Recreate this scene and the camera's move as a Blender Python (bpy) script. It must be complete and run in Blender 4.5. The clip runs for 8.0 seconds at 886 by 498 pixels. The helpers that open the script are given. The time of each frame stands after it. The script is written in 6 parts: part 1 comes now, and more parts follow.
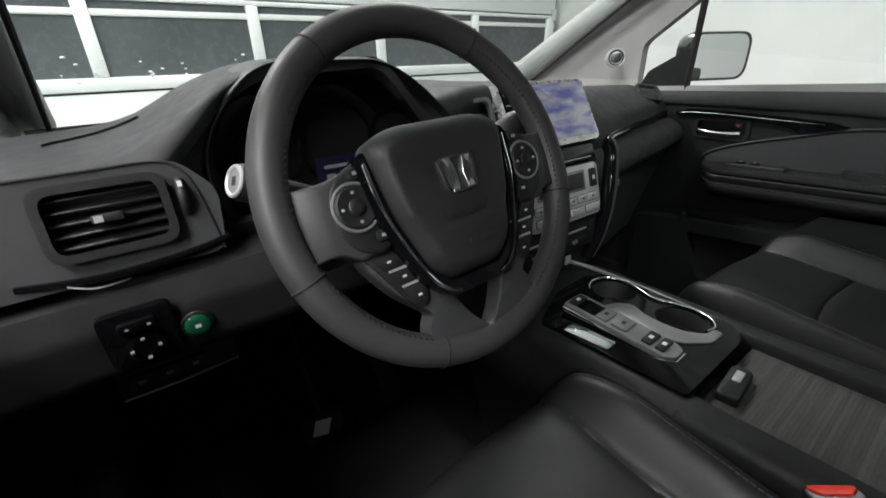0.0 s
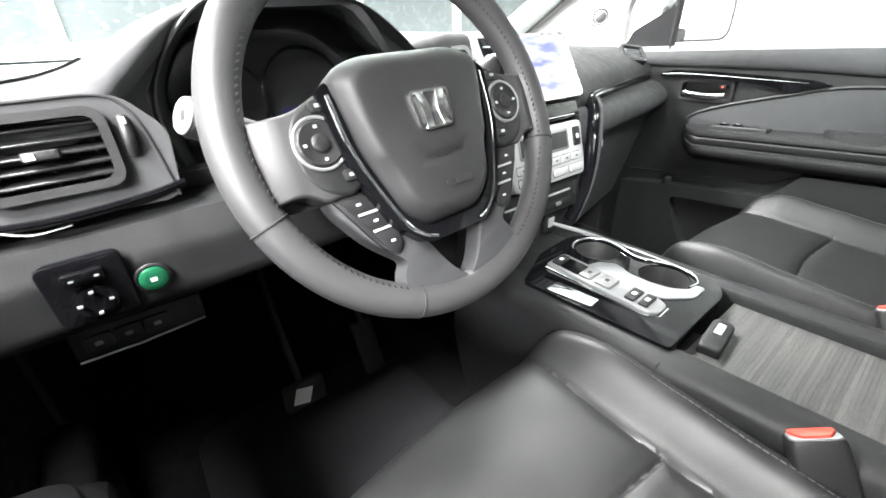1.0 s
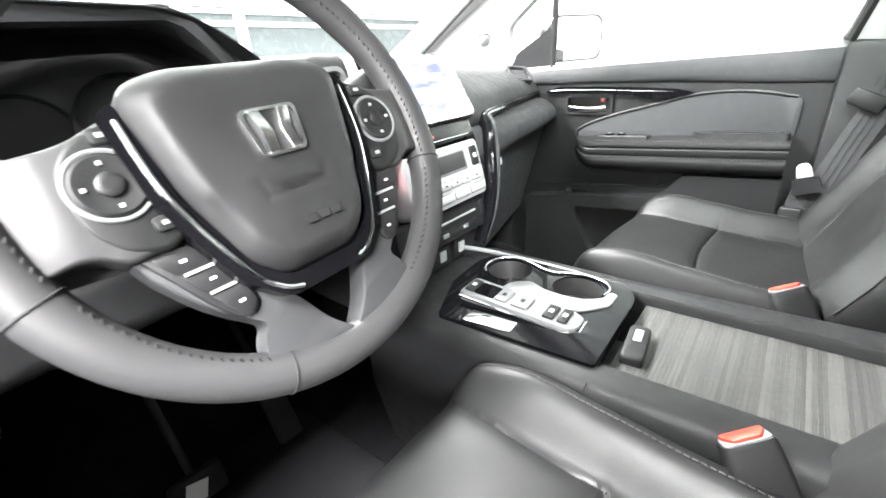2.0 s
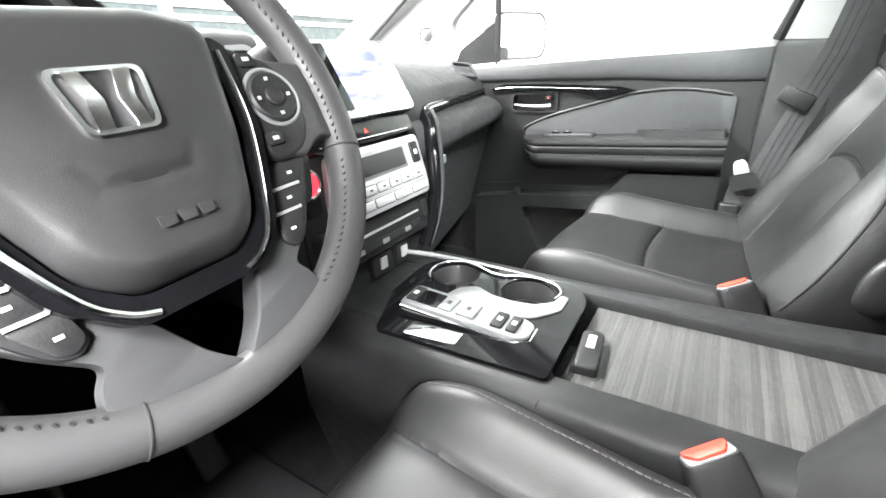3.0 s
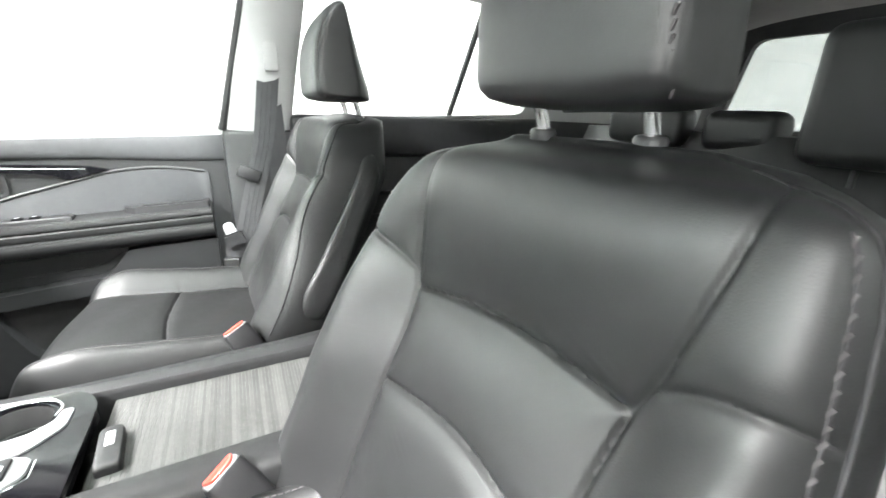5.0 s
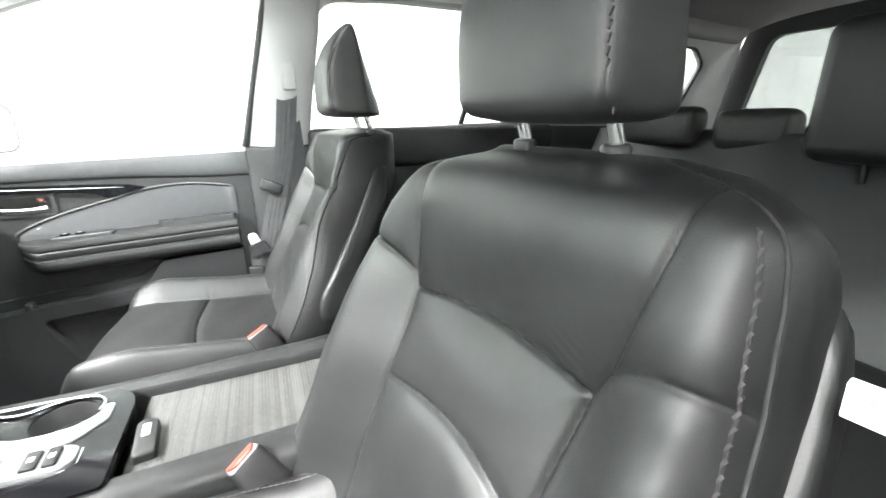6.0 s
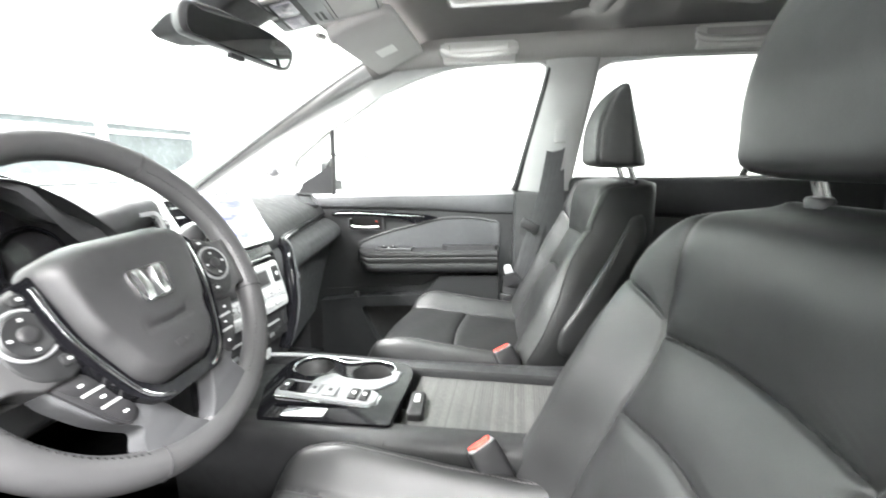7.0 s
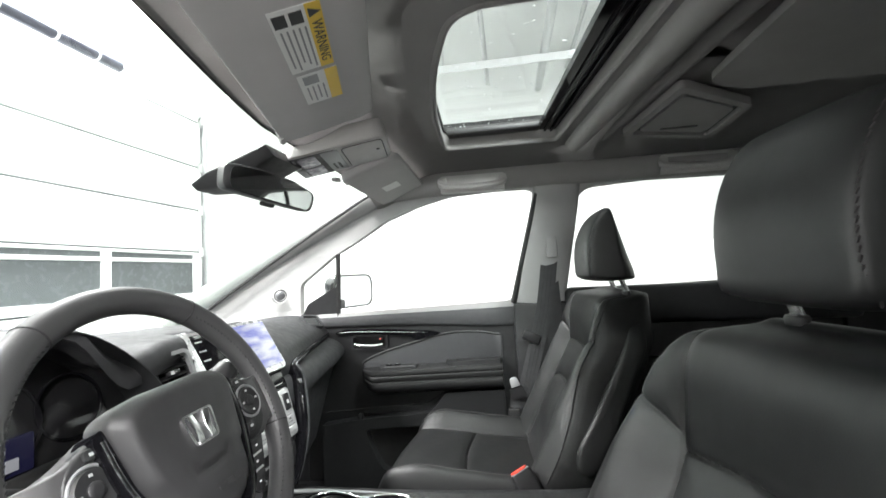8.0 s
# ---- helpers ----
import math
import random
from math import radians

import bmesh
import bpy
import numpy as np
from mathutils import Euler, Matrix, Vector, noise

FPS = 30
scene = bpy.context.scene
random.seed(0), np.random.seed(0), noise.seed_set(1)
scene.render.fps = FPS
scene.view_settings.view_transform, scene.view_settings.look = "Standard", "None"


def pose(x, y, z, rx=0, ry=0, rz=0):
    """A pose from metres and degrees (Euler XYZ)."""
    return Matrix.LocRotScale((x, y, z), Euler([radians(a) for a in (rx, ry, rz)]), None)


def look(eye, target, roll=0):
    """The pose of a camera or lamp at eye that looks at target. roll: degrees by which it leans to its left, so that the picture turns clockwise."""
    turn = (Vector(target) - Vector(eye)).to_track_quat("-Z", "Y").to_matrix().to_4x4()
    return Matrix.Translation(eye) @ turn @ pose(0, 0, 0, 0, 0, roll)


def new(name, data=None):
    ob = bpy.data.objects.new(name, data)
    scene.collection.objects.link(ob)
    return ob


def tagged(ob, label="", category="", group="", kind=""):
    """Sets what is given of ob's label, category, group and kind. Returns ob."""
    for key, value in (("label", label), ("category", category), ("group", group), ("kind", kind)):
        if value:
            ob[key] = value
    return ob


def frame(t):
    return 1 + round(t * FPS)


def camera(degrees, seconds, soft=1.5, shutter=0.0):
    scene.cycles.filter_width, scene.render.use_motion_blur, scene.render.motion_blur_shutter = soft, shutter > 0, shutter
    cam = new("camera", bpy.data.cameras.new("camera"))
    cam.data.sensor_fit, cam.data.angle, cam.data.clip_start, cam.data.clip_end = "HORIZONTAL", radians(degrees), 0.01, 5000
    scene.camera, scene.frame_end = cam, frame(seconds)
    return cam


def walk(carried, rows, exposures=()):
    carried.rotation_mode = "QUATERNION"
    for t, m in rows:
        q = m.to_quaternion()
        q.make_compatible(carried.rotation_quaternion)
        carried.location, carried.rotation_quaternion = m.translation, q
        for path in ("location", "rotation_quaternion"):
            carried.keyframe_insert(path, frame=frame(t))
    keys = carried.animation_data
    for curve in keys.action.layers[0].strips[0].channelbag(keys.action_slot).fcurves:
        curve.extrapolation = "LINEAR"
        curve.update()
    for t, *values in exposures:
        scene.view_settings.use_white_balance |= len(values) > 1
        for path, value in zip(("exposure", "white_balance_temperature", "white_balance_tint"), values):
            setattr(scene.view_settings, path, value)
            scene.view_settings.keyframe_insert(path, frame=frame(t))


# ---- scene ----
cam = camera(93.4, 8.0, 1.5, 0.3)
PATH = [
    (0, (-0.62, -0.32, 1.201), (0.46, 1.144, 0.371), -1.6),
    (0.5, (-0.616, -0.321, 1.183), (0.435, 1.099, 0.246), -0.8),
    (1, (-0.609, -0.319, 1.165), (0.495, 1.069, 0.239), -1.6),
    (1.5, (-0.584, -0.312, 1.157), (0.688, 0.981, 0.314), -3.4),
    (3, (-0.485, -0.284, 1.118), (1.04, 0.721, 0.303), -2.9),
    (3.5, (-0.485, -0.305, 1.12), (1.159, 0.503, 0.318), -1.4),
    (4, (-0.507, -0.34, 1.141), (1.325, -0.201, 0.351), 2.2),
    (4.5, (-0.558, -0.364, 1.17), (1.237, -0.881, 0.454), 3.5),
    (5, (-0.593, -0.383, 1.199), (1.107, -1.226, 0.565), 1.8),
    (5.2, (-0.602, -0.387, 1.204), (1.076, -1.283, 0.586), 1.1),
    (6.3, (-0.655, -0.399, 1.213), (1.18, -0.912, 0.606), -1.9),
    (6.5, (-0.667, -0.399, 1.218), (1.226, -0.648, 0.622), -1.8),
    (7, (-0.713, -0.371, 1.216), (1.216, -0.023, 0.817), -0.1),
    (7.5, (-0.739, -0.351, 1.233), (1.222, 0.031, 1.152), -2.4),
    (8, (-0.77, -0.345, 1.25), (1.204, -0.042, 1.357), -2.7),
]
EXPO = [(0, -1.2), (0.5, 0.72), (1, 1.55), (1.5, 1.92), (3, 1.98), (4, 2.15), (5, 2.38), (6.5, 2.3), (7, 2.0), (7.5, 1.42), (8, 0.57)]
walk(cam, [(t, look(eye, target, roll)) for t, eye, target, roll in PATH], EXPO)

# ---- world and light ----
world = bpy.data.worlds.new("garage_world")
scene.world = world
world.use_nodes = True
world.node_tree.nodes["Background"].inputs[0].default_value = (0.8, 0.9, 1.0, 1)
world.node_tree.nodes["Background"].inputs[1].default_value = 0.05


def added_panel_lamp(name, x, y, z, sx, sy, watts):
    data = bpy.data.lights.new(name, "AREA")
    data.shape, data.size, data.size_y, data.energy = "RECTANGLE", sx, sy, watts
    data.color = (1.0, 0.985, 0.985)
    ob = new(name, data)
    ob.matrix_world = pose(x, y, z)
    return ob


# ---- materials ----
def surf(name, col, rough=0.5, metal=0.0, grain=0.0, grain_size=600.0, mottle=0.15, mottle_size=9.0, coat=0.0, wear=0.08, leather=False, spec=0.5):
    """Principled surface with slow mottling of colour, uneven gloss and fine relief."""
    m = bpy.data.materials.new(name)
    m.use_nodes = True
    nt = m.node_tree
    b = nt.nodes["Principled BSDF"]
    b.inputs["Metallic"].default_value = metal
    b.inputs["Coat Weight"].default_value = coat
    b.inputs["Coat Roughness"].default_value = 0.05
    b.inputs["Specular IOR Level"].default_value = spec
    co = nt.nodes.new("ShaderNodeTexCoord")
    n1 = nt.nodes.new("ShaderNodeTexNoise")
    n1.inputs["Scale"].default_value = mottle_size
    n1.inputs["Detail"].default_value = 5
    nt.links.new(co.outputs["Object"], n1.inputs["Vector"])
    ramp = nt.nodes.new("ShaderNodeMapRange")
    ramp.inputs["From Min"].default_value, ramp.inputs["From Max"].default_value = 0.3, 0.7
    ramp.inputs["To Min"].default_value, ramp.inputs["To Max"].default_value = 1 - mottle, 1 + mottle
    nt.links.new(n1.outputs["Fac"], ramp.inputs["Value"])
    mul = nt.nodes.new("ShaderNodeVectorMath")
    mul.operation = "SCALE"
    mul.inputs[0].default_value = col
    nt.links.new(ramp.outputs["Result"], mul.inputs["Scale"])
    nt.links.new(mul.outputs["Vector"], b.inputs["Base Color"])
    n2 = nt.nodes.new("ShaderNodeTexNoise")
    n2.inputs["Scale"].default_value = mottle_size * 6
    n2.inputs["Detail"].default_value = 3
    nt.links.new(co.outputs["Object"], n2.inputs["Vector"])
    rr = nt.nodes.new("ShaderNodeMapRange")
    rr.inputs["From Min"].default_value, rr.inputs["From Max"].default_value = 0.3, 0.7
    rr.inputs["To Min"].default_value, rr.inputs["To Max"].default_value = max(0.02, rough - wear), min(1, rough + wear)
    nt.links.new(n2.outputs["Fac"], rr.inputs["Value"])
    nt.links.new(rr.outputs["Result"], b.inputs["Roughness"])
    if grain > 0:
        if leather:
            g = nt.nodes.new("ShaderNodeTexVoronoi")
            g.feature = "DISTANCE_TO_EDGE"
            g.inputs["Scale"].default_value = grain_size
            out = g.outputs["Distance"]
        else:
            g = nt.nodes.new("ShaderNodeTexNoise")
            g.inputs["Scale"].default_value = grain_size
            g.inputs["Detail"].default_value = 3
            out = g.outputs["Fac"]
        nt.links.new(co.outputs["Object"], g.inputs["Vector"])
        bp = nt.nodes.new("ShaderNodeBump")
        bp.inputs["Strength"].default_value = grain
        bp.inputs["Distance"].default_value = 0.0006
        nt.links.new(out, bp.inputs["Height"])
        nt.links.new(bp.outputs["Normal"], b.inputs["Normal"])
    return m


def glow(name, col, strength, base=(0.02, 0.02, 0.02)):
    m = surf(name, base, 0.2)
    b = m.node_tree.nodes["Principled BSDF"]
    b.inputs["Emission Color"].default_value = (*col, 1)
    b.inputs["Emission Strength"].default_value = strength
    return m


def glass(name, tint, rough=0.0, share=0.12):
    """A thin pane: clear with a share of mirror gloss that grows to the grazing angle."""
    m = bpy.data.materials.new(name)
    m.use_nodes = True
    nt = m.node_tree
    nt.nodes.remove(nt.nodes["Principled BSDF"])
    tr = nt.nodes.new("ShaderNodeBsdfTransparent")
    tr.inputs[0].default_value = (*tint, 1)
    gl = nt.nodes.new("ShaderNodeBsdfGlossy")
    gl.inputs["Roughness"].default_value = rough
    fr = nt.nodes.new("ShaderNodeLayerWeight")
    fr.inputs["Blend"].default_value = 0.5
    pw = nt.nodes.new("ShaderNodeMath")
    pw.operation = "POWER"
    pw.inputs[1].default_value = 4.0
    nt.links.new(fr.outputs["Facing"], pw.inputs[0])
    ml = nt.nodes.new("ShaderNodeMath")
    ml.operation = "MULTIPLY_ADD"
    ml.inputs[1].default_value, ml.inputs[2].default_value = 0.45, 0.03
    nt.links.new(pw.outputs[0], ml.inputs[0])
    mix = nt.nodes.new("ShaderNodeMixShader")
    nt.links.new(ml.outputs[0], mix.inputs[0])
    nt.links.new(tr.outputs[0], mix.inputs[1])
    nt.links.new(gl.outputs[0], mix.inputs[2])
    nt.links.new(mix.outputs[0], nt.nodes["Material Output"].inputs[0])
    return m


LEATHER = surf("black_leather", (0.0110, 0.0113, 0.0115), 0.49, grain=0.16, spec=0.5, grain_size=420, leather=True, mottle=0.06, wear=0.02)
WHEEL_LEATHER = surf("wheel_leather", (0.038, 0.038, 0.039), 0.50, grain=0.15, grain_size=1200, mottle=0.06, wear=0.03)
STITCH = surf("thread", (0.075, 0.070, 0.072), 0.8)
THREAD = surf("pale_thread", (0.034, 0.030, 0.032), 0.8)
SEAM = surf("seam_shadow_thread", (0.012, 0.012, 0.013), 0.8)
PLASTIC = surf("grained_black_plastic", (0.0130, 0.0134, 0.014), 0.50, spec=0.4, grain=0.3, grain_size=800, mottle=0.08)
SOFT = surf("soft_dash_pad", (0.040, 0.041, 0.043), 0.68, grain=0.18, grain_size=1500, mottle=0.04, spec=0.3)
WHEEL_PAD = surf("wheel_cover", (0.024, 0.024, 0.025), 0.50, grain=0.22, grain_size=1500, mottle=0.08)
PLASTIC_DK = surf("matt_black_plastic", (0.013, 0.013, 0.014), 0.5, grain=0.3, grain_size=700)
PIANO = surf("piano_black", (0.005, 0.005, 0.006), 0.06, coat=0.0, spec=0.2, wear=0.025, mottle=0.05)
BRIGHT = surf("bright_silver_plastic", (0.74, 0.74, 0.75), 0.28, metal=0.7, wear=0.03, mottle=0.03)
EMBLEM = surf("bright_emblem_chrome", (0.92, 0.92, 0.93), 0.22, metal=1.0, wear=0.01, mottle=0.01)
CHROME = surf("chrome", (0.86, 0.87, 0.88), 0.12, metal=1.0, wear=0.04, mottle=0.03)
SATIN = surf("satin_silver_plastic", (0.52, 0.525, 0.53), 0.32, metal=0.45, wear=0.02, mottle=0.03)
SILVER = surf("silver_paint_plastic", (0.26, 0.265, 0.27), 0.38, metal=0.45, wear=0.02, mottle=0.03)
DARKSATIN = surf("dark_satin_metal", (0.16, 0.165, 0.17), 0.30, metal=0.8, wear=0.01, mottle=0.02)
STEEL = surf("bright_steel", (0.75, 0.75, 0.75), 0.2, metal=1.0)
CARPET = surf("black_carpet", (0.006, 0.006, 0.0065), 0.95, grain=1.0, grain_size=900, mottle=0.35, mottle_size=30, spec=0.1)
MAT_RUBBER = surf("floor_mat", (0.012, 0.012, 0.013), 0.9, grain=1.0, grain_size=500, spec=0.1)
HEADLINER = surf("grey_headliner_cloth", (0.27, 0.262, 0.258), 0.95, grain=0.6, grain_size=1100, mottle=0.05)
PILLAR = surf("grey_pillar_trim", (0.33, 0.33, 0.326), 0.75, grain=0.4, grain_size=900, mottle=0.05)
VISOR = surf("grey_visor_cloth", (0.47, 0.46, 0.455), 0.9, grain=0.5, grain_size=1000, mottle=0.04)
OHGREY = surf("grey_console_plastic", (0.42, 0.41, 0.40), 0.5, grain=0.2, grain_size=900, mottle=0.04)
BELT = surf("seat_belt_webbing", (0.040, 0.040, 0.042), 0.75, grain=0.8, grain_size=1400)
RED = surf("red_plastic", (0.72, 0.055, 0.035), 0.35)
GREENB = glow("green_lit_plastic", (0.02, 0.22, 0.09), 0.05, (0.008, 0.075, 0.035))
REDB = glow("red_lit_button", (1.0, 0.03, 0.05), 0.8, (0.45, 0.01, 0.02))
WHITEP = surf("white_marking", (0.75, 0.76, 0.77), 0.5)
PAPER = surf("white_paper", (0.80, 0.80, 0.78), 0.7, mottle=0.03)
YELLOW = surf("yellow_label", (0.80, 0.55, 0.06), 0.6, mottle=0.03)
INK = surf("black_ink", (0.02, 0.02, 0.02), 0.6)
RUBBER = surf("black_rubber", (0.012, 0.012, 0.012), 0.6)
WALLP = surf("white_wall_paint", (0.80, 0.81, 0.80), 0.7, grain=0.3, grain_size=60, mottle=0.04, mottle_size=2)
DOORP = surf("white_door_steel", (0.80, 0.81, 0.81), 0.45, mottle=0.05, mottle_size=3, grain=0.2, grain_size=40)
PANE_DK = surf("dark_garage_pane", (0.085, 0.095, 0.10), 0.25, mottle=0.15, mottle_size=3, spec=0.3)
CONCRETE = surf("concrete", (0.16, 0.16, 0.155), 0.6, grain=0.5, grain_size=80, mottle=0.25, mottle_size=2)
BODYP = surf("black_car_paint", (0.008, 0.008, 0.009), 0.12, coat=1.0, mottle=0.05)
LAMPW = glow("lamp_diffuser", (1.0, 1.0, 1.0), 6.0, (0.8, 0.8, 0.8))
MIRROR = surf("mirror_glass", (0.85, 0.87, 0.88), 0.02, metal=1.0, wear=0.01, mottle=0.0)
GLASS = glass("window_glass", (0.93, 0.97, 0.95))
TINT = glass("light_tint_glass", (0.64, 0.67, 0.655))
# These two tints are set dark to hold light back from the rear cabin.
BLACKT = glass("light_blocking_glass", (0.12, 0.125, 0.123))
DARKT = glass("privacy_glass", (0.34, 0.355, 0.35))
ROOFG = glass("roof_glass", (0.74, 0.77, 0.76))
CLEAR = glass("clear_plastic", (0.9, 0.9, 0.9))
SLATM = surf("grey_wood_grain_slat", (0.055, 0.055, 0.053), 0.50, mottle=0.10, mottle_size=25, grain=0.3, grain_size=400)
_nt = SLATM.node_tree
_oi, _mr, _vm = _nt.nodes.new("ShaderNodeObjectInfo"), _nt.nodes.new("ShaderNodeMapRange"), _nt.nodes.new("ShaderNodeVectorMath")
_mr.inputs["To Min"].default_value, _mr.inputs["To Max"].default_value = 0.72, 1.28
_vm.operation = "SCALE"
_old = _nt.nodes["Principled BSDF"].inputs["Base Color"].links[0].from_socket
_nt.links.new(_oi.outputs["Random"], _mr.inputs["Value"])
_nt.links.new(_old, _vm.inputs[0])
_nt.links.new(_mr.outputs["Result"], _vm.inputs["Scale"])
_nt.links.new(_vm.outputs["Vector"], _nt.nodes["Principled BSDF"].inputs["Base Color"])
CLEARW = surf("frosted_lens", (0.30, 0.29, 0.33), 0.25, coat=0.5)
SPRING = surf("spring_steel", (0.10, 0.10, 0.13), 0.4, metal=0.6)
BLUEP = surf("blue_paint", (0.05, 0.06, 0.35), 0.5)


# ---- shape helpers ----
def thing(name, label, category, loc=(0, 0, 0), group="", kind="", m=None):
    e = new(name)
    e.empty_display_size = 0.05
    e.matrix_world = m if m is not None else Matrix.Translation(loc)
    return tagged(e, label, category, group, kind)


def part(name, bm, material, parent=None, label="", smooth=True, m=None, bevel=0.0, autos=40):
    """Links bm as one mesh, given in its parent's coordinates (m: a pose within them)."""
    me = bpy.data.meshes.new(name)
    bmesh.ops.recalc_face_normals(bm, faces=bm.faces[:])
    if smooth:
        lim = radians(autos)
        for f in bm.faces:
            f.smooth = True
        for e in bm.edges:
            if len(e.link_faces) == 2 and e.calc_face_angle(0) > lim:
                e.smooth = False
    bm.to_mesh(me)
    bm.free()
    me.materials.append(material)
    ob = new(name, me)
    if parent:
        ob.parent = parent
    if m is not None:
        ob.matrix_local = m
    if label:
        ob["label"] = label
    return ob


def box(x0, x1, y0, y1, z0, z1, r=0.0, seg=2):
    bm = bmesh.new()
    bmesh.ops.create_cube(bm, size=1, matrix=Matrix.Translation(((x0 + x1) / 2, (y0 + y1) / 2, (z0 + z1) / 2)) @ Matrix.Diagonal((abs(x1 - x0), abs(y1 - y0), abs(z1 - z0), 1)))
    if r > 0:
        bmesh.ops.bevel(bm, geom=bm.edges[:], offset=r, segments=seg, profile=0.5, affect="EDGES")
    return bm


def rounded(pts, r, seg=5):
    """A closed 2D outline with its corners rounded by r (one radius or one a corner)."""
    out, n = [], len(pts)
    for i in range(n):
        p, a, b = Vector(pts[i]), Vector(pts[i - 1]), Vector(pts[(i + 1) % n])
        ri = r[i] if isinstance(r, (list, tuple)) else r
        da, db = (a - p), (b - p)
        k = min(ri, da.length * 0.48, db.length * 0.48)
        s, e = p + da.normalized() * k, p + db.normalized() * k
        for j in range(seg + 1):
            q = j / seg
            out.append(tuple((1 - q) ** 2 * s + 2 * q * (1 - q) * p + q * q * e))
    return out


def rrect(w, h, r, cx=0.0, cy=0.0, seg=4):
    return rounded([(cx - w / 2, cy - h / 2), (cx + w / 2, cy - h / 2), (cx + w / 2, cy + h / 2), (cx - w / 2, cy + h / 2)], r, seg)


def slab(outline, z0, z1, bev=0.0, seg=2, holes=(), dome=0.0):
    """A plate in the xy plane from z0 to z1 with a bevelled top edge and a slightly domed top; holes are outlines cut through."""
    bm = bmesh.new()
    if not holes:
        rings = []
        pts = [Vector((x, y)) for x, y in outline]
        c = sum(pts, Vector((0, 0))) / len(pts)
        steps = [(0.0, z0)]
        if bev > 0:
            for k in range(seg + 1):
                a = k / seg * math.pi / 2
                steps.append((bev * (1 - math.cos(a)), z1 - bev + bev * math.sin(a)))
        else:
            steps.append((0.0, z1))
        size = max((p - c).length for p in pts)
        for ins, z in steps:
            f = 1 - ins / size * 1.3
            rings.append([bm.verts.new((c.x + (p.x - c.x) * f, c.y + (p.y - c.y) * f, z)) for p in pts])
        if dome:
            for q in (0.75, 0.5, 0.25):
                f = (1 - bev / size * 1.3) * q
                rings.append([bm.verts.new((c.x + (p.x - c.x) * f, c.y + (p.y - c.y) * f, z1 + dome * (1 - q * q))) for p in pts])
        n = len(pts)
        for a, b in zip(rings, rings[1:]):
            for i in range(n):
                bm.faces.new((a[i], a[(i + 1) % n], b[(i + 1) % n], b[i]))
        bm.faces.new(rings[-1])
        bm.faces.new(rings[0][::-1])
        return bm
    edges = []
    for o in (outline, *holes):
        vs = [bm.verts.new((x, y, z0)) for x, y in o]
        edges += [bm.edges.new((vs[i], vs[(i + 1) % len(vs)])) for i in range(len(vs))]
    bmesh.ops.triangle_fill(bm, use_beauty=True, use_dissolve=False, edges=edges)
    ext = bmesh.ops.extrude_face_region(bm, geom=bm.faces[:])
    for v in [g for g in ext["geom"] if isinstance(g, bmesh.types.BMVert)]:
        v.co.z = z1
    return bm


def tube(path, r, n=12, closed=False, sx=1.0, caps=True):
    """A round bar along points; r one radius or one a point; sx flattens it in its own plane."""
    bm = bmesh.new()
    P = [Vector(p) for p in path]
    N = len(P)
    rings, nrm = [], None
    for i in range(N):
        if closed:
            t = (P[(i + 1) % N] - P[i - 1]).normalized()
        else:
            t = (P[min(i + 1, N - 1)] - P[max(i - 1, 0)]).normalized()
        if nrm is None:
            nrm = t.orthogonal().normalized()
        nrm = (nrm - t * nrm.dot(t)).normalized()
        bi = t.cross(nrm)
        ri = r[i] if isinstance(r, (list, tuple)) else r
        rings.append([bm.verts.new(P[i] + nrm * math.cos(a) * ri * sx + bi * math.sin(a) * ri) for a in [2 * math.pi * k / n for k in range(n)]])
    m = N if closed else N - 1
    for i in range(m):
        a, b = rings[i], rings[(i + 1) % N]
        for k in range(n):
            bm.faces.new((a[k], a[(k + 1) % n], b[(k + 1) % n], b[k]))
    if not closed and caps:
        bm.faces.new(rings[0][::-1])
        bm.faces.new(rings[-1])
    return bm


def loft(rings, closed=True, caps=True):
    """Skins rings of equal length."""
    bm = bmesh.new()
    R = [[bm.verts.new(p) for p in ring] for ring in rings]
    n = len(R[0])
    for a, b in zip(R, R[1:]):
        for i in range(n if closed else n - 1):
            bm.faces.new((a[i], a[(i + 1) % n], b[(i + 1) % n], b[i]))
    if caps and closed:
        bm.faces.new(R[0][::-1])
        bm.faces.new(R[-1])
    return bm


def sheet(fn, nu, nv, thick=None):
    """A grid fn(u, v), u and v from 0 to 1; thick: a vector that gives it a back."""
    bm = bmesh.new()
    g = [[bm.verts.new(fn(i / nu, j / nv)) for i in range(nu + 1)] for j in range(nv + 1)]
    for j in range(nv):
        for i in range(nu):
            bm.faces.new((g[j][i], g[j][i + 1], g[j + 1][i + 1], g[j + 1][i]))
    if thick is not None:
        t = Vector(thick)
        h = [[bm.verts.new(v.co + t) for v in row] for row in g]
        for j in range(nv):
            for i in range(nu):
                bm.faces.new((h[j + 1][i], h[j + 1][i + 1], h[j][i + 1], h[j][i]))
        for j in range(nv):
            bm.faces.new((g[j][0], g[j + 1][0], h[j + 1][0], h[j][0]))
            bm.faces.new((g[j + 1][nu], g[j][nu], h[j][nu], h[j + 1][nu]))
        for i in range(nu):
            bm.faces.new((g[0][i + 1], g[0][i], h[0][i], h[0][i + 1]))
            bm.faces.new((g[nv][i], g[nv][i + 1], h[nv][i + 1], h[nv][i]))
    return bm


def scaled_about(o, k):
    """An outline scaled about its middle."""
    cx, cy = sum(p[0] for p in o) / len(o), sum(p[1] for p in o) / len(o)
    return [(cx + (x - cx) * k, cy + (y - cy) * k) for x, y in o]


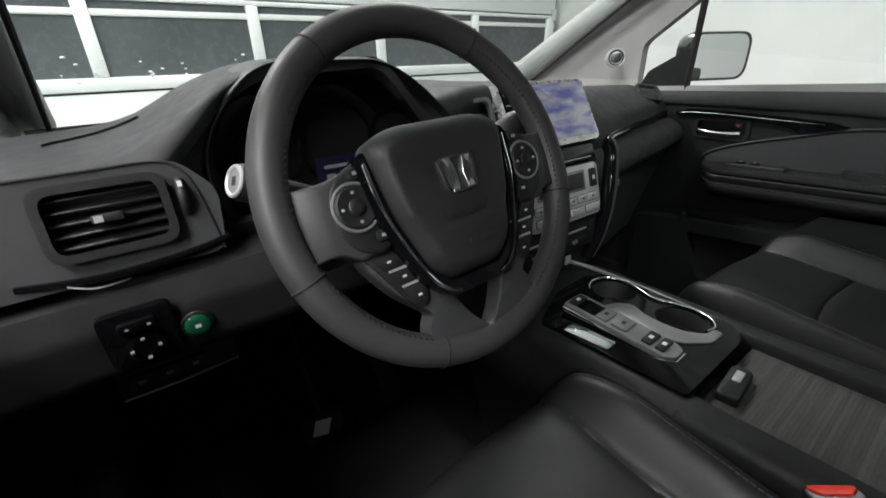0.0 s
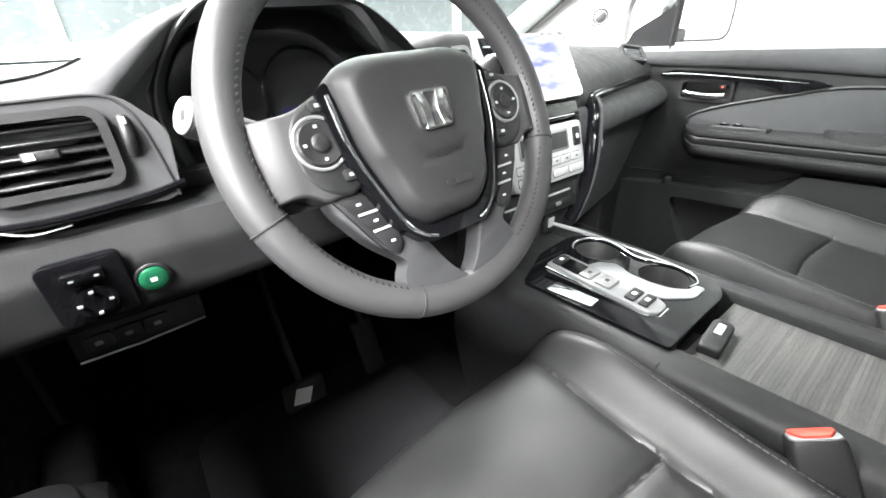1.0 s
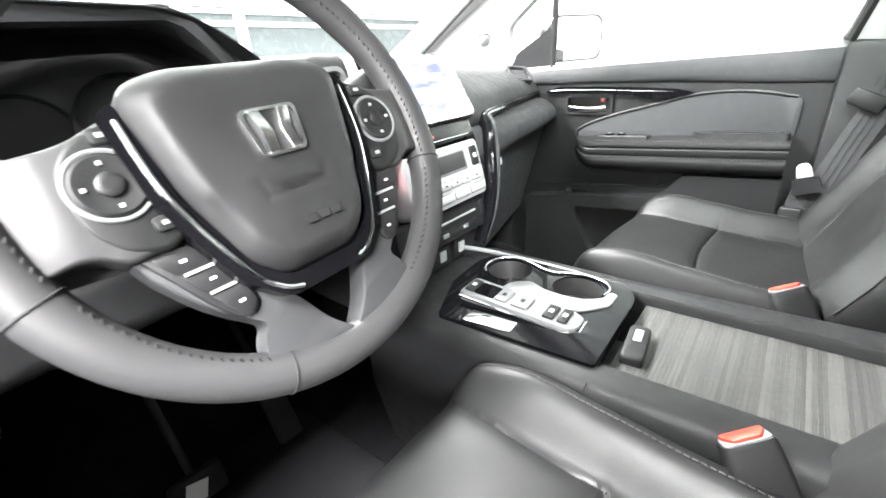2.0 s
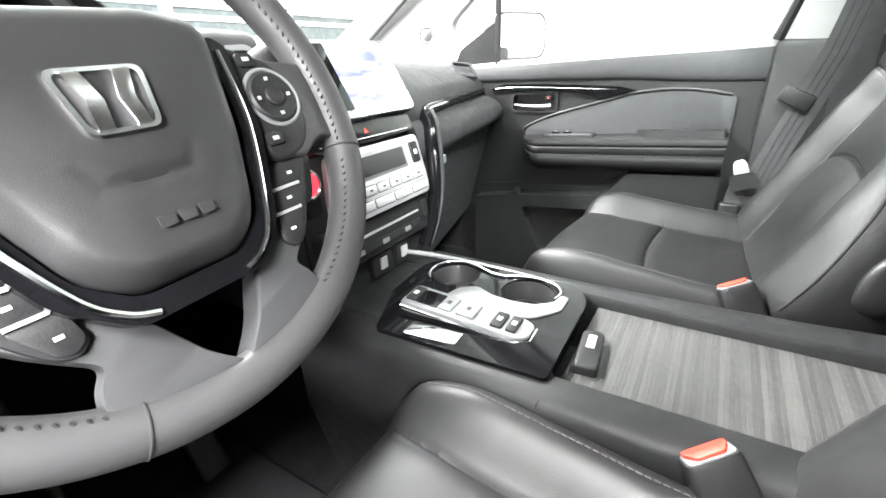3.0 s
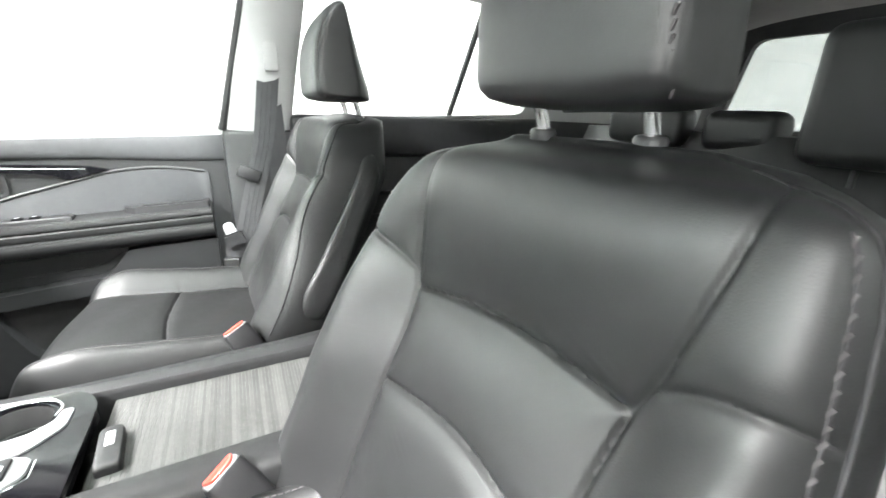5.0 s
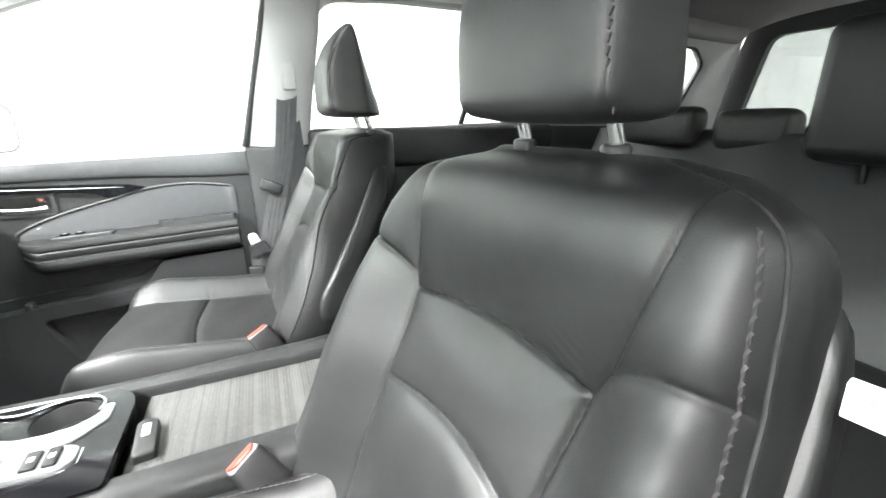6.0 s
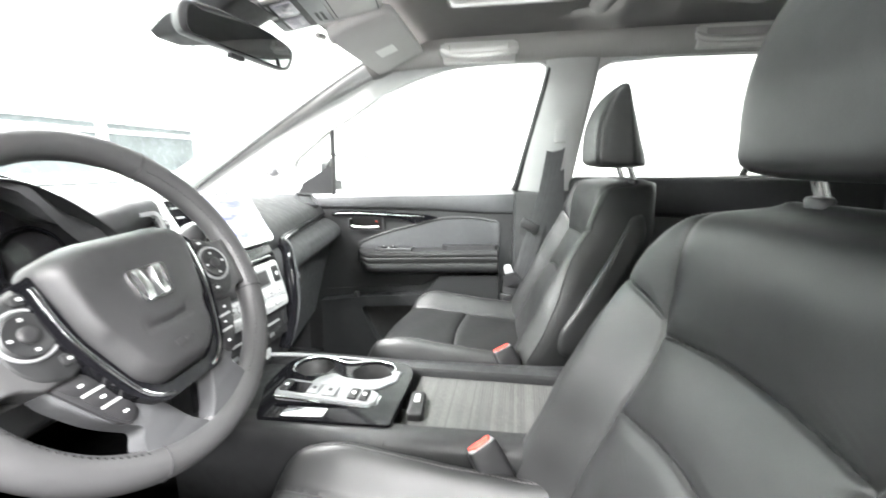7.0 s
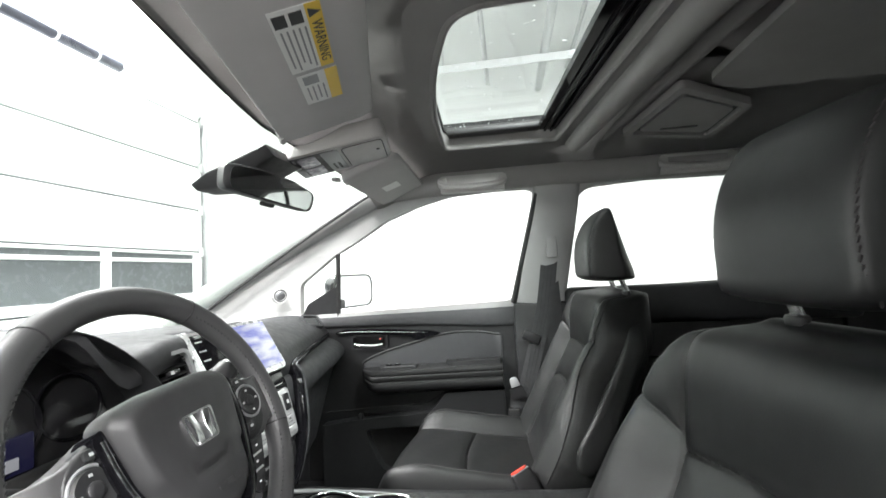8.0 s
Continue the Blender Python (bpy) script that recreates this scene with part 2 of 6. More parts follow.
def lathe(profile, n=24):
    """Turns (radius, z) points round z."""
    bm = bmesh.new()
    rings = [[bm.verts.new((r * math.cos(a), r * math.sin(a), z)) for a in [2 * math.pi * k / n for k in range(n)]] for r, z in profile]
    for a, b in zip(rings, rings[1:]):
        for k in range(n):
            bm.faces.new((a[k], a[(k + 1) % n], b[(k + 1) % n], b[k]))
    bm.faces.new(rings[-1])
    bm.faces.new(rings[0][::-1])
    return bm


def sstep(a, b, x):
    q = max(0.0, min(1.0, (x - a) / (b - a)))
    return q * q * (3 - 2 * q)


def lerp_pts(pts, x):
    """Piecewise smooth curve through (x, y) points."""
    if x <= pts[0][0]:
        return pts[0][1]
    for (a, p), (b, q) in zip(pts, pts[1:]):
        if x <= b:
            k = (x - a) / (b - a)
            return p + (q - p) * k
    return pts[-1][1]


def frame_of(origin, ex, ey):
    """A pose with the given x and y directions; z is their cross product."""
    ex = Vector(ex).normalized()
    ez = ex.cross(Vector(ey)).normalized()
    ey = ez.cross(ex)
    m = Matrix((ex, ey, ez)).transposed().to_4x4()
    m.translation = origin
    return m


def spline(pts, n=40, closed=False):
    """Catmull-Rom points through pts."""
    P = [Vector(p) for p in pts]
    N = len(P)
    out = []
    segs = N if closed else N - 1
    per = max(2, n // segs)
    for i in range(segs):
        if closed:
            a, b, c, d = P[i - 1], P[i], P[(i + 1) % N], P[(i + 2) % N]
        else:
            a, b, c, d = P[max(i - 1, 0)], P[i], P[i + 1], P[min(i + 2, N - 1)]
        for k in range(per):
            q = k / per
            out.append(0.5 * ((2 * b) + (c - a) * q + (2 * a - 5 * b + 4 * c - d) * q * q + (3 * b - a - 3 * c + d) * q ** 3))
    if not closed:
        out.append(P[-1])
    return out


def joined(*bms):
    out = bmesh.new()
    for b in bms:
        me = bpy.data.meshes.new("tmp")
        b.to_mesh(me)
        b.free()
        out.from_mesh(me)
        bpy.data.meshes.remove(me)
    return out

# ---- the garage ----
tagged(part("ground", box(-7, 7, -9, 6, -0.1, 0.0), CONCRETE, smooth=False), "grey concrete garage floor", "floor", kind="structure")
tagged(part("ceiling", box(-7, 7, -9, 6, 4.2, 4.3), WALLP, smooth=False), "white garage ceiling high over the car", "ceiling", kind="structure")
tagged(part("wall_east", box(5.2, 5.4, -9, 3.2, 0, 4.2), WALLP, smooth=False), "plain white garage wall beside the car", "wall", kind="structure")
tagged(part("wall_west", box(-6.2, -6, -9, 3.2, 0, 4.2), WALLP, smooth=False), "plain white garage wall", "wall", kind="structure")
tagged(part("wall_south", box(-6, 5.2, -8, -7.8, 0, 4.2), WALLP, smooth=False), "plain white garage wall behind the car", "wall", kind="structure")
DX0, DX1, DTOP = -3.2, 3.32, 3.15
bmw = joined(box(DX1, 5.2, 3.0, 3.2, 0, 4.2), box(-6, DX0, 3.0, 3.2, 0, 4.2), box(DX0, DX1, 3.0, 3.2, DTOP, 4.2))
tagged(part("wall_north", bmw, WALLP, smooth=False), "white garage wall round the sectional door", "wall", kind="structure")

# sectional door: steel sections, one of them glazed with dark panes
gdoor = thing("garage_door", "closed white sectional garage door with a row of dark panes", "garage door", (0, 2.95, 0))
SECT = [0.02, 0.55, 1.07, 1.58, 2.03, 2.5, 3.0, 3.3]
MULL = [-3.13, -2.42, -1.52, -0.62, 0.275, 1.22, 2.21, 3.235]
for k in range(len(SECT) - 1):
    z0, z1 = SECT[k] + 0.007, SECT[k + 1] - 0.007
    if k == 2:
        rails = joined(box(DX0, DX1 - 0.01, -0.03, 0.03, z0, 1.15, 0.006), box(DX0, DX1 - 0.01, -0.03, 0.03, 1.545, z1, 0.006), box(DX0, DX1 - 0.01, -0.025, 0.03, 1.465, 1.500, 0.005))
        part("window_section", rails, DOORP, gdoor)
        for a in MULL:
            w = 0.05 if a in (MULL[0], MULL[-1]) else 0.036
            part("mullion", box(a - w, a + w, -0.036, 0.028, 1.15, 1.545, 0.006), DOORP, gdoor)
        for a, b in zip(MULL, MULL[1:]):
            part("pane", box(a + 0.03, b - 0.03, -0.004, 0.008, 1.15, 1.465), PANE_DK, gdoor, "dark glass pane", smooth=False)
            part("pane", box(a + 0.03, b - 0.03, -0.004, 0.008, 1.500, 1.545), PANE_DK, gdoor, "dark glass pane", smooth=False)
    else:
        bm = box(DX0, DX1 - 0.01, -0.02, 0.03, z0, z1, 0.008)
        part("section", bm, DOORP, gdoor)
for x in (DX1 - 0.05,):
    for z in SECT[1:-1]:
        part("hinge", box(x - 0.03, x + 0.03, -0.045, -0.018, z - 0.05, z + 0.05, 0.004), STEEL, gdoor)
track = thing("door_track", "galvanised steel track at the edge of the garage door", "track", (3.38, 2.9, 0))
part("rail", joined(box(-0.03, 0.03, 0.06, 0.1, 0.0, 3.1, 0.004), box(-0.03, -0.022, 0.0, 0.06, 0.0, 3.1)), SATIN, track)
for z in (0.6, 1.3, 2.0, 2.7):
    part("bracket", box(-0.02, 0.05, 0.05, 0.1, z, z + 0.06, 0.003), STEEL, track)
for x in (3.45, -3.3):
    over = thing("overhead_track", "steel overhead track of the garage door, hung from the ceiling", "track", (x, 0, 0))
    part("rail", joined(box(-0.03, 0.03, -2.2, 2.7, 3.36, 3.38), box(-0.03, -0.02, -2.2, 2.7, 3.30, 3.36)), SATIN, over)
    for y in (-2.0, 0.2, 2.3):
        part("hanger", box(-0.015, 0.015, y, y + 0.02, 3.38, 4.2), STEEL, over)
spring = thing("torsion_spring", "dark torsion spring on a steel shaft above the garage door", "spring", (-0.12, 2.72, 3.05))
part("shaft", tube([(-3.2, 0, 0), (3.4, 0, 0)], 0.013), STEEL, spring)
part("coil", tube([(0.6, 0, 0), (2.26, 0, 0)], 0.045, 16), SPRING, spring, "dark wound steel coil")
for x in (0.7, 1.05, 1.4, 1.75, 2.05):
    part("winding_mark", tube([(x, 0, 0), (x + 0.02, 0, 0)], 0.0465, 16), WHITEP, spring)
part("stripe", tube([(0.9, 0, 0), (1.34, 0, 0)], 0.0462, 16), BLUEP, spring, "blue painted stripe")
part("bearing_plate", box(0.5, 0.6, -0.08, 0.28, -0.12, 0.1, 0.005), STEEL, spring)
# pipes and a joist run under the ceiling over the roof glass
for y, z, r in ((-0.2, 3.9, 0.03), (-0.9, 3.75, 0.05), (-1.3, 4.0, 0.025)):
    pipe = thing("ceiling_pipe", "painted pipe under the garage ceiling", "pipe", (0, y, z))
    part("run", tube([(-5.9, 0, 0), (5.1, 0, 0)], r), SATIN, pipe)
    for x in (-3, 0.5, 3):
        part("strap", box(x - 0.02, x + 0.02, -r - 0.004, r + 0.004, 0, 4.2 - z, 0.0), STEEL, pipe)
box_ = thing("wall_switch", "white switch box on the garage wall beside the door", "switch", (3.62, 2.985, 1.37))
part("plate", box(-0.04, 0.04, -0.02, 0.015, -0.07, 0.07, 0.006), WALLP, box_)
part("rocker", box(-0.012, 0.012, -0.028, -0.018, -0.03, 0.03, 0.004), WHITEP, box_)

# light panels added under the ceiling, out of view, placed to light the cabin
for x, y, watts in ((-1.7, 2.55, 330), (1.7, 2.55, 200), (-2.5, -0.8, 600), (-0.7, -1.75, 420), (-5.0, -3.4, 700)):
    lamp = thing("added_ceiling_light", "broad white light panel added on the garage ceiling, out of view, switched on", "ceiling light", (x, y, 4.2), group="garage light panels")
    hx, hy = (0.45, 0.82) if y < 1 else (0.82, 0.30)
    part("housing", box(-hx - 0.03, hx + 0.03, -hy - 0.03, hy + 0.03, -0.09, 0.0, 0.01), WALLP, lamp)
    part("diffuser", box(-hx, hx, -hy, hy, -0.12, -0.088, 0.01), LAMPW, lamp, "glowing white diffuser")
    added_panel_lamp("added_panel_lamp", x, y, 4.06, 2 * hx, 2 * hy, watts)

# ---- the car's shell ----
LX = 0.075          # the driver's side stands this much further out


def gx(z):
    """Half width of the cabin at height z above the belt line."""
    return 0.745 - max(0.0, z - 1.13) * 0.21


FWIN = [(0.44, 1.105), (0.425, 1.225), (0.275, 1.327), (0.185, 1.372), (0.073, 1.436), (-0.05, 1.480), (-0.161, 1.506), (-0.30, 1.513), (-0.425, 1.512), (-0.446, 1.495), (-0.352, 1.138)]
RWIN = [(-0.535, 1.165), (-0.586, 1.480), (-0.62, 1.505), (-0.80, 1.515), (-1.06, 1.512), (-1.33, 1.495), (-1.45, 1.45), (-1.32, 1.19)]
QWIN = [(-1.50, 1.20), (-1.60, 1.44), (-1.70, 1.47), (-2.05, 1.46), (-2.12, 1.40), (-2.05, 1.22)]


def side_slab(sign, holes):
    outline = [(0.98, 1.085), (0.92, 1.125), (0.16, 1.500), (0.10, 1.56), (-2.3, 1.56), (-2.3, 1.085)]
    bm = slab(outline, 0.0, 0.03, holes=[rounded(h, 0.02, 3) for h in holes])
    for v in bm.verts:
        y, z, d = v.co
        v.co = (sign * (gx(z) - d), y, z)
    return bm


tagged(part("trim_right", side_slab(1, [FWIN, RWIN, QWIN]), PILLAR, smooth=False), "light grey pillar trim round the side windows", "trim", kind="structure")
OPENW = [(0.44, 1.02), (0.425, 1.225), (0.275, 1.327), (0.073, 1.436), (-0.161, 1.506), (-0.50, 1.518), (-0.535, 1.50), (-0.51, 1.02)]
LOUT = [(0.98, 1.0), (0.92, 1.125), (0.16, 1.500), (0.10, 1.56), (-2.3, 1.56), (-2.3, 1.0)]
bml = slab(LOUT, 0.0, 0.03, holes=[rounded(OPENW, 0.02, 3), rounded([(y - 0.09, z) for y, z in RWIN], 0.02, 3), rounded([(y - 0.09, z) for y, z in QWIN], 0.02, 3)])
for v in bml.verts:
    y, z, d = v.co
    v.co = (-(gx(z) + LX - d), y, z)
tagged(part("trim_left", bml, PILLAR, smooth=False), "light grey pillar trim round the driver's window", "trim", kind="structure")
# rounded pillar covers
for s, w in ((1, 0.0), (-1, -LX)):
    a = spline([(s * 0.70 + w, 0.98, 1.10), (s * 0.675 + w, 0.62, 1.285), (s * 0.645 + w, 0.30, 1.435), (s * 0.625 + w, 0.08, 1.525)], 24)
    bm = tube(a, [0.050 - 0.012 * i / (len(a) - 1) for i in range(len(a))], 14, sx=0.75)
    tagged(part("trim_a_pillar", bm, PILLAR), "light grey windscreen pillar cover", "trim", kind="structure")
    bo = 0.0 if s > 0 else -0.12
    b = spline([(s * 0.735 + w, -0.445 + bo, 1.10), (s * 0.70 + w, -0.47 + bo, 1.25), (s * 0.665 + w, -0.505 + bo, 1.44), (s * 0.635 + w, -0.52 + bo, 1.56)], 20)
    rings = []
    for i, p in enumerate(b):
        hw = 0.085 - 0.012 * i / len(b)
        rings.append([(p.x - s * 0.012 - s * 0.02 * math.cos(t), p.y + hw * math.sin(t), p.z) for t in [2 * math.pi * k / 20 for k in range(20)]])
    tagged(part("trim_b_pillar", loft(rings), PILLAR), "light grey centre pillar cover", "trim", kind="structure")
    rail = spline([(s * 0.63 + w, 0.10, 1.535), (s * 0.628 + w, -0.10, 1.548), (s * 0.625 + w, -0.5, 1.556), (s * 0.625 + w, -1.4, 1.55), (s * 0.63 + w, -2.25, 1.52)], 30)
    tagged(part("trim_roof_rail", tube(rail, 0.042, 12), HEADLINER), "grey cloth roof rail above the side windows", "trim", kind="structure")

# headliner with the roof glass opening
def skew(x):
    """How far the windscreen's top edge lies behind its middle."""
    return lerp_pts([(-0.80, 0.21), (-0.45, 0.140), (-0.21, 0.078), (-0.07, 0.05), (0.25, 0.045), (0.66, 0.03)], x)


SRL, SRR = -0.215, 0.450          # sides of the roof glass opening
SR_FRONT = [(SRL, -0.285), (-0.05, -0.230), (0.17, -0.192), (SRR, -0.176)]
SR_REAR = [(SRL, -0.597), (SRR, -0.503)]


def zroof(x, y):
    return 1.612 - 0.055 * (abs(x if x > 0 else x * 0.89) / 0.66) ** 5 - 0.085 * sstep(-0.12, 0.13, y) - 0.05 * sstep(-1.3, -2.3, y)


xs = [-0.74, -0.68, -0.62, -0.56, -0.48, -0.38, -0.30, SRL, -0.13, -0.05, 0.03, 0.10, 0.17, 0.26, 0.36, SRR, 0.50, 0.56, 0.62, 0.66]
ys = [0.13, 0.10, 0.06, 0.02, -0.03, -0.08, -0.13, "front", 0.33, 0.67, "rear", -0.72, -0.85, -1.0, -1.3, -1.6, -1.9, -2.1, -2.3]


def roof_y(row, x):
    if row == "front":
        return lerp_pts(SR_FRONT, x)
    if row == "rear":
        return lerp_pts(SR_REAR, x)
    if row in (0.33, 0.67):
        return lerp_pts(SR_FRONT, x) + (lerp_pts(SR_REAR, x) - lerp_pts(SR_FRONT, x)) * row
    return row - skew(x) * max(0.0, (row + 0.13) / 0.26)


bmh = bmesh.new()
gv = [[bmh.verts.new((x, roof_y(y, x), zroof(x, y if not isinstance(y, str) and y < 0.2 else -0.3))) for x in xs] for y in ys]
for j in range(len(ys) - 1):
    for i in range(len(xs) - 1):
        if xs[i] >= SRL and xs[i + 1] <= SRR and 7 <= j < 10:
            continue
        bmh.faces.new((gv[j][i], gv[j + 1][i], gv[j + 1][i + 1], gv[j][i + 1]))
bmesh.ops.solidify(bmh, geom=bmh.faces[:], thickness=-0.02)
bmesh.ops.recalc_face_normals(bmh, faces=bmh.faces[:])
tagged(part("ceiling", bmh, HEADLINER), "light grey cloth headliner of the car", "ceiling", kind="structure")
RX0, RX1, RY0, RY1 = SRL - 0.05, SRR + 0.03, -0.63, -0.15
tagged(part("roof_skin", joined(box(-0.735, 0.66, 0.03, RY1, 1.685, 1.70), box(-0.735, 0.66, -2.35, RY0, 1.685, 1.70), box(-0.735, RX0, RY0, RY1, 1.685, 1.70), box(RX1, 0.66, RY0, RY1, 1.685, 1.70), box(-0.745, -0.73, -2.35, 0.1, 1.54, 1.70), box(0.655, 0.67, -2.35, 0.1, 1.54, 1.70)), BODYP, smooth=False), "black painted steel car roof", "roof", kind="structure")

sroof = thing("sunroof", "glass sunroof in a black frame, blind open", "sunroof", (0, 0, 1.612))
CORNERS = [SR_FRONT[0], SR_FRONT[1], SR_FRONT[2], SR_FRONT[3], SR_REAR[1], SR_REAR[0]]
OPENING = rounded(CORNERS, [0.06, 0.10, 0.14, 0.03, 0.02, 0.03], 6)
RIM = [(SRL - 0.045, -0.225), (0.10, -0.150), (SRR + 0.04, -0.136), (SRR + 0.04, -0.540), (SRL - 0.045, -0.645)]
part("reveal", slab(rounded(RIM, 0.06, 6), -0.0025, 0.046, holes=[OPENING]), HEADLINER, sroof, "cloth edge of the opening")
part("lip", tube([(x, y, 0.002) for x, y in OPENING], 0.008, 8, closed=True), HEADLINER, sroof, "rolled cloth edge")
part("frame", slab(rounded(RIM, 0.06, 6), 0.048, 0.062, holes=[scaled_about(OPENING, 0.975)]), RUBBER, sroof, "black sealed frame")
rq = [(SRR, -0.500), (SRL, -0.594), (SRL, -0.520), (SRR - 0.015, -0.452)]
part("rear_channel", slab(rq, 0.030, 0.045), PIANO, sroof, "black guide channel")
for k in (0.25, 0.62):
    p0, p1 = [Vector((a0 + (a1 - a0) * k, b0 + (b1 - b0) * k, 0.028)) for (a0, b0), (a1, b1) in ((rq[1], rq[2]), (rq[0], rq[3]))]
    part("channel_rib", tube([p0, p1], 0.004, 8), PIANO, sroof)
part("side_guide", box(SRR - 0.045, SRR - 0.004, -0.455, -0.190, 0.030, 0.045, 0.004), PLASTIC_DK, sroof, "dark side guide")
part("lip", tube([(SRL - 0.05, -0.650, -0.006), (SRR + 0.015, -0.552, -0.008)], [0.030, 0.026], 14), HEADLINER, sroof, "rolled cloth edge")
part("rear_fold", tube([(SRL - 0.05, -0.725, 0.008), (SRR + 0.05, -0.632, 0.008)], [0.022, 0.018], 14), HEADLINER, sroof, "soft fold of the headliner")
g = part("pane", box(RX0, RX1, RY0, RY1, 0.066, 0.070), ROOFG, sroof, "clear roof glass with water drops", smooth=False)
drops = bmesh.new()
rnd = random.Random(5)
for k in range(230):
    dx, dy = rnd.uniform(RX0, RX1), rnd.uniform(RY0, RY1)
    bmesh.ops.create_icosphere(drops, subdivisions=1, radius=rnd.uniform(0.0014, 0.0040), matrix=Matrix.Translation((dx, dy, 0.0715)) @ Matrix.Diagonal((1, 1, 0.4, 1)))
tagged(part("water_drop", drops, WHITEP, sroof), kind="stuff")

# windscreen
def wscr(u, v):
    x = (u - 0.5) * 2 * (0.705 - 0.085 * v) - LX * max(0.0, 1 - 2 * u)
    return Vector((x, 1.02 - 0.89 * v - 0.10 * (2 * u - 1) ** 2 * (1 - v) - skew(x) * v ** 4, 1.075 + 0.46 * v))


ws = tagged(part("window_windscreen", sheet(wscr, 16, 8, (0, 0.003, 0.005)), GLASS), "clear laminated windscreen", "windscreen", kind="structure")
ws.visible_shadow = False
def wband(u, v):
    p = wscr(u, 1.0 - 0.007 * v)
    return p + Vector((0, -0.004, -0.006))


tagged(part("trim_windscreen_band", sheet(wband, 16, 2, (0, 0.001, 0.002)), RUBBER), "black band at the windscreen's top edge", "trim", kind="structure")
tagged(part("trim_cowl", sheet(lambda u, v: wscr(u, 0.035 * v) + Vector((0, -0.006, -0.004)), 16, 2, (0, 0.001, 0.002)), RUBBER), "black band at the windscreen's foot", "trim", kind="structure")
for s in (1, -1):
    tagged(part("trim_windscreen_edge", tube([wscr(0.5 + s * 0.5, k / 12) + Vector((-s * 0.040, -0.010, -0.008)) for k in range(13)], 0.005, 8), RUBBER), "black seal along the windscreen's side", "trim", kind="structure")

wd = bmesh.new()
rnd = random.Random(11)
for k in range(26):
    p = wscr(rnd.uniform(0.05, 0.26), rnd.uniform(0.16, 0.30)) + Vector((0, 0.004, 0.007))
    bmesh.ops.create_icosphere(wd, subdivisions=1, radius=rnd.uniform(0.0025, 0.0050), matrix=Matrix.Translation(p) @ Matrix.Diagonal((1, 1, 0.5, 1)))
tagged(part("rain_drop", wd, WHITEP), "scattered water drops on the windscreen's outside", "drops", kind="stuff")

# side glass
def pane(name, outline, sign, mat, label):
    pts = outline
    bm = bmesh.new()
    vs = [bm.verts.new((sign * (gx(z) - 0.012 + (LX if sign < 0 else 0)), y, z)) for y, z in pts]
    bm.faces.new(vs)
    bmesh.ops.solidify(bm, geom=bm.faces[:], thickness=0.004)
    ob = tagged(part(name, bm, mat, smooth=False), label, "window", kind="structure")
    ob.visible_shadow = mat != GLASS
    return ob


pane("window_front_right", FWIN, 1, GLASS, "clear side window of the front passenger door")
pane("window_rear_right", RWIN, 1, TINT, "tinted rear side window")
pane("window_quarter_right", QWIN, 1, DARKT, "tinted rear quarter window")
# Unseen left panes, made nearly black to keep the rear headliner dark.
pane("window_rear_left", [(y - 0.09, z) for y, z in RWIN], -1, BLACKT, "tinted rear side window")
pane("window_quarter_left", [(y - 0.09, z) for y, z in QWIN], -1, BLACKT, "tinted rear quarter window")


def seal(outline, sign, r=0.008, name="trim_window_seal", y_only=None):
    pts = [(sign * (gx(z) - 0.022 + (LX if sign < 0 else 0)), y, z) for y, z in rounded(outline, 0.03, 4)]
    tagged(part(name, tube(pts, r, 8, closed=True), RUBBER), "black rubber window seal", "trim", kind="structure")


seal(QWIN, 1, 0.007)
seal([(y - 0.09, z) for y, z in RWIN], -1)
tagged(part("trim_window_bar", tube([(gx(1.10) - 0.02, 0.291, 1.095), (gx(1.33) - 0.02, 0.268, 1.332)], 0.009, 8), RUBBER), "black bar of the small front quarter window", "trim", kind="structure")
tagged(part("trim_window_bar", tube([(gx(1.17) - 0.02, -1.035, 1.17), (gx(1.51) - 0.02, -1.12, 1.515)], 0.010, 8), RUBBER), "black bar of the rear side window", "trim", kind="structure")
# dark glazing bars in the B pillar door frames
tagged(part("trim_door_frame", tube([(gx(1.13) - 0.03, -0.358, 1.13), (gx(1.5) - 0.03, -0.455, 1.505)], 0.011, 8), RUBBER), "black door frame edge", "trim", kind="structure")

# tail of the cabin
tagged(part("trim_tailgate", slab([(-0.81, 0.55), (0.74, 0.55), (0.74, 1.2), (0.62, 1.58), (-0.70, 1.58), (-0.81, 1.2)], 0, 0.03, holes=[rounded([(-0.62, 1.16), (0.62, 1.16), (0.54, 1.50), (-0.54, 1.50)], 0.05)]), PLASTIC_DK, smooth=False, m=frame_of((0, -2.32, 0), (1, 0, 0), (0, 0, 1))), "black tailgate trim with its window", "tailgate", kind="structure")
tg = tagged(part("window_tailgate", box(-0.62, 0.62, -2.345, -2.341, 1.16, 1.50), DARKT, smooth=False), "tinted tailgate window", "window", kind="structure")
# floor, firewall, sills
fl = joined(box(-0.81, 0.74, -2.32, 0.46, 0.40, 0.44), box(-0.81, 0.74, 0.75, 0.8, 0.40, 1.02), box(-0.10, 0.10, -2.32, 0.75, 0.44, 0.58, 0.03))
toe = sheet(lambda u, v: Vector((-0.81 + u * 1.55, 0.44 + 0.32 * v, 0.44 + 0.20 * v * v)), 4, 6, (0, 0.01, -0.01))
tagged(part("floor", joined(fl, toe), CARPET), "black carpeted car floor", "floor", kind="structure")
tagged(part("trim_sill", joined(box(-0.88, -0.78, -2.3, 0.8, 0.36, 0.50, 0.012), box(0.70, 0.80, -2.3, 0.8, 0.36, 0.50, 0.012)), PLASTIC_DK), "black door sill cover", "trim", kind="structure")
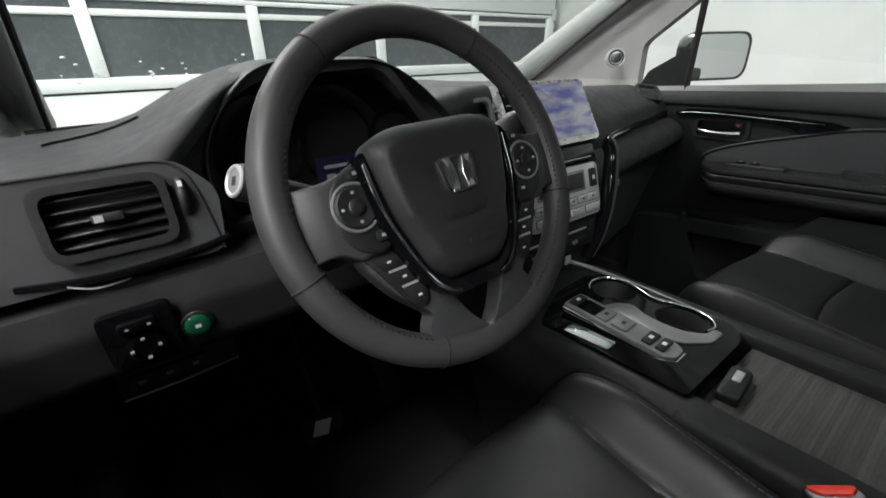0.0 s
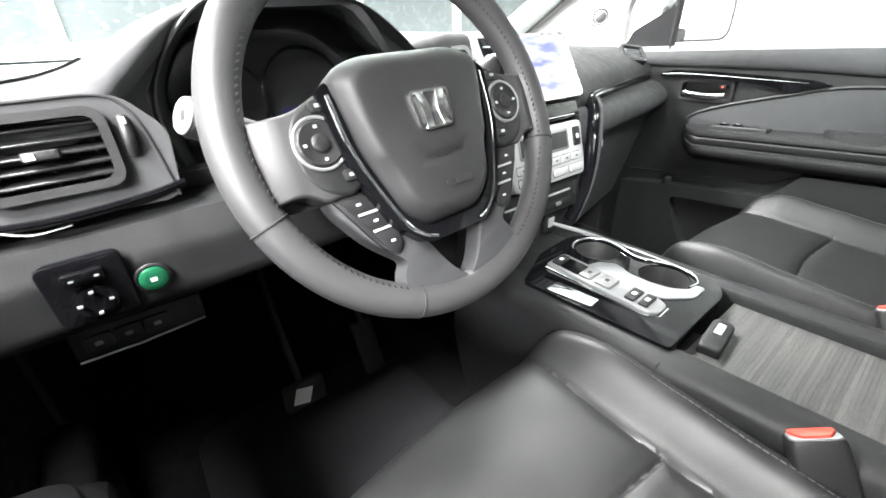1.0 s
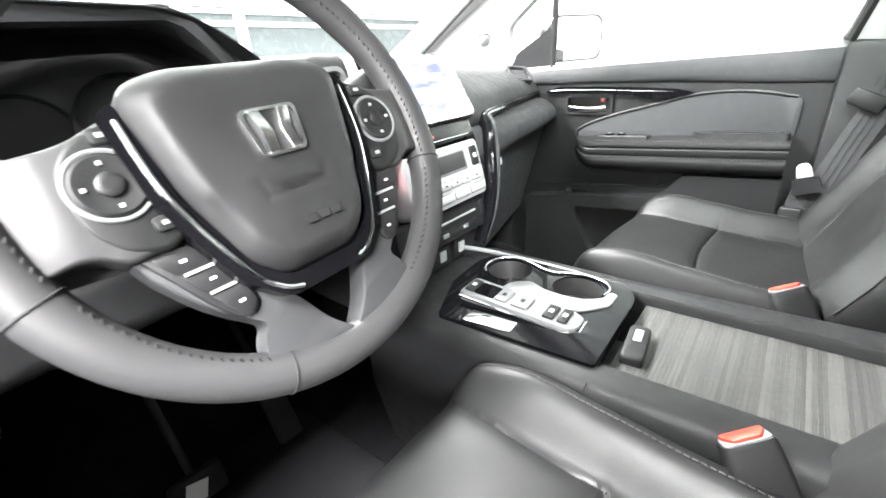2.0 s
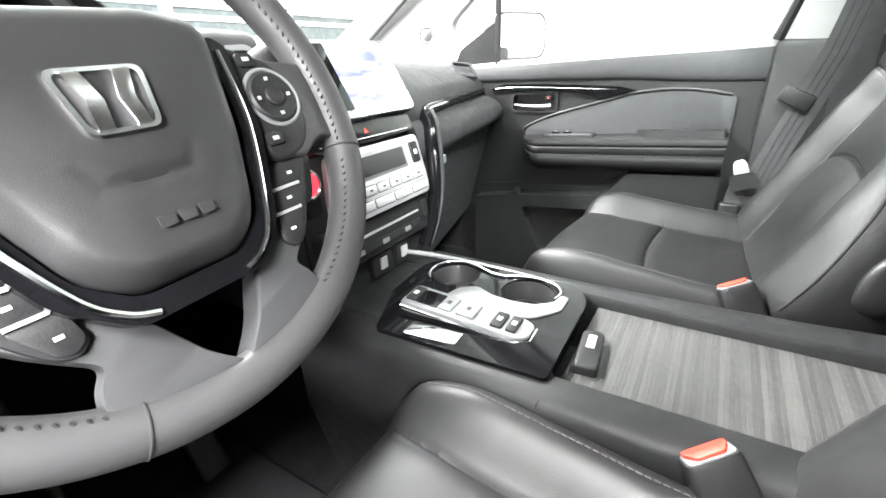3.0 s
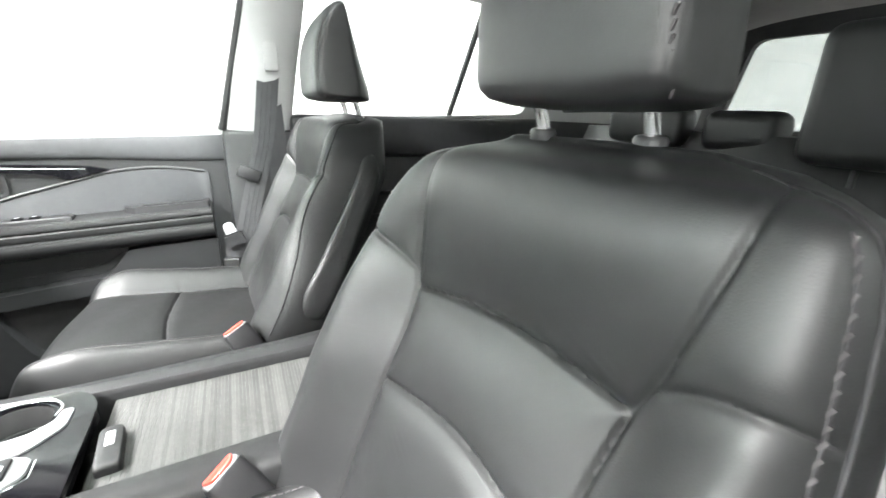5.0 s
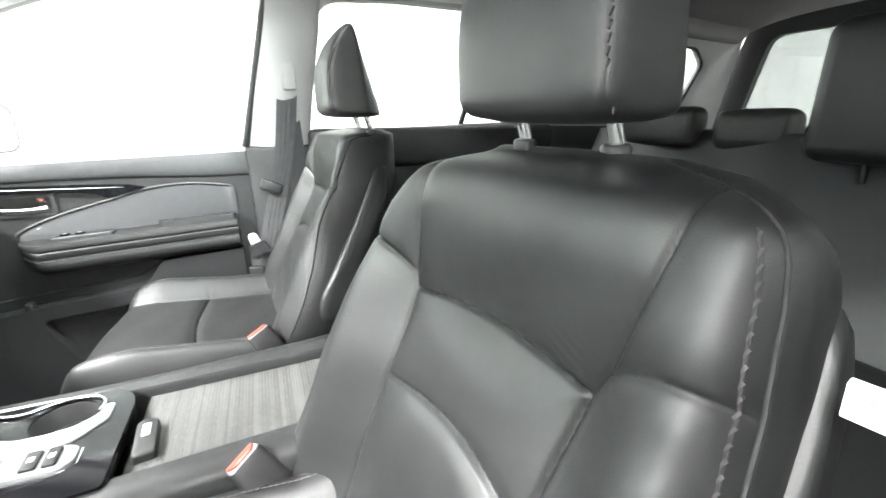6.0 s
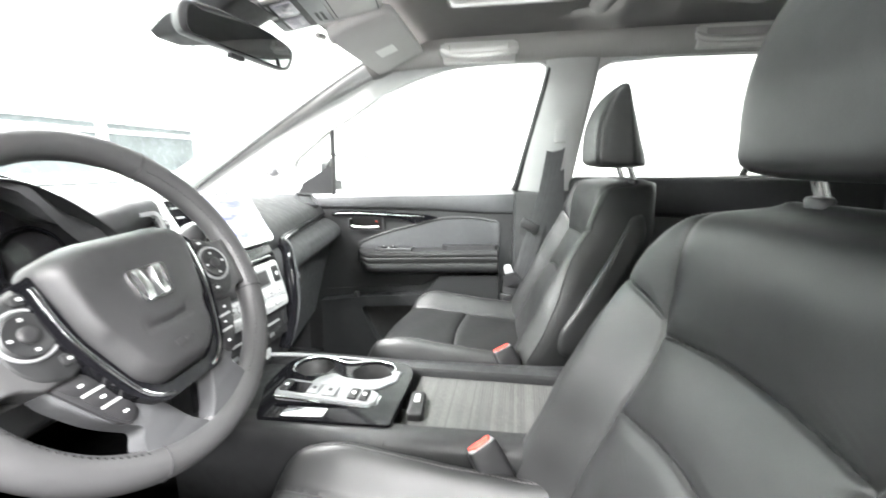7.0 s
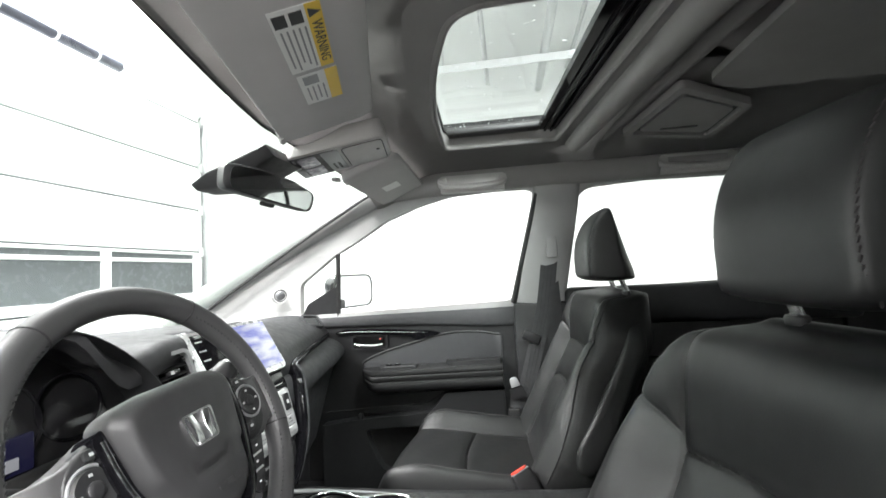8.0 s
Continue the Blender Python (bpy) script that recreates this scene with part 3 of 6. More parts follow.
tagged(part("trim_kick_panel", joined(box(-0.82, -0.79, 0.42, 0.8, 0.44, 1.05, 0.01), box(0.715, 0.745, 0.42, 0.8, 0.44, 1.05, 0.01)), PLASTIC_DK), "black kick panel beside the footwell", "trim", kind="structure")
tagged(part("trim_lower_b_pillar", joined(box(-0.82, -0.765, -0.64, -0.48, 0.44, 1.13, 0.015), box(0.69, 0.745, -0.56, -0.355, 0.44, 1.13, 0.015)), PLASTIC), "charcoal lower centre pillar cover", "trim", kind="structure")
for s in (1, -1):
    rd = thing("door_rear_right" if s > 0 else "door_rear_left", "closed rear door with black trim", "car door", (s * 0.73 - (0 if s > 0 else LX), -0.95 if s > 0 else -1.04, 0.45), kind="structure")
    part("trim_panel", box(-0.015, 0.015, -0.42, 0.40, 0.0, 0.705, 0.012), PLASTIC_DK, rd)
    part("belt_rail", box(-0.05 if s > 0 else -0.015, 0.015 if s > 0 else 0.05, -0.46, 0.42, 0.60, 0.725, 0.02, 3), PLASTIC_DK, rd)
    part("armrest", box(-0.06 if s > 0 else -0.01, 0.01 if s > 0 else 0.06, -0.3, 0.25, 0.42, 0.49, 0.02, 3), PLASTIC_DK, rd)
    tagged(part("trim_quarter", box(s * 0.705 + (0 if s > 0 else -LX), s * 0.745 + (0 if s > 0 else -LX), -2.3, -1.37, 0.44, 1.2, 0.01), PLASTIC_DK), "black trim of the luggage space", "trim", kind="structure")

# ---- front seats ----
class SeatFrame:
    """Where a backrest stands: its foot, the way across (to the car's middle), up and forward."""

    def __init__(self, foot, yaw, lean, side, shift):
        c, s = math.cos(radians(yaw)), math.sin(radians(yaw))
        ahead = Vector((-s, c, 0))
        self.foot, self.across = Vector(foot), Vector((c, s, 0)) * side
        self.up = Vector((-ahead.x * lean, -ahead.y * lean, 1)).normalized()
        self.fwd = (ahead + Vector((0, 0, lean))).normalized()
        self.shift, self.side = shift, side

    def at(self, u, v, f):
        return self.foot + self.across * u + self.up * v + self.fwd * f


def poly_dist(U, V, pts):
    """Distance of every grid point to a polyline."""
    best = np.full(U.shape, 9.0)
    for (ax, ay), (bx, by) in zip(pts, pts[1:]):
        dx, dy = bx - ax, by - ay
        L = dx * dx + dy * dy + 1e-12
        q = np.clip(((U - ax) * dx + (V - ay) * dy) / L, 0, 1)
        best = np.minimum(best, np.hypot(ax + dx * q - U, ay + dy * q - V))
    return best


def nstep(a, b, x):
    q = np.clip((x - a) / (b - a), 0, 1)
    return q * q * (3 - 2 * q)


def groove(d, w=0.0026, depth=0.0048):
    """Groove of a sewn seam with the padding drawn in beside it."""
    return depth * np.exp(-(d / w) ** 2) + 0.0042 * np.exp(-(d / 0.013) ** 2)


def sp2(pts, n=24):
    return [(p.x, p.y) for p in spline([(a, b, 0) for a, b in pts], n)]


# seams of the backrest, across (from the padding's middle, positive to the car's middle) and up
INS = sp2([(0.112, -0.03), (0.121, 0.03), (0.125, 0.16), (0.125, 0.225), (0.130, 0.275), (0.138, 0.30), (0.138, 0.365), (0.138, 0.41), (0.134, 0.44), (0.125, 0.462)])
INSO = sp2([(0.112, -0.03), (0.116, 0.10), (0.119, 0.21), (0.122, 0.245), (0.127, 0.284), (0.136, 0.305), (0.147, 0.345), (0.156, 0.385), (0.159, 0.42), (0.155, 0.44), (0.145, 0.458)])
HOR1 = sp2([(-0.127, 0.284), (-0.08, 0.289), (-0.027, 0.292), (0.039, 0.289), (0.130, 0.275)])
HOR2 = sp2([(-0.118, 0.158), (-0.07, 0.178), (-0.016, 0.186), (0.045, 0.181), (0.125, 0.164)])
SHOI = sp2([(0.137, 0.292), (0.165, 0.304), (0.215, 0.318)])
SHOO = sp2([(-0.134, 0.302), (-0.155, 0.313), (-0.178, 0.320), (-0.198, 0.322), (-0.214, 0.322)])
BHALF = [(-0.04, 0.245), (0.012, 0.256), (0.06, 0.256), (0.105, 0.250), (0.155, 0.240), (0.206, 0.226), (0.26, 0.214), (0.32, 0.205), (0.36, 0.195), (0.39, 0.180), (0.415, 0.160), (0.44, 0.136), (0.462, 0.105)]
BOUT = [(-0.04, 0.222), (0.06, 0.232), (0.15, 0.234), (0.24, 0.230), (0.29, 0.223), (0.345, 0.217), (0.38, 0.212), (0.405, 0.206), (0.418, 0.199), (0.430, 0.184), (0.441, 0.164), (0.452, 0.136), (0.462, 0.105)]
VTOP = 0.462


def back_half(v, e=1):
    return lerp_pts(BHALF if e > 0 else BOUT, v)


def back_front(W, V):
    """How far the leather stands before the backrest's plane."""
    au = np.abs(W)
    inner, outer = nstep(0.125, 0.200, W), nstep(0.130, 0.190, -W)
    bol = (0.046 * inner + 0.026 * outer) * (1 - 0.75 * nstep(0.26, 0.43, V)) * (0.9 + 0.1 * nstep(0.0, 0.2, V))
    bol -= 0.016 * nstep(0.212, 0.256, W) + 0.020 * nstep(0.190, 0.232, -W)
    shoulder = 0.034 * nstep(0.27, 0.40, V) * (1 - 0.35 * nstep(0.13, 0.22, au))
    lum = 0.012 * np.exp(-((V - 0.12) / 0.09) ** 2) * (1 - nstep(0.05, 0.14, au))
    pillow = 0.004 * np.exp(-((V - 0.235) / 0.035) ** 2) * (1 - nstep(0.07, 0.13, au))
    cut = np.maximum.reduce([np.where(W > 0, groove(poly_dist(au, V, INS)), groove(poly_dist(au, V, INSO))), groove(poly_dist(W, V, HOR1)), groove(poly_dist(W, V, HOR2)), 0.8 * groove(poly_dist(W, V, SHOI)), 0.8 * groove(poly_dist(W, V, SHOO))])
    wr = np.zeros(W.shape)
    for k, (a, b, s) in enumerate(((-0.100, 0.304, 2.6), (-0.06, 0.10, 0.5), (0.05, 0.14, 0.6), (0.17, 0.20, 0.5))):
        wr += s * 0.00013 * np.sin((V * 0.9 + W * 0.35 * (1 if k % 2 else -1)) * 900 + k) * np.exp(-(((W - a) / 0.022) ** 2 + ((V - b) / 0.014) ** 2))
    slow = 0.0012 * np.sin(W * 31 + V * 17) * np.sin(V * 43 + 1.0)
    return bol + shoulder + lum + pillow - cut + wr + slow


def back_edge(Q):
    """Fall of the leather into the edge seam; Q runs from -1 to 1 across."""
    return 0.012 * np.abs(Q) ** 22


def make_backrest(fr):
    NU, NV, ST = 230, 230, 5
    vv = np.linspace(-0.04, VTOP, NV + 1)
    Q, V = np.meshgrid(np.linspace(-1, 1, NU + 1), vv)
    H = np.array([back_half(v) for v in vv])[:, None]
    HO = np.array([back_half(v, -1) for v in vv])[:, None]
    W = np.where(Q > 0, Q * H, Q * HO)
    roll = nstep(0.395, VTOP, V)
    F = back_front(W, V) - 0.052 * roll ** 2 - back_edge(Q)
    B = -0.098 - 0.012 * (1 - Q * Q) + 0.022 * nstep(0.36, VTOP, V)
    bm = bmesh.new()
    at = lambda w, v, f: fr.at(w + fr.shift, v, f)
    front = [[bm.verts.new(at(W[j, i], V[j, i], F[j, i])) for i in range(NU + 1)] for j in range(NV + 1)]
    rear = [[bm.verts.new(at(W[j, i] * 0.97, V[j, i] + 0.014 * roll[j, i], B[j, i])) for i in range(0, NU + 1, ST)] for j in range(0, NV + 1, ST)]
    for j in range(NV):
        for i in range(NU):
            bm.faces.new((front[j][i], front[j][i + 1], front[j + 1][i + 1], front[j + 1][i]))
    M, N = len(rear[0]) - 1, len(rear) - 1
    for j in range(N):
        for i in range(M):
            bm.faces.new((rear[j + 1][i], rear[j + 1][i + 1], rear[j][i + 1], rear[j][i]))
    # the sides swell between the edge seam and the back
    loop = [(0, i) for i in range(0, NU + 1, ST)] + [(j, NU) for j in range(ST, NV + 1, ST)] + [(NV, i) for i in range(NU - ST, -1, -ST)] + [(j, 0) for j in range(NV - ST, 0, -ST)]
    n, rings, SIDE = len(loop), [], 9
    mids = []
    for j, i in loop:
        a, b = front[j][i].co.copy(), rear[j // ST][i // ST].co.copy()
        d = a - fr.at(fr.shift, min(max(V[j, i], 0.12), 0.36), float(F[j, i]))
        d = (d - fr.fwd * d.dot(fr.fwd)).normalized()
        swell = 0.013 if j < NV else 0.005
        mids.append([bm.verts.new(a.lerp(b, s / SIDE) + d * swell * math.sin(math.pi * s / SIDE) ** 0.6) for s in range(1, SIDE)])
    for k in range(n):
        j0, i0 = loop[k]
        j1, i1 = loop[(k + 1) % n]
        fs = [front[j0 + (j1 - j0) * s // ST][i0 + (i1 - i0) * s // ST] for s in range(ST + 1)]
        a, b = mids[k], mids[(k + 1) % n]
        bm.faces.new((*fs, b[0], a[0]))
        for s in range(SIDE - 2):
            bm.faces.new((a[s], b[s], b[s + 1], a[s + 1]))
        bm.faces.new((a[-1], b[-1], rear[j1 // ST][i1 // ST], rear[j0 // ST][i0 // ST]))
    return bm


CINS = sp2([(0.150, -0.46), (0.145, -0.30), (0.140, -0.16), (0.150, -0.06), (0.168, -0.02), (0.172, 0.03)])
CHOR = sp2([(-0.145, -0.245), (0.0, -0.232), (0.145, -0.245)])


def cush_z(U, Y):
    au = np.abs(U)
    z = 0.738 + 0.012 * np.sin(np.clip((Y + 0.40) / 0.36, 0, 1) * math.pi)
    z = z + 0.042 * nstep(0.135, 0.195, au) * (1 - 0.55 * nstep(-0.14, 0.0, Y)) - 0.035 * nstep(0.205, 0.240, au)
    z = z + 0.020 * nstep(-0.30, -0.08, Y)
    z = z - 0.085 * nstep(-0.085, 0.0, Y) ** 2
    z = z - np.maximum(groove(poly_dist(au, Y, CINS)), groove(poly_dist(U, Y, CHOR)))
    return z + 0.0012 * np.sin(U * 29 + Y * 23) * np.sin(Y * 37)


def make_cushion(sg):
    NU, NV = 180, 180
    Q, J = np.meshgrid(np.linspace(-1, 1, NU + 1), np.linspace(0, 1, NV + 1))
    Y = -0.48 + 0.465 * J
    U = Q * (0.238 - 0.04 * nstep(-0.12, 0.03, Y) ** 1.5)
    Z = cush_z(U, Y) - 0.045 * np.abs(Q) ** 16
    YY = Y + nstep(0.6, 1.0, J) * (0.02 * (1 - Q * Q) - 0.014 * (1 - sg * Q))
    bm = bmesh.new()
    rows = [[bm.verts.new((U[j, i], YY[j, i], Z[j, i])) for i in range(NU + 1)] for j in range(NV + 1)]
    for j in range(NV):
        for i in range(NU):
            bm.faces.new((rows[j][i], rows[j][i + 1], rows[j + 1][i + 1], rows[j + 1][i]))
    loop = [rows[0][i] for i in range(NU + 1)] + [rows[j][NU] for j in range(1, NV + 1)] + [rows[NV][i] for i in range(NU - 1, -1, -1)] + [rows[j][0] for j in range(NV - 1, 0, -1)]
    prev = loop
    for dz, k in ((0.035, 1.0), (0.08, 0.985), (0.13, 0.95)):
        cur = [bm.verts.new((v.co.x * k, (v.co.y + 0.2) * k - 0.2, max(0.585, v.co.z - dz) if dz < 0.1 else 0.60)) for v in loop]
        for i in range(len(loop)):
            bm.faces.new((prev[i], cur[i], cur[(i + 1) % len(loop)], prev[(i + 1) % len(loop)]))
        prev = cur
    bm.faces.new(prev)
    return bm


HP = [(-0.552, 1.216), (-0.538, 1.252), (-0.541, 1.310), (-0.560, 1.360), (-0.588, 1.392), (-0.610, 1.388), (-0.630, 1.340), (-0.653, 1.270), (-0.666, 1.230), (-0.654, 1.214)]


HRW = 0.112


def head_pt(x, p, k=1.0):
    """A point of the headrest: profile point p carried out to x."""
    c = Vector((0, -0.602, 1.295))
    q = min(1.0, abs(x) / HRW) ** (1 / 0.75)
    f = 0.35 + 0.65 * max(0.0, 1 - q * q) ** 0.16
    if p.y < c.y:
        k = k * (1 - 0.50 * q * q)
    return Vector((x, c.y + (p.y - c.y) * f * k + 0.22 * x * x, c.z + (p.z - c.z) * (0.55 + 0.45 * f)))


def make_headrest():
    prof = spline([(0, y, z) for y, z in HP], 48, closed=True)
    rings = []
    n = 60
    for k in range(n + 1):
        a = -math.pi / 2 + math.pi * k / n
        x = HRW * math.copysign(abs(math.sin(a)) ** 0.75, math.sin(a))
        seam = 1 - 0.022 * math.exp(-((abs(x) - 0.1025) / 0.0022) ** 2)
        rings.append([head_pt(x, p, seam) for p in prof])
    return loft(rings)


def stitch_row(path, normal, gap=0.008, length=0.005, r=0.0009, off=0.0015, width=0.0):
    """Rows of short thread stitches along a path."""
    bm = bmesh.new()
    P = [Vector(p) for p in path]
    acc, nxt = 0.0, 0.0
    n = Vector(normal)
    for a, b in zip(P, P[1:]):
        d = (b - a)
        L = d.length
        if L < 1e-6:
            continue
        t = d / L
        while nxt <= acc + L:
            c = a + t * (nxt - acc) + n * off
            side = t.cross(n).normalized()
            bi = bmesh.ops.create_cube(bm, size=1, matrix=frame_of(c, t + side * width, n.cross(t)) @ Matrix.Diagonal((length, r * 2, r * 2, 1)))
            nxt += gap
        acc += L
    return bm


def make_seat(name, x, dy, label, fr, co, hx, hyaw, hwide, hback, posts):
    """A front seat: cushion at x, backrest in its own frame, headrest at hx turned by hyaw."""
    sg = fr.side
    s = thing(name, label, "car seat", (x, dy, 0.434), group="front seats")
    off = Matrix.Translation((0, 0, -0.44))
    wld = Matrix.Translation((-x, -dy, -0.434))
    coff = off @ Matrix.Translation((co, 0, 0))
    hpos = wld @ Matrix.Translation((hx, hback - 0.602, -0.011 if fr.side > 0 else -0.006)) @ pose(0, 0, 0, 0, 0, hyaw) @ Matrix.Translation((0, 0.602, 0)) @ Matrix.Diagonal((hwide, 1, 1, 1))
    part("cushion", make_cushion(sg), LEATHER, s, m=coff, autos=75)
    part("backrest", make_backrest(fr), LEATHER, s, m=wld, autos=80)
    hr = part("headrest", make_headrest(), LEATHER, s, m=hpos)
    for px, py, pz in posts:
        part("headrest_post", tube([(px, py - 0.018, pz - 0.05), (px, py, pz), (px, py + 0.020, pz + 0.06)], 0.0064, 14), STEEL, s, "bright steel post", m=wld)
        part("post_guide", lathe([(0.010, -0.010), (0.011, -0.003), (0.0095, 0.000), (0.007, 0.001)], 20), PLASTIC_DK, s, m=wld @ Matrix.Translation((px, py - 0.003, pz - 0.012)) @ Matrix.Diagonal((1.35, 1, 1, 1)))

    def on_back(w, v, lift=0.0):
        f = float(back_front(np.array([w]), np.array([v]))[0]) - 0.052 * float(nstep(0.395, VTOP, np.array(v))) ** 2 - float(back_edge(np.array(w / back_half(v, w))))
        return fr.at(w + fr.shift, v, f + lift)

    def on_cush(u, y):
        q = u / (0.238 - 0.04 * float(nstep(-0.12, 0.03, np.array(y))) ** 1.5)
        yy = y + float(nstep(0.6, 1.0, np.array((y + 0.48) / 0.465))) * (0.02 * (1 - q * q) - 0.014 * (1 - sg * q))
        return Vector((u, yy, float(cush_z(np.array([u]), np.array([y]))[0]) - 0.045 * abs(q) ** 16 - 0.0004))

    part("seam", tube([on_cush(u, y) for u, y in CHOR], 0.0012, 6), SEAM, s, m=coff)
    for line in (HOR1, HOR2, SHOI, SHOO):
        part("seam", tube([on_back(u, v, -0.0010) for u, v in line if abs(u) < back_half(v, u) - 0.004], 0.0013, 6), SEAM, s, m=wld)
    for e in (1, -1):
        edge = [on_back(e * (back_half(v, e) - 0.0004), v, 0.0) for v in [0.455 * k / 60 for k in range(61)]]
        part("edge_piping", tube(edge, 0.0019, 8), SEAM, s, "dark piped edge seam", m=wld)
        if e < 0:
            path = [on_back(e * (back_half(v, e) - 0.0085), v) for v in [0.0 + 0.415 * k / 60 for k in range(61)]]
            part("seam", tube(path, 0.0013, 6), SEAM, s, m=wld)
            part("stitching", stitch_row(path, fr.fwd, 0.0085, 0.0056, 0.0009, 0.0004, 0.6), THREAD, s, "pale thread stitching", m=wld)
        else:
            path = [on_back(e * (back_half(v, e) - 0.0045), v) for v in [0.30 + 0.14 * k / 30 for k in range(31)]]
            part("stitching", stitch_row(path, fr.fwd, 0.0060, 0.0042, 0.0006, 0.0004, 0.2), STITCH, s, "pale thread stitching", m=wld)
        for line in ((INS if e > 0 else INSO), ):
            part("seam", tube([on_back(e * u, v, -0.0010) for u, v in line if v < 0.452], 0.0013, 6), SEAM, s, m=wld)
        part("seam", tube([on_cush(e * u, y) for u, y in CINS if -0.40 < y < -0.045], 0.0012, 6), SEAM, s, m=coff)
        cp = [(e * 0.196, y) for y in [-0.42 + 0.36 * k / 30 for k in range(31)]]
        part("stitching", stitch_row([on_cush(u, y) for u, y in cp], (0, 0, 1), 0.0075, 0.0052, 0.0007, 0.0008), STITCH, s, "pale thread stitching", m=coff)
        hp = [head_pt(e * 0.1055, p) for p in spline([(0, a, b) for a, b in HP[:6]], 40)]
        if e < 0 or sg < 0:
            part("stitching", stitch_row(hp, (0, 1, 0.2), 0.0072, 0.0055, 0.0009, 0.0006, 0.5), THREAD if sg > 0 else STITCH, s, "pale thread stitching", m=hpos)
        # long padded island on the side of the backrest
        isl = rounded([(0.050, -0.030), (0.055, -0.064), (0.12, -0.078), (0.36, -0.082), (0.400, -0.060), (0.385, -0.034), (0.28, -0.030), (0.16, -0.020), (0.09, -0.010)], 0.03)
        mid = Vector((sum(v for v, f in isl), sum(f for v, f in isl))) / len(isl)
        rings = []
        for shrink, out in ((0.0, -0.012), (0.0, 0.009), (0.05, 0.0140), (0.16, 0.0175), (0.40, 0.0195), (0.80, 0.0205)):
            rings.append([fr.at(fr.shift + e * (back_half(mid.x + (v - mid.x) * (1 - shrink), e) + out), mid.x + (v - mid.x) * (1 - shrink), mid.y + (f - mid.y) * (1 - shrink)) for v, f in isl])
        part("side_panel", loft(rings), LEATHER, s, "padded leather side panel", m=wld)
        part("seat_valance", box(e * 0.215, e * 0.242, -0.44, -0.02, 0.52, 0.69, 0.01), PLASTIC_DK, s, m=coff)
    for y in (-0.40, -0.08):
        for u in (-0.17, 0.17):
            part("seat_rail", box(u - 0.02, u + 0.02, y - 0.06, y + 0.06, 0.446, 0.62, 0.006), PLASTIC_DK, s, m=coff)
    return s


DRIVER = SeatFrame((-0.325, -0.448, 0.765), 8.0, 0.46, 1, -0.018)
PASSENGER = SeatFrame((0.425, -0.398, 0.778), 4.0, 0.50, -1, 0.0)
seat_d = make_seat("driver_seat", -0.362, 0.012, "black leather driver's seat with stitched bolsters and headrest", DRIVER, -0.02, -0.3336, 8.0, 0.79, -0.040, ((-0.258, -0.650, 1.196), (-0.362, -0.672, 1.196)))
seat_p = make_seat("passenger_seat", 0.395, 0.026, "black leather front passenger seat with stitched bolsters and headrest", PASSENGER, 0.02, 0.377, 0.0, 1.0, 0.008, ((0.330, -0.628, 1.192), (0.430, -0.624, 1.192)))
tag = thing("airbag_tag", "white cloth airbag tag sewn to the seat's outer edge", "label", m=Matrix.Translation((-0.571, -0.628, 1.086)) @ pose(0, 0, 0, -12, 0, 10))
part("cloth", box(-0.010, 0.008, -0.003, 0.003, -0.010, 0.010, 0.001), PAPER, tag)
for k in range(3):
    part("print_bar", box(-0.008, 0.006, 0.0028, 0.0034, -0.006 + k * 0.005, -0.0045 + k * 0.005), SATIN, tag)


def make_buckle(x, y, z, rz):
    b = thing("seat_belt_buckle", "black seat belt buckle with a red press button", "buckle", m=pose(x, y, z, -24) @ pose(0, 0, 0, 0, 0, rz), group="seat belt buckles")
    tip = pose(0, 0, 0, -14)
    part("housing", loft([[(px * a, py * c, pz) for px, py in rrect(0.048, 0.026, 0.008)] for a, c, pz in ((0.94, 0.90, 0.0), (1.0, 1.0, -0.004), (1.03, 1.05, -0.03), (1.0, 1.05, -0.060), (0.70, 0.8, -0.085))]), PLASTIC_DK, b, m=tip)
    part("rim", slab(rrect(0.0425, 0.0212, 0.006), -0.001, 0.0018, 0.0008), SILVER, b, "pale rim", m=tip)
    part("press_button", slab(rounded([(-0.012, -0.009), (0.012, -0.009), (0.0195, 0.003), (0.0195, 0.009), (-0.0195, 0.009), (-0.0195, 0.003)], 0.003), 0.001, 0.0050, 0.0015), RED, b, "red press button", m=tip)
    part("stalk", box(-0.014, 0.014, -0.004, 0.004, -0.28, -0.08, 0.002), PLASTIC_DK, b)


make_buckle(-0.158, -0.328, 0.803, -56)
make_buckle(0.180, -0.346, 0.805, -68)

# ---- second row ----
bench = thing("rear_bench", "dark leather second row bench seat", "car seat", (0, -1.15, 0.44))
part("cushion", box(-0.62, 0.62, -0.30, 0.22, 0.12, 0.31, 0.05, 4), LEATHER, bench)
def rback(u, v):
    return Vector(((u - 0.5) * 1.26, -0.26 - 0.20 * v + 0.03 * math.cos((u - 0.5) * 12.5), 0.26 + 0.46 * v))


part("backrest", sheet(rback, 40, 8, (0, -0.12, 0)), LEATHER, bench)
for x, w, y, top in ((-0.24, 0.15, -1.50, 0.215), (0.10, 0.10, -1.62, 0.050), (0.40, 0.14, -1.62, 0.060)):
    h = thing("rear_headrest", "black leather rear headrest", "headrest", (x, y, 1.17), group="rear headrests")
    part("pad", box(-w, w, -0.05, 0.05, -0.06, top, 0.034, 4), LEATHER, h)
    for u in (-0.05, 0.05):
        part("post", tube([(u, -0.01, -0.10), (u, -0.01, 0.0)], 0.006), PLASTIC_DK, h)

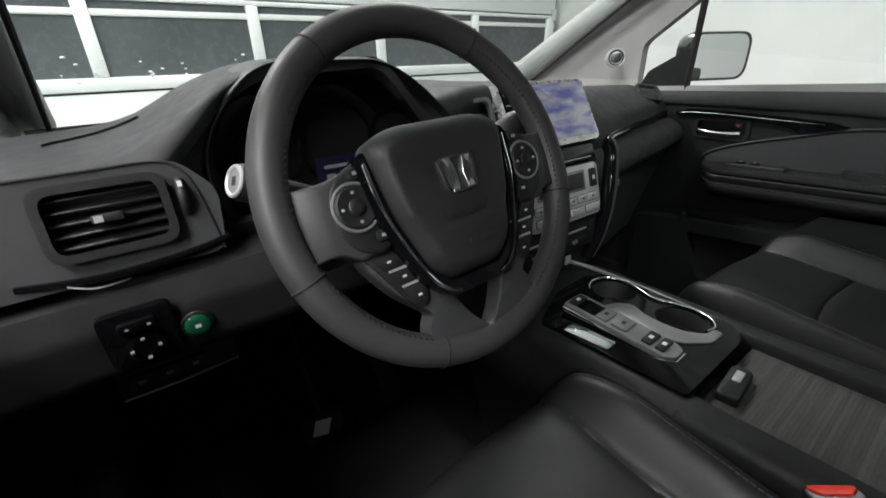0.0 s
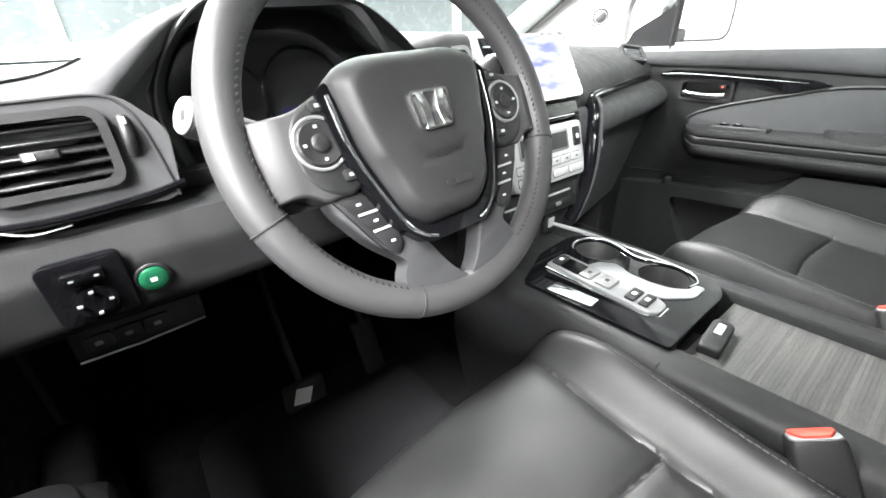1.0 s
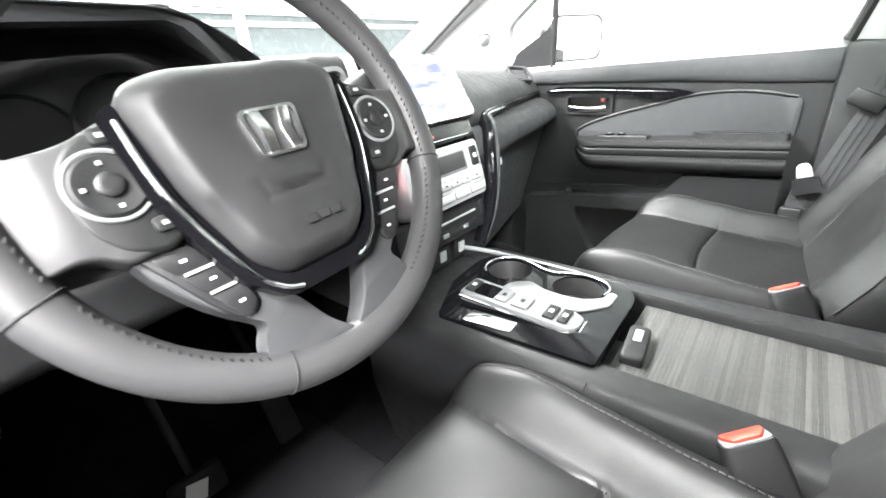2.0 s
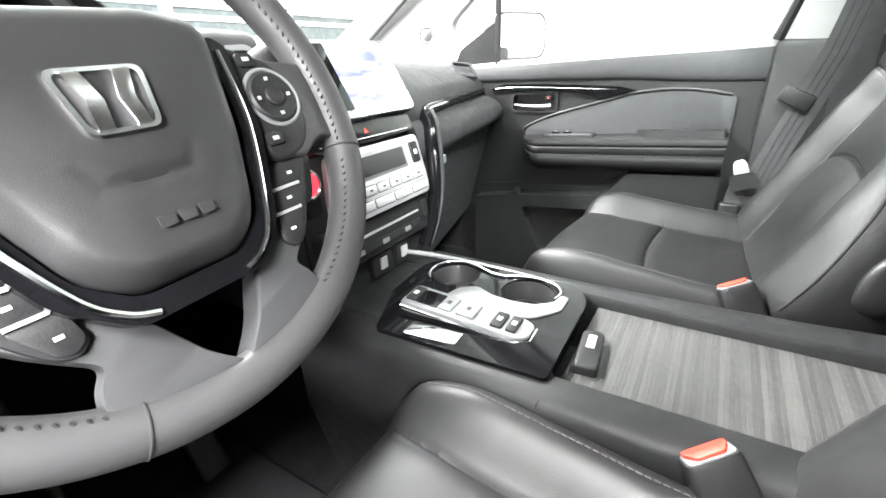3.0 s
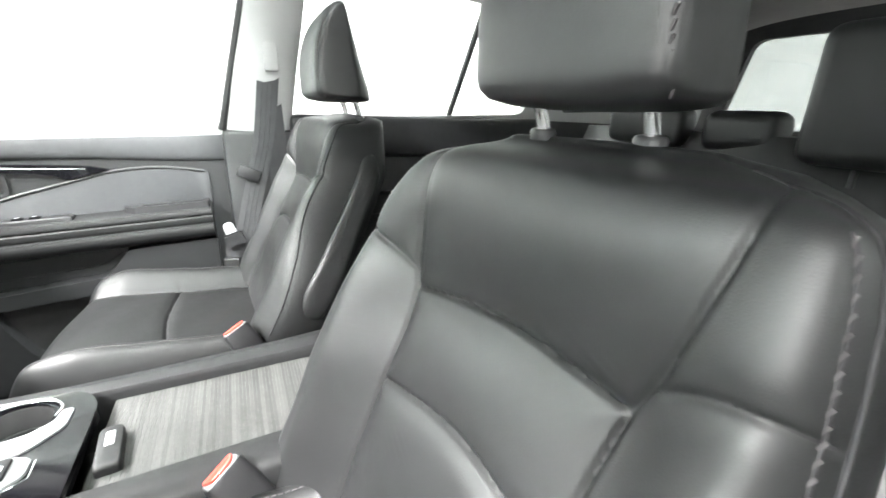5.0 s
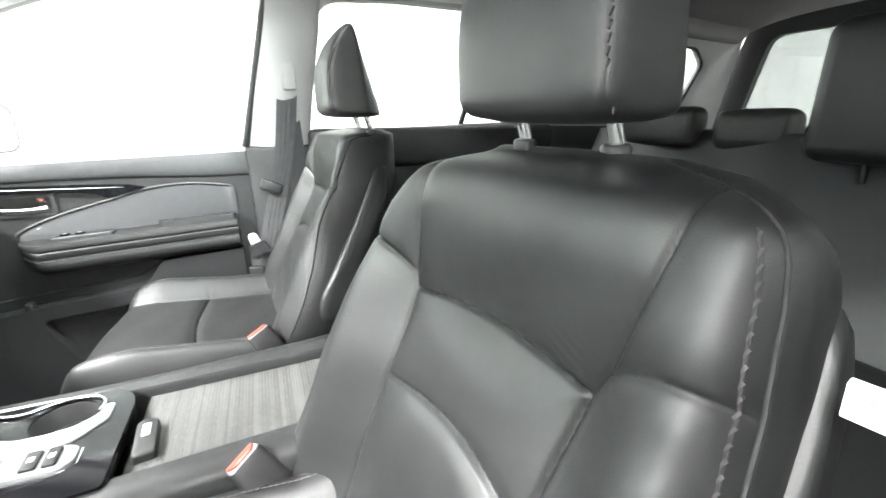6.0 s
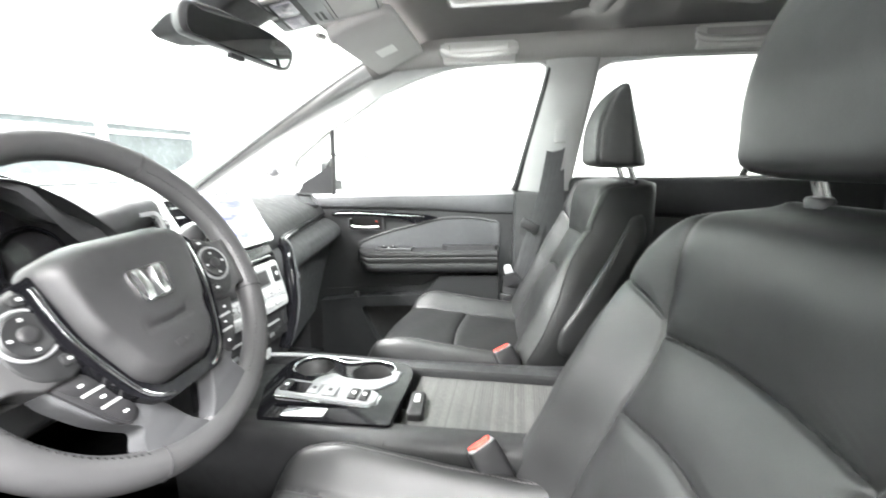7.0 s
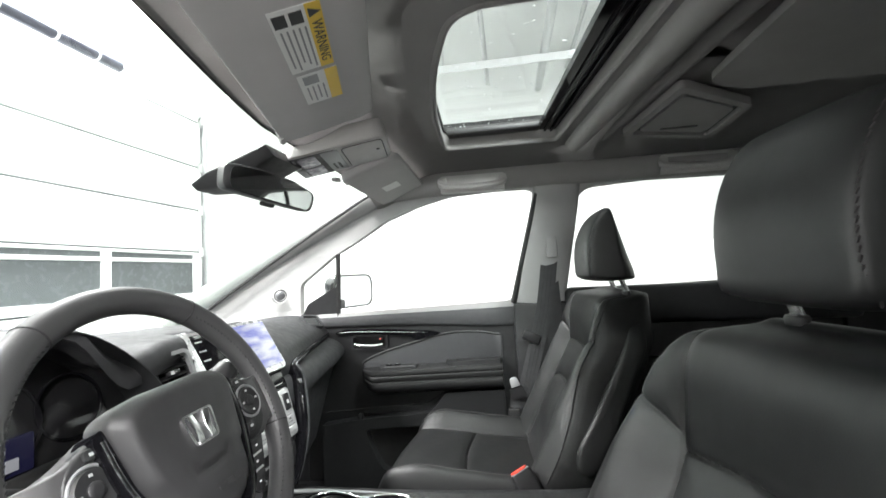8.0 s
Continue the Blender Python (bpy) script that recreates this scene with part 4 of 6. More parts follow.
# ---- steering wheel ----
WC = Vector((-0.386, -0.004, 1.0915))
WM = frame_of(WC, (1, 0, 0), (0, 0.4226, 0.9063)) @ pose(0, 0, 0, 0, 0, 2.5) @ Matrix.Scale(0.955, 4)
wheel = thing("steering_wheel", "grey-black leather steering wheel with chrome emblem and switch pads", "steering wheel", m=WM)
RC, RR = 0.1655, 0.0158
part("rim", tube([(RC * math.cos(a), RC * math.sin(a), 0) for a in [2 * math.pi * k / 96 for k in range(96)]], RR, 20, closed=True), WHEEL_LEATHER, wheel, "smooth leather rim")
for deg in (57, 123, -17, 197, -112):
    a = radians(deg)
    c, t = Vector((RC * math.cos(a), RC * math.sin(a), 0)), Vector((-math.sin(a), math.cos(a), 0))
    ring = [c + (c.normalized() * math.cos(b) + Vector((0, 0, 1)) * math.sin(b)) * (RR + 0.0001) for b in [2 * math.pi * k / 20 for k in range(20)]]
    part("rim_seam", tube(ring, 0.0009, 6, closed=True), SEAM, wheel)
for a0, a1 in ((-15, 55), (125, 195), (-62, -22), (202, 242)):
    pth = [Vector(((RC - 0.0105) * math.cos(radians(d)), (RC - 0.0105) * math.sin(radians(d)), 0.0112)) for d in range(a0, a1 + 1, 2)]
    part("stitching", stitch_row(pth, (0, 0, 1), 0.006, 0.0040, 0.0006, 0.0003, 0.9), PLASTIC, wheel, "dark cross stitching")

COVER = rounded([(-0.079, 0.046), (-0.05, 0.056), (0.05, 0.056), (0.079, 0.046), (0.070, -0.02), (0.050, -0.076), (0.030, -0.093), (-0.030, -0.093), (-0.050, -0.076), (-0.070, -0.02)], 0.018, 5)


def scaled(o, k, dx=0.0, dy=0.0, cy=-0.02):
    return [(x * k + dx, (y - cy) * k + cy + dy) for x, y in o]


def make_cover():
    rings = []
    for j in range(27):
        k = 1.0 if j < 2 else 1.0 - 0.97 * ((j - 1) / 25) ** 1.1
        q = min(1.0, (j - 1) / 6) if j > 0 else 0
        z = 0.004 if j == 0 else 0.022 + 0.0145 * math.sin(q * math.pi / 2) + 0.0055 * (1 - k * k)
        rings.append([(x, y, z + (0.006 * sstep(-0.02, 0.06, y) - 0.0034 * math.exp(-((y + 0.040 - 0.004 * (x / 0.05) ** 2) / 0.0030) ** 2) * (1 - sstep(0.90, 0.99, k))) * (j > 0)) for x, y in scaled(COVER, k)])
    return loft(rings)


part("airbag_cover", make_cover(), WHEEL_PAD, wheel, "soft grained black cover", autos=60)
BAR = [(-0.090, 0.034), (-0.085, -0.022), (-0.062, -0.084), (-0.036, -0.108), (0.036, -0.108), (0.062, -0.084), (0.085, -0.022), (0.090, 0.034), (0.078, 0.042), (0.071, -0.02), (0.051, -0.076), (0.030, -0.094), (-0.030, -0.094), (-0.051, -0.076), (-0.071, -0.02), (-0.078, 0.042)]
part("lower_trim", slab(rounded(BAR, 0.008, 4), 0.002, 0.026), PIANO, wheel, "gloss black trim round the cover")
ch = spline([(-0.0815, 0.030, 0.0265), (-0.0765, -0.02, 0.027), (-0.055, -0.079, 0.027), (-0.040, -0.098, 0.027), (-0.026, -0.1045, 0.0265)], 28)
part("chrome_and_glint_line", tube(ch, 0.0021, 8), CHROME, wheel, "chrome line")
part("chrome_and_glint_line", tube([Vector((-p.x, p.y, p.z)) for p in ch], 0.0021, 8), CHROME, wheel, "chrome line")
for k, (x0, x1) in enumerate(((-0.016, -0.007), (-0.005, 0.004), (0.006, 0.014))):
    part("print_bar", box(x0, x1, -0.065, -0.059, 0.0382, 0.0388, 0.0002, 1), WHEEL_PAD, wheel)

# emblem: a plain chrome shield with two bars
EK = 0.80
emb = part("emblem", slab(rounded([(x * EK, y * EK) for x, y in [(-0.0275, 0.021), (0.0275, 0.021), (0.0215, -0.021), (-0.0215, -0.021)]], 0.006, 5), 0.041, 0.0452, holes=[rounded([(x * EK, y * EK) for x, y in [(-0.0238, 0.0182), (0.0238, 0.0182), (0.0186, -0.0182), (-0.0186, -0.0182)]], 0.005, 5)]), EMBLEM, wheel, "plain chrome emblem")
part("emblem_plate", slab(rounded([(x * EK, y * EK) for x, y in [(-0.026, 0.020), (0.026, 0.020), (0.0205, -0.020), (-0.0205, -0.020)]], 0.005, 4), 0.038, 0.0425), SOFT, emb)
for s in (-1, 1):
    part("emblem_bar", slab([(s * x * EK, y * EK) for x, y in [(0.0195, 0.0190), (0.0090, 0.0190), (0.0035, 0.0), (0.0065, -0.0190), (0.0160, -0.0190), (0.0140, 0.0)]][::s], 0.0410, 0.0462, 0.001), EMBLEM, emb)

for s in (-1, 1):
    arm = rounded([(s * 0.076, 0.044), (s * 0.100, 0.033), (s * 0.122, 0.026), (s * 0.150, 0.026), (s * 0.166, 0.034), (s * 0.166, -0.044), (s * 0.146, -0.037), (s * 0.128, -0.036), (s * 0.112, -0.047), (s * 0.085, -0.044), (s * 0.074, -0.02)], [0.006, 0.012, 0.012, 0.012, 0.003, 0.003, 0.012, 0.014, 0.004, 0.004, 0.01], 5)
    bma = slab(arm[::s], -0.012, 0.015, 0.005, 3)
    bmesh.ops.triangulate(bma, faces=[f for f in bma.faces if len(f.verts) > 4])
    for v in bma.verts:
        if v.co.z > 0:
            v.co.z -= 0.010 * sstep(0.128, 0.160, abs(v.co.x))
    part("spoke", bma, WHEEL_LEATHER, wheel, "leather grained side spoke")
    pad = rounded([(s * 0.080, 0.044), (s * 0.120, 0.027), (s * 0.131, 0.010), (s * 0.130, -0.022), (s * 0.116, -0.042), (s * 0.094, -0.047), (s * 0.083, -0.040), (s * 0.078, 0.0)], 0.013, 4)
    sp = part("switch_pad", slab(pad[::s], 0.008, 0.0195, 0.005, 3), PLASTIC, wheel, "black switch pad")
    CXP, CYP = s * 0.108, -0.001
    part("switch_ring", tube([(CXP + 0.0205 * math.cos(a), CYP + 0.0205 * math.sin(a), 0.0200) for a in [2 * math.pi * k / 36 for k in range(36)]], 0.0016, 8, closed=True), SILVER, sp, "thin silver ring")
    part("rocker", lathe([(0.0190, 0.0), (0.0190, 0.0025), (0.017, 0.0042), (0.010, 0.0030), (0.007, 0.0028)], 32), PLASTIC, sp, m=Matrix.Translation((CXP, CYP, 0.0185)))
    part("centre_button", lathe([(0.0072, 0.0), (0.0072, 0.0046), (0.006, 0.0056), (0.003, 0.0058)], 24), PLASTIC_DK, sp, m=Matrix.Translation((CXP, CYP, 0.0185)))
    for dx, dy in ((0.0128, 0), (-0.0128, 0), (0, 0.0128), (0, -0.0128)):
        part("marking", box(CXP + dx - 0.0013, CXP + dx + 0.0013, CYP + dy - 0.0012, CYP + dy + 0.0012, 0.0215, 0.0231), SATIN, sp, smooth=False)
    for bx, by in ((s * 0.100, 0.027), (s * 0.092, -0.030)):
        part("small_button", slab(rrect(0.014, 0.010, 0.0035, bx, by), 0.017, 0.0222, 0.0018), PLASTIC, sp)
        part("marking", box(bx - 0.0026, bx + 0.0026, by - 0.0014, by + 0.0014, 0.0220, 0.0226), SATIN, sp, smooth=False)
    low = rounded([(s * 0.120, -0.040), (s * 0.078, -0.042), (s * 0.060, -0.085), (s * 0.040, -0.104), (s * 0.022, -0.138), (s * 0.004, -0.156), (s * 0.080, -0.148), (s * 0.074, -0.126), (s * 0.066, -0.116), (s * 0.094, -0.090), (s * 0.114, -0.058)], [0.006, 0.006, 0.01, 0.012, 0.014, 0.004, 0.004, 0.012, 0.010, 0.02, 0.006], 5)
    part("lower_spoke", slab(low[::-s], -0.010, 0.0125, 0.005, 3), SOFT, wheel, "leather grained lower spoke")
    plate = rounded([(s * 0.116, -0.045), (s * 0.090, -0.045), (s * 0.0755, -0.060), (s * 0.0645, -0.098), (s * 0.072, -0.1055), (s * 0.081, -0.103), (s * 0.091, -0.090)], 0.004, 3)
    st3 = part("button_strip", slab(plate[::-s], 0.008, 0.0150, 0.002), PLASTIC_DK, wheel, "black strip of three keys")
    KEY_SHAPES = ([(0.111, -0.0475), (0.0910, -0.0475), (0.0770, -0.0620), (0.1020, -0.0620)], [(0.1005, -0.0645), (0.0765, -0.0645), (0.0700, -0.0785), (0.0930, -0.0785)], [(0.0915, -0.0810), (0.0690, -0.0810), (0.0665, -0.0970), (0.0725, -0.1030), (0.0800, -0.1010)])
    for k, pts in enumerate(KEY_SHAPES):
        kb = part("strip_button", slab(rounded([(s * x, y) for x, y in pts], 0.003, 3)[::-s], 0.012, 0.0160, 0.0008), PLASTIC_DK, st3)
        mx, my = sum(p[0] for p in pts) / len(pts), sum(p[1] for p in pts) / len(pts)
        part("marking", box(s * mx - 0.0020, s * mx + 0.0020, my - 0.0008, my + 0.0012, 0.0159, 0.0164), WHITEP, kb, smooth=False)
    for xa, xb, y in ((0.076, 0.0985, -0.0632), (0.0685, 0.0905, -0.0797)):
        part("divider", box(s * xa, s * xb, y - 0.0011, y + 0.0011, 0.014, 0.0172), SATIN, st3)
for ob in wheel.children:
    base = ob.name.split(".")[0]
    side = sum(v.co.x for v in ob.data.vertices)
    if base in ("button_strip", "lower_spoke"):
        ob.location = ob.location + Vector((-0.006 if side > 0 else 0.006, 0, -0.004 if base == "button_strip" else -0.0045))
    if base == "switch_pad":
        ob.location = ob.location + Vector((-0.004 if side > 0 else 0.004, 0, -0.003))
part("hub_back", lathe([(0.045, -0.06), (0.050, -0.03), (0.050, -0.008), (0.045, 0.004)], 28), PLASTIC_DK, wheel)

for ob in wheel.children:
    if ob.name.split(".")[0] in ("airbag_cover", "lower_trim", "chrome_and_glint_line", "emblem"):
        ob.location = ob.location + Vector((-0.006, 0.002, -0.004))

column = thing("steering_column", "black plastic steering column shroud", "column", m=WM)
part("shroud", loft([[(x * k, y * k2 - 0.004, z) for x, y in rrect(0.10, 0.085, 0.03)] for k, k2, z in ((0.9, 0.9, -0.062), (1.0, 1.0, -0.075), (1.15, 1.2, -0.20))]), RUBBER, column)
for s, L in ((-1, 0.154), (1, 0.150)):
    st = thing("column_stalk", "black steering column stalk with a round marked end", "stalk", m=WM @ Matrix.Translation((0, 0, -0.09)))
    a = (s * 0.05, 0.005, 0.0)
    e = (s * L, 0.044, 0.042)
    part("arm", tube([a, e], [0.009, 0.012], 14), PLASTIC_DK, st)
    dirv = (Vector(e) - Vector(a)).normalized()
    mm = Matrix.Translation(e) @ dirv.to_track_quat("Z", "Y").to_matrix().to_4x4()
    part("knob", lathe([(0.0135, -0.012), (0.0165, -0.008), (0.0165, 0.022), (0.014, 0.026)], 24), PLASTIC_DK, st, m=mm)
    part("end_ring", tube([(0.0125 * math.cos(q), 0.0125 * math.sin(q), 0.0262) for q in [2 * math.pi * k / 24 for k in range(24)]], 0.0022, 8, closed=True), SATIN, st, "pale ring", m=mm)
    part("end_cap", lathe([(0.011, 0.024), (0.0105, 0.0266), (0.006, 0.0270)], 24), SILVER, st, "pale round end", m=mm)
    part("marking", box(-0.004, 0.004, -0.003, 0.003, 0.0265, 0.0274), INK, st, m=mm)

# ---- dashboard ----
dash = thing("dashboard", "charcoal dashboard with vents, screen and silver control panel", "dashboard", (0, 0.4, 0.8))
D0 = Matrix.Translation((0, -0.4, -0.8))
YF = [(-0.82, 0.125), (-0.74, 0.115), (-0.60, 0.105), (-0.56, 0.125), (-0.53, 0.150), (-0.40, 0.158), (-0.27, 0.160), (-0.22, 0.165), (-0.13, 0.195), (-0.10, 0.26), (0.095, 0.27), (0.118, 0.215), (0.135, 0.180), (0.185, 0.186), (0.35, 0.240), (0.62, 0.308), (0.74, 0.338)]
PADK = [(0.13, 0.25), (0.18, 0.42), (0.35, 0.80), (0.57, 1.15), (0.74, 1.15)]        # swell of the lower pad
ZF = [(-0.82, 1.116), (-0.74, 1.120), (-0.60, 1.128), (-0.55, 1.136), (-0.30, 1.146), (-0.20, 1.163), (-0.12, 1.162), (0.12, 1.150), (0.3, 1.126), (0.72, 1.113)]


def hoodw(x):
    return 1 - (sstep(0.08, 0.27, -0.392 - x) if x < -0.392 else sstep(0.03, 0.125, x + 0.392))


def dash_top(u, v):
    x = -0.81 + 1.545 * u
    yf = lerp_pts(YF, x)
    if v < 0.16:
        q = v / 0.16
        y = yf + 0.022 * (1 - math.cos(q * math.pi / 2)) 
        dz = -0.028 * (1 - math.sin(q * math.pi / 2)) * (1 - hoodw(x))
    else:
        q = (v - 0.16) / 0.84
        y = yf + 0.022 + (1.005 - yf - 0.022 - 0.10 * (x / 0.72) ** 2) * q
        dz = 0.0
    fall = sstep(0.30, 0.95, y)
    z = lerp_pts(ZF, x) + 0.010 * sstep(0.0, 0.4, q if v > 0.16 else 0) - 0.052 * fall
    z += (0.062 * hoodw(x)) * (1 - sstep(0.26, 0.62, y))
    over = sstep(0.07, 0.135, x)          # the passenger's side falls away to its front lip
    q2 = max(0.0, min(1.0, (y - yf) / 0.15))
    z -= over * (z - 1.060) * (1 - q2 * (2 - q2))
    return Vector((x, y, z + dz))


part("upper_pad", sheet(dash_top, 110, 44, (0, 0.004, -0.012)), SOFT, dash, "soft charcoal dash top", m=D0)
# raised lines of the demister and the tray behind the hood
for x0, x1, y in ((-0.69, -0.60, 0.285), (0.20, 0.62, 0.62), (-0.25, 0.2, 0.62)):
    pts = [Vector((x0 + (x1 - x0) * k / 12, y + 0.02 * math.sin(k / 12 * 3.1), 0)) for k in range(13)]
    for p in pts:
        best = min((abs(dash_top((p.x + 0.81) / 1.545, q / 60).y - p.y), q) for q in range(10, 61))[1]
        p.z = dash_top((p.x + 0.81) / 1.545, best / 60).z + 0.001
    part("demister_slot", tube(pts, 0.0024, 8, sx=0.5), PLASTIC, dash, "dark slotted vent", m=D0)


def vent(parent, m, w, h, slats, depth=0.05, bez=0.012, mat=PLASTIC, r=0.01, tab=True, slatmat=PLASTIC):
    """A rectangular air vent: frame, dark duct, tilted slats and a slider."""
    o, i = rrect(w + 2 * bez, h + 2 * bez, r + bez * 0.6), rrect(w, h, r)
    v = part("vent", slab(o, -0.006, 0.006, holes=[i]), mat, parent, m=m)
    part("duct", joined(box(-w / 2, w / 2, -h / 2, h / 2, -depth - 0.004, -depth), box(-w / 2 - 0.003, -w / 2, -h / 2, h / 2, -depth, 0.0), box(w / 2, w / 2 + 0.003, -h / 2, h / 2, -depth, 0), box(-w / 2, w / 2, h / 2, h / 2 + 0.003, -depth, 0), box(-w / 2, w / 2, -h / 2 - 0.003, -h / 2, -depth, 0)), PLASTIC_DK, v, smooth=False)
    for k in range(slats):
        y = -h / 2 + h * (k + 0.5) / slats
        part("slat", box(-w / 2, w / 2, -0.0012, 0.0012, -0.016, 0.002, 0.0008, 1), slatmat, v, m=Matrix.Translation((0, y, -0.002)) @ pose(0, 0, 0, 18))
    for k in range(5):
        x = -w / 2 + w * (k + 0.5) / 5
        part("fin", box(x - 0.001, x + 0.001, -h / 2, h / 2, -0.04, -0.022), PLASTIC_DK, v, smooth=False)
    if tab:
        part("slider", slab(rrect(0.022, 0.007, 0.002), 0.0, 0.008, 0.002), PLASTIC_DK, v)
        part("slider_tip", box(-0.009, -0.003, -0.0026, 0.0026, 0.006, 0.009), SATIN, v)
    return v


# left outlet panel
LV = frame_of((-0.640, 0.092, 1.090), (1, -0.03, 0.02), (0, 0.22, 1))
part("outlet_panel", slab(rounded([(-0.17, -0.046), (0.062, -0.046), (0.070, -0.040), (0.076, 0.010), (0.050, 0.040), (-0.17, 0.040)], 0.012, 4), -0.03, -0.004, holes=[rrect(0.082, 0.054, 0.008, -0.006, 0.003)]), SOFT, dash, m=D0 @ LV)
vent(dash, D0 @ LV @ Matrix.Translation((-0.006, 0.003, -0.002)), 0.076, 0.047, 5, mat=PLASTIC, bez=0.0065)
thumb = part("thumb_wheel", tube([(0, -0.016, 0), (0, -0.008, 0.006), (0, 0.0, 0.008), (0, 0.008, 0.006), (0, 0.016, 0)], 0.005, 10), PLASTIC_DK, dash, m=D0 @ LV @ Matrix.Translation((0.048, 0.008, -0.004)) @ Matrix.Scale(0.85, 4))
part("marking", box(-0.002, 0.002, 0.010, 0.016, 0.008, 0.012), WHITEP, thumb, smooth=False)

gap = [(-0.16, 0.0405), (-0.02, 0.0405), (0.036, 0.040), (0.052, 0.030), (0.060, 0.010), (0.066, -0.030), (0.068, -0.044)]
part("panel_gap", tube(spline([Vector((x, y, -0.0035)) for x, y in gap], 40), 0.0013, 6), SEAM, dash, m=D0 @ LV)

# instrument hood and cluster
ARCH = rounded([(-0.552, 1.030), (-0.566, 1.118), (-0.535, 1.168), (-0.492, 1.202), (-0.350, 1.202), (-0.296, 1.170), (-0.245, 1.118), (-0.22, 1.030)], [0.02, 0.03, 0.04, 0.035, 0.035, 0.04, 0.03, 0.02], 6)


def arch_ring(k, y, dz=0.0, cx=-0.392, cz=1.09):
    return [((x - cx) * k + cx, y + 0.03 * (z - 1.03) / 0.15 + 0.012 * sstep(-0.42, -0.26, x) * (1 - sstep(0.12, 0.21, y)), (z - cz) * k + cz + dz) for x, z in ARCH]


part("cluster_hood", loft([arch_ring(1.03, 0.200), arch_ring(1.03, 0.160), arch_ring(1.025, 0.122), arch_ring(1.012, 0.115), arch_ring(1.0, 0.115), arch_ring(0.985, 0.122), arch_ring(0.93, 0.16), arch_ring(0.86, 0.24)], caps=False), PLASTIC, dash, "dark hood over the instruments", m=D0)
part("cluster_back", loft([arch_ring(1.0, 0.246), arch_ring(1.0, 0.252)]), RUBBER, dash, m=D0)
cl = part("instrument_cluster", loft([arch_ring(0.88, 0.215), arch_ring(0.86, 0.213)]), PLASTIC_DK, dash, "dark instrument panel", m=D0)
SCRB = glow("cluster_screen", (0.25, 0.25, 0.95), 0.02, (0.01, 0.01, 0.02))
for x, r in ((-0.48, 0.040), (-0.392, 0.052), (-0.305, 0.040)):
    part("dial_ring", tube([(x + r * math.cos(a), 0.218 + 0.03 * (1.10 + r * math.sin(a) - 1.03) / 0.15 - 0.012, 1.10 + r * math.sin(a)) for a in [2 * math.pi * k / 40 for k in range(40)]], 0.0022, 8, closed=True), PIANO, cl)
scr = part("cluster_display", box(-0.430, -0.354, 0.208, 0.214, 1.045, 1.088, 0.003), SCRB, cl, "small blue lit display")
part("display_bar", box(-0.420, -0.385, 0.206, 0.2085, 1.073, 1.077), glow("display_white", (0.9, 0.92, 1), 0.25), cl)
for k, x in enumerate((-0.418, -0.400, -0.384)):
    part("display_figure_bar", box(x, x + 0.012, 0.206, 0.2085, 1.052, 1.065), glow("display_white", (0.9, 0.92, 1), 0.25), cl)
part("cluster_lens", loft([arch_ring(0.90, 0.176), arch_ring(0.895, 0.174)]), CLEAR, cl, "clear cover").visible_shadow = False
# fascia between the left outlet and the instruments
def fascia(u, v):
    a = [lerp_pts([(k / 3, p[i]) for k, p in enumerate(((-0.582, 0.100, 1.030), (-0.590, 0.106, 1.095), (-0.600, 0.118, 1.130), (-0.572, 0.150, 1.150)))], v) for i in range(3)]
    b = [lerp_pts([(k / 3, p[i]) for k, p in enumerate(((-0.552, 0.116, 1.030), (-0.568, 0.130, 1.095), (-0.568, 0.136, 1.122), (-0.540, 0.146, 1.164)))], v) for i in range(3)]
    return Vector(a).lerp(Vector(b), u)


part("side_fascia", sheet(fascia, 6, 18, (0, 0.02, 0)), SOFT, dash, m=D0)
# panel round the column
part("column_panel", sheet(lambda u, v: Vector((-0.57 + 0.36 * u, 0.105 + 0.02 * v, 1.06 - 0.05 * v)), 8, 4, (0, 0.02, 0)), PLASTIC, dash, m=D0)

# lower driver panel
def lower_panel(u, v):
    x = -0.81 + 0.65 * u
    pr = [(0.0, 0.118, 1.044), (0.12, 0.090, 1.038), (0.3, 0.080, 1.010), (0.62, 0.083, 0.970), (0.70, 0.090, 0.959), (0.76, 0.108, 0.952), (0.86, 0.19, 0.938), (1.0, 0.30, 0.905)]
    y = lerp_pts([(a, b) for a, b, c in pr], v)
    z = lerp_pts([(a, c) for a, b, c in pr], v)
    return Vector((x, y + 0.03 * sstep(0.9, 1.0, u) - 0.01 * math.sin(u * 3.14), z - 0.012 * (1 - u) + 0.012 * u))


part("knee_panel", sheet(lower_panel, 30, 24, (0, 0.015, 0.004)), PLASTIC, dash, "charcoal lower driver panel", m=D0)
part("gloss_strip", tube(spline([(-0.715, 0.092, 1.050), (-0.66, 0.084, 1.047), (-0.60, 0.083, 1.051), (-0.565, 0.086, 1.057)], 16), 0.0050, 8, sx=0.6), PIANO, dash, "gloss black strip", m=D0)
part("chrome_tip", tube(spline([(-0.685, 0.080, 1.048), (-0.668, 0.077, 1.0425), (-0.645, 0.077, 1.0435)], 10), 0.0014, 8), CHROME, dash, m=D0)
part("under_panel", sheet(lambda u, v: Vector((-0.81 + 0.66 * u, 0.24 + 0.5 * v, 0.895 - 0.06 * math.sin(v * 3.14))), 10, 8, (0, 0, 0.02)), PLASTIC_DK, dash, "dark underside", m=D0)

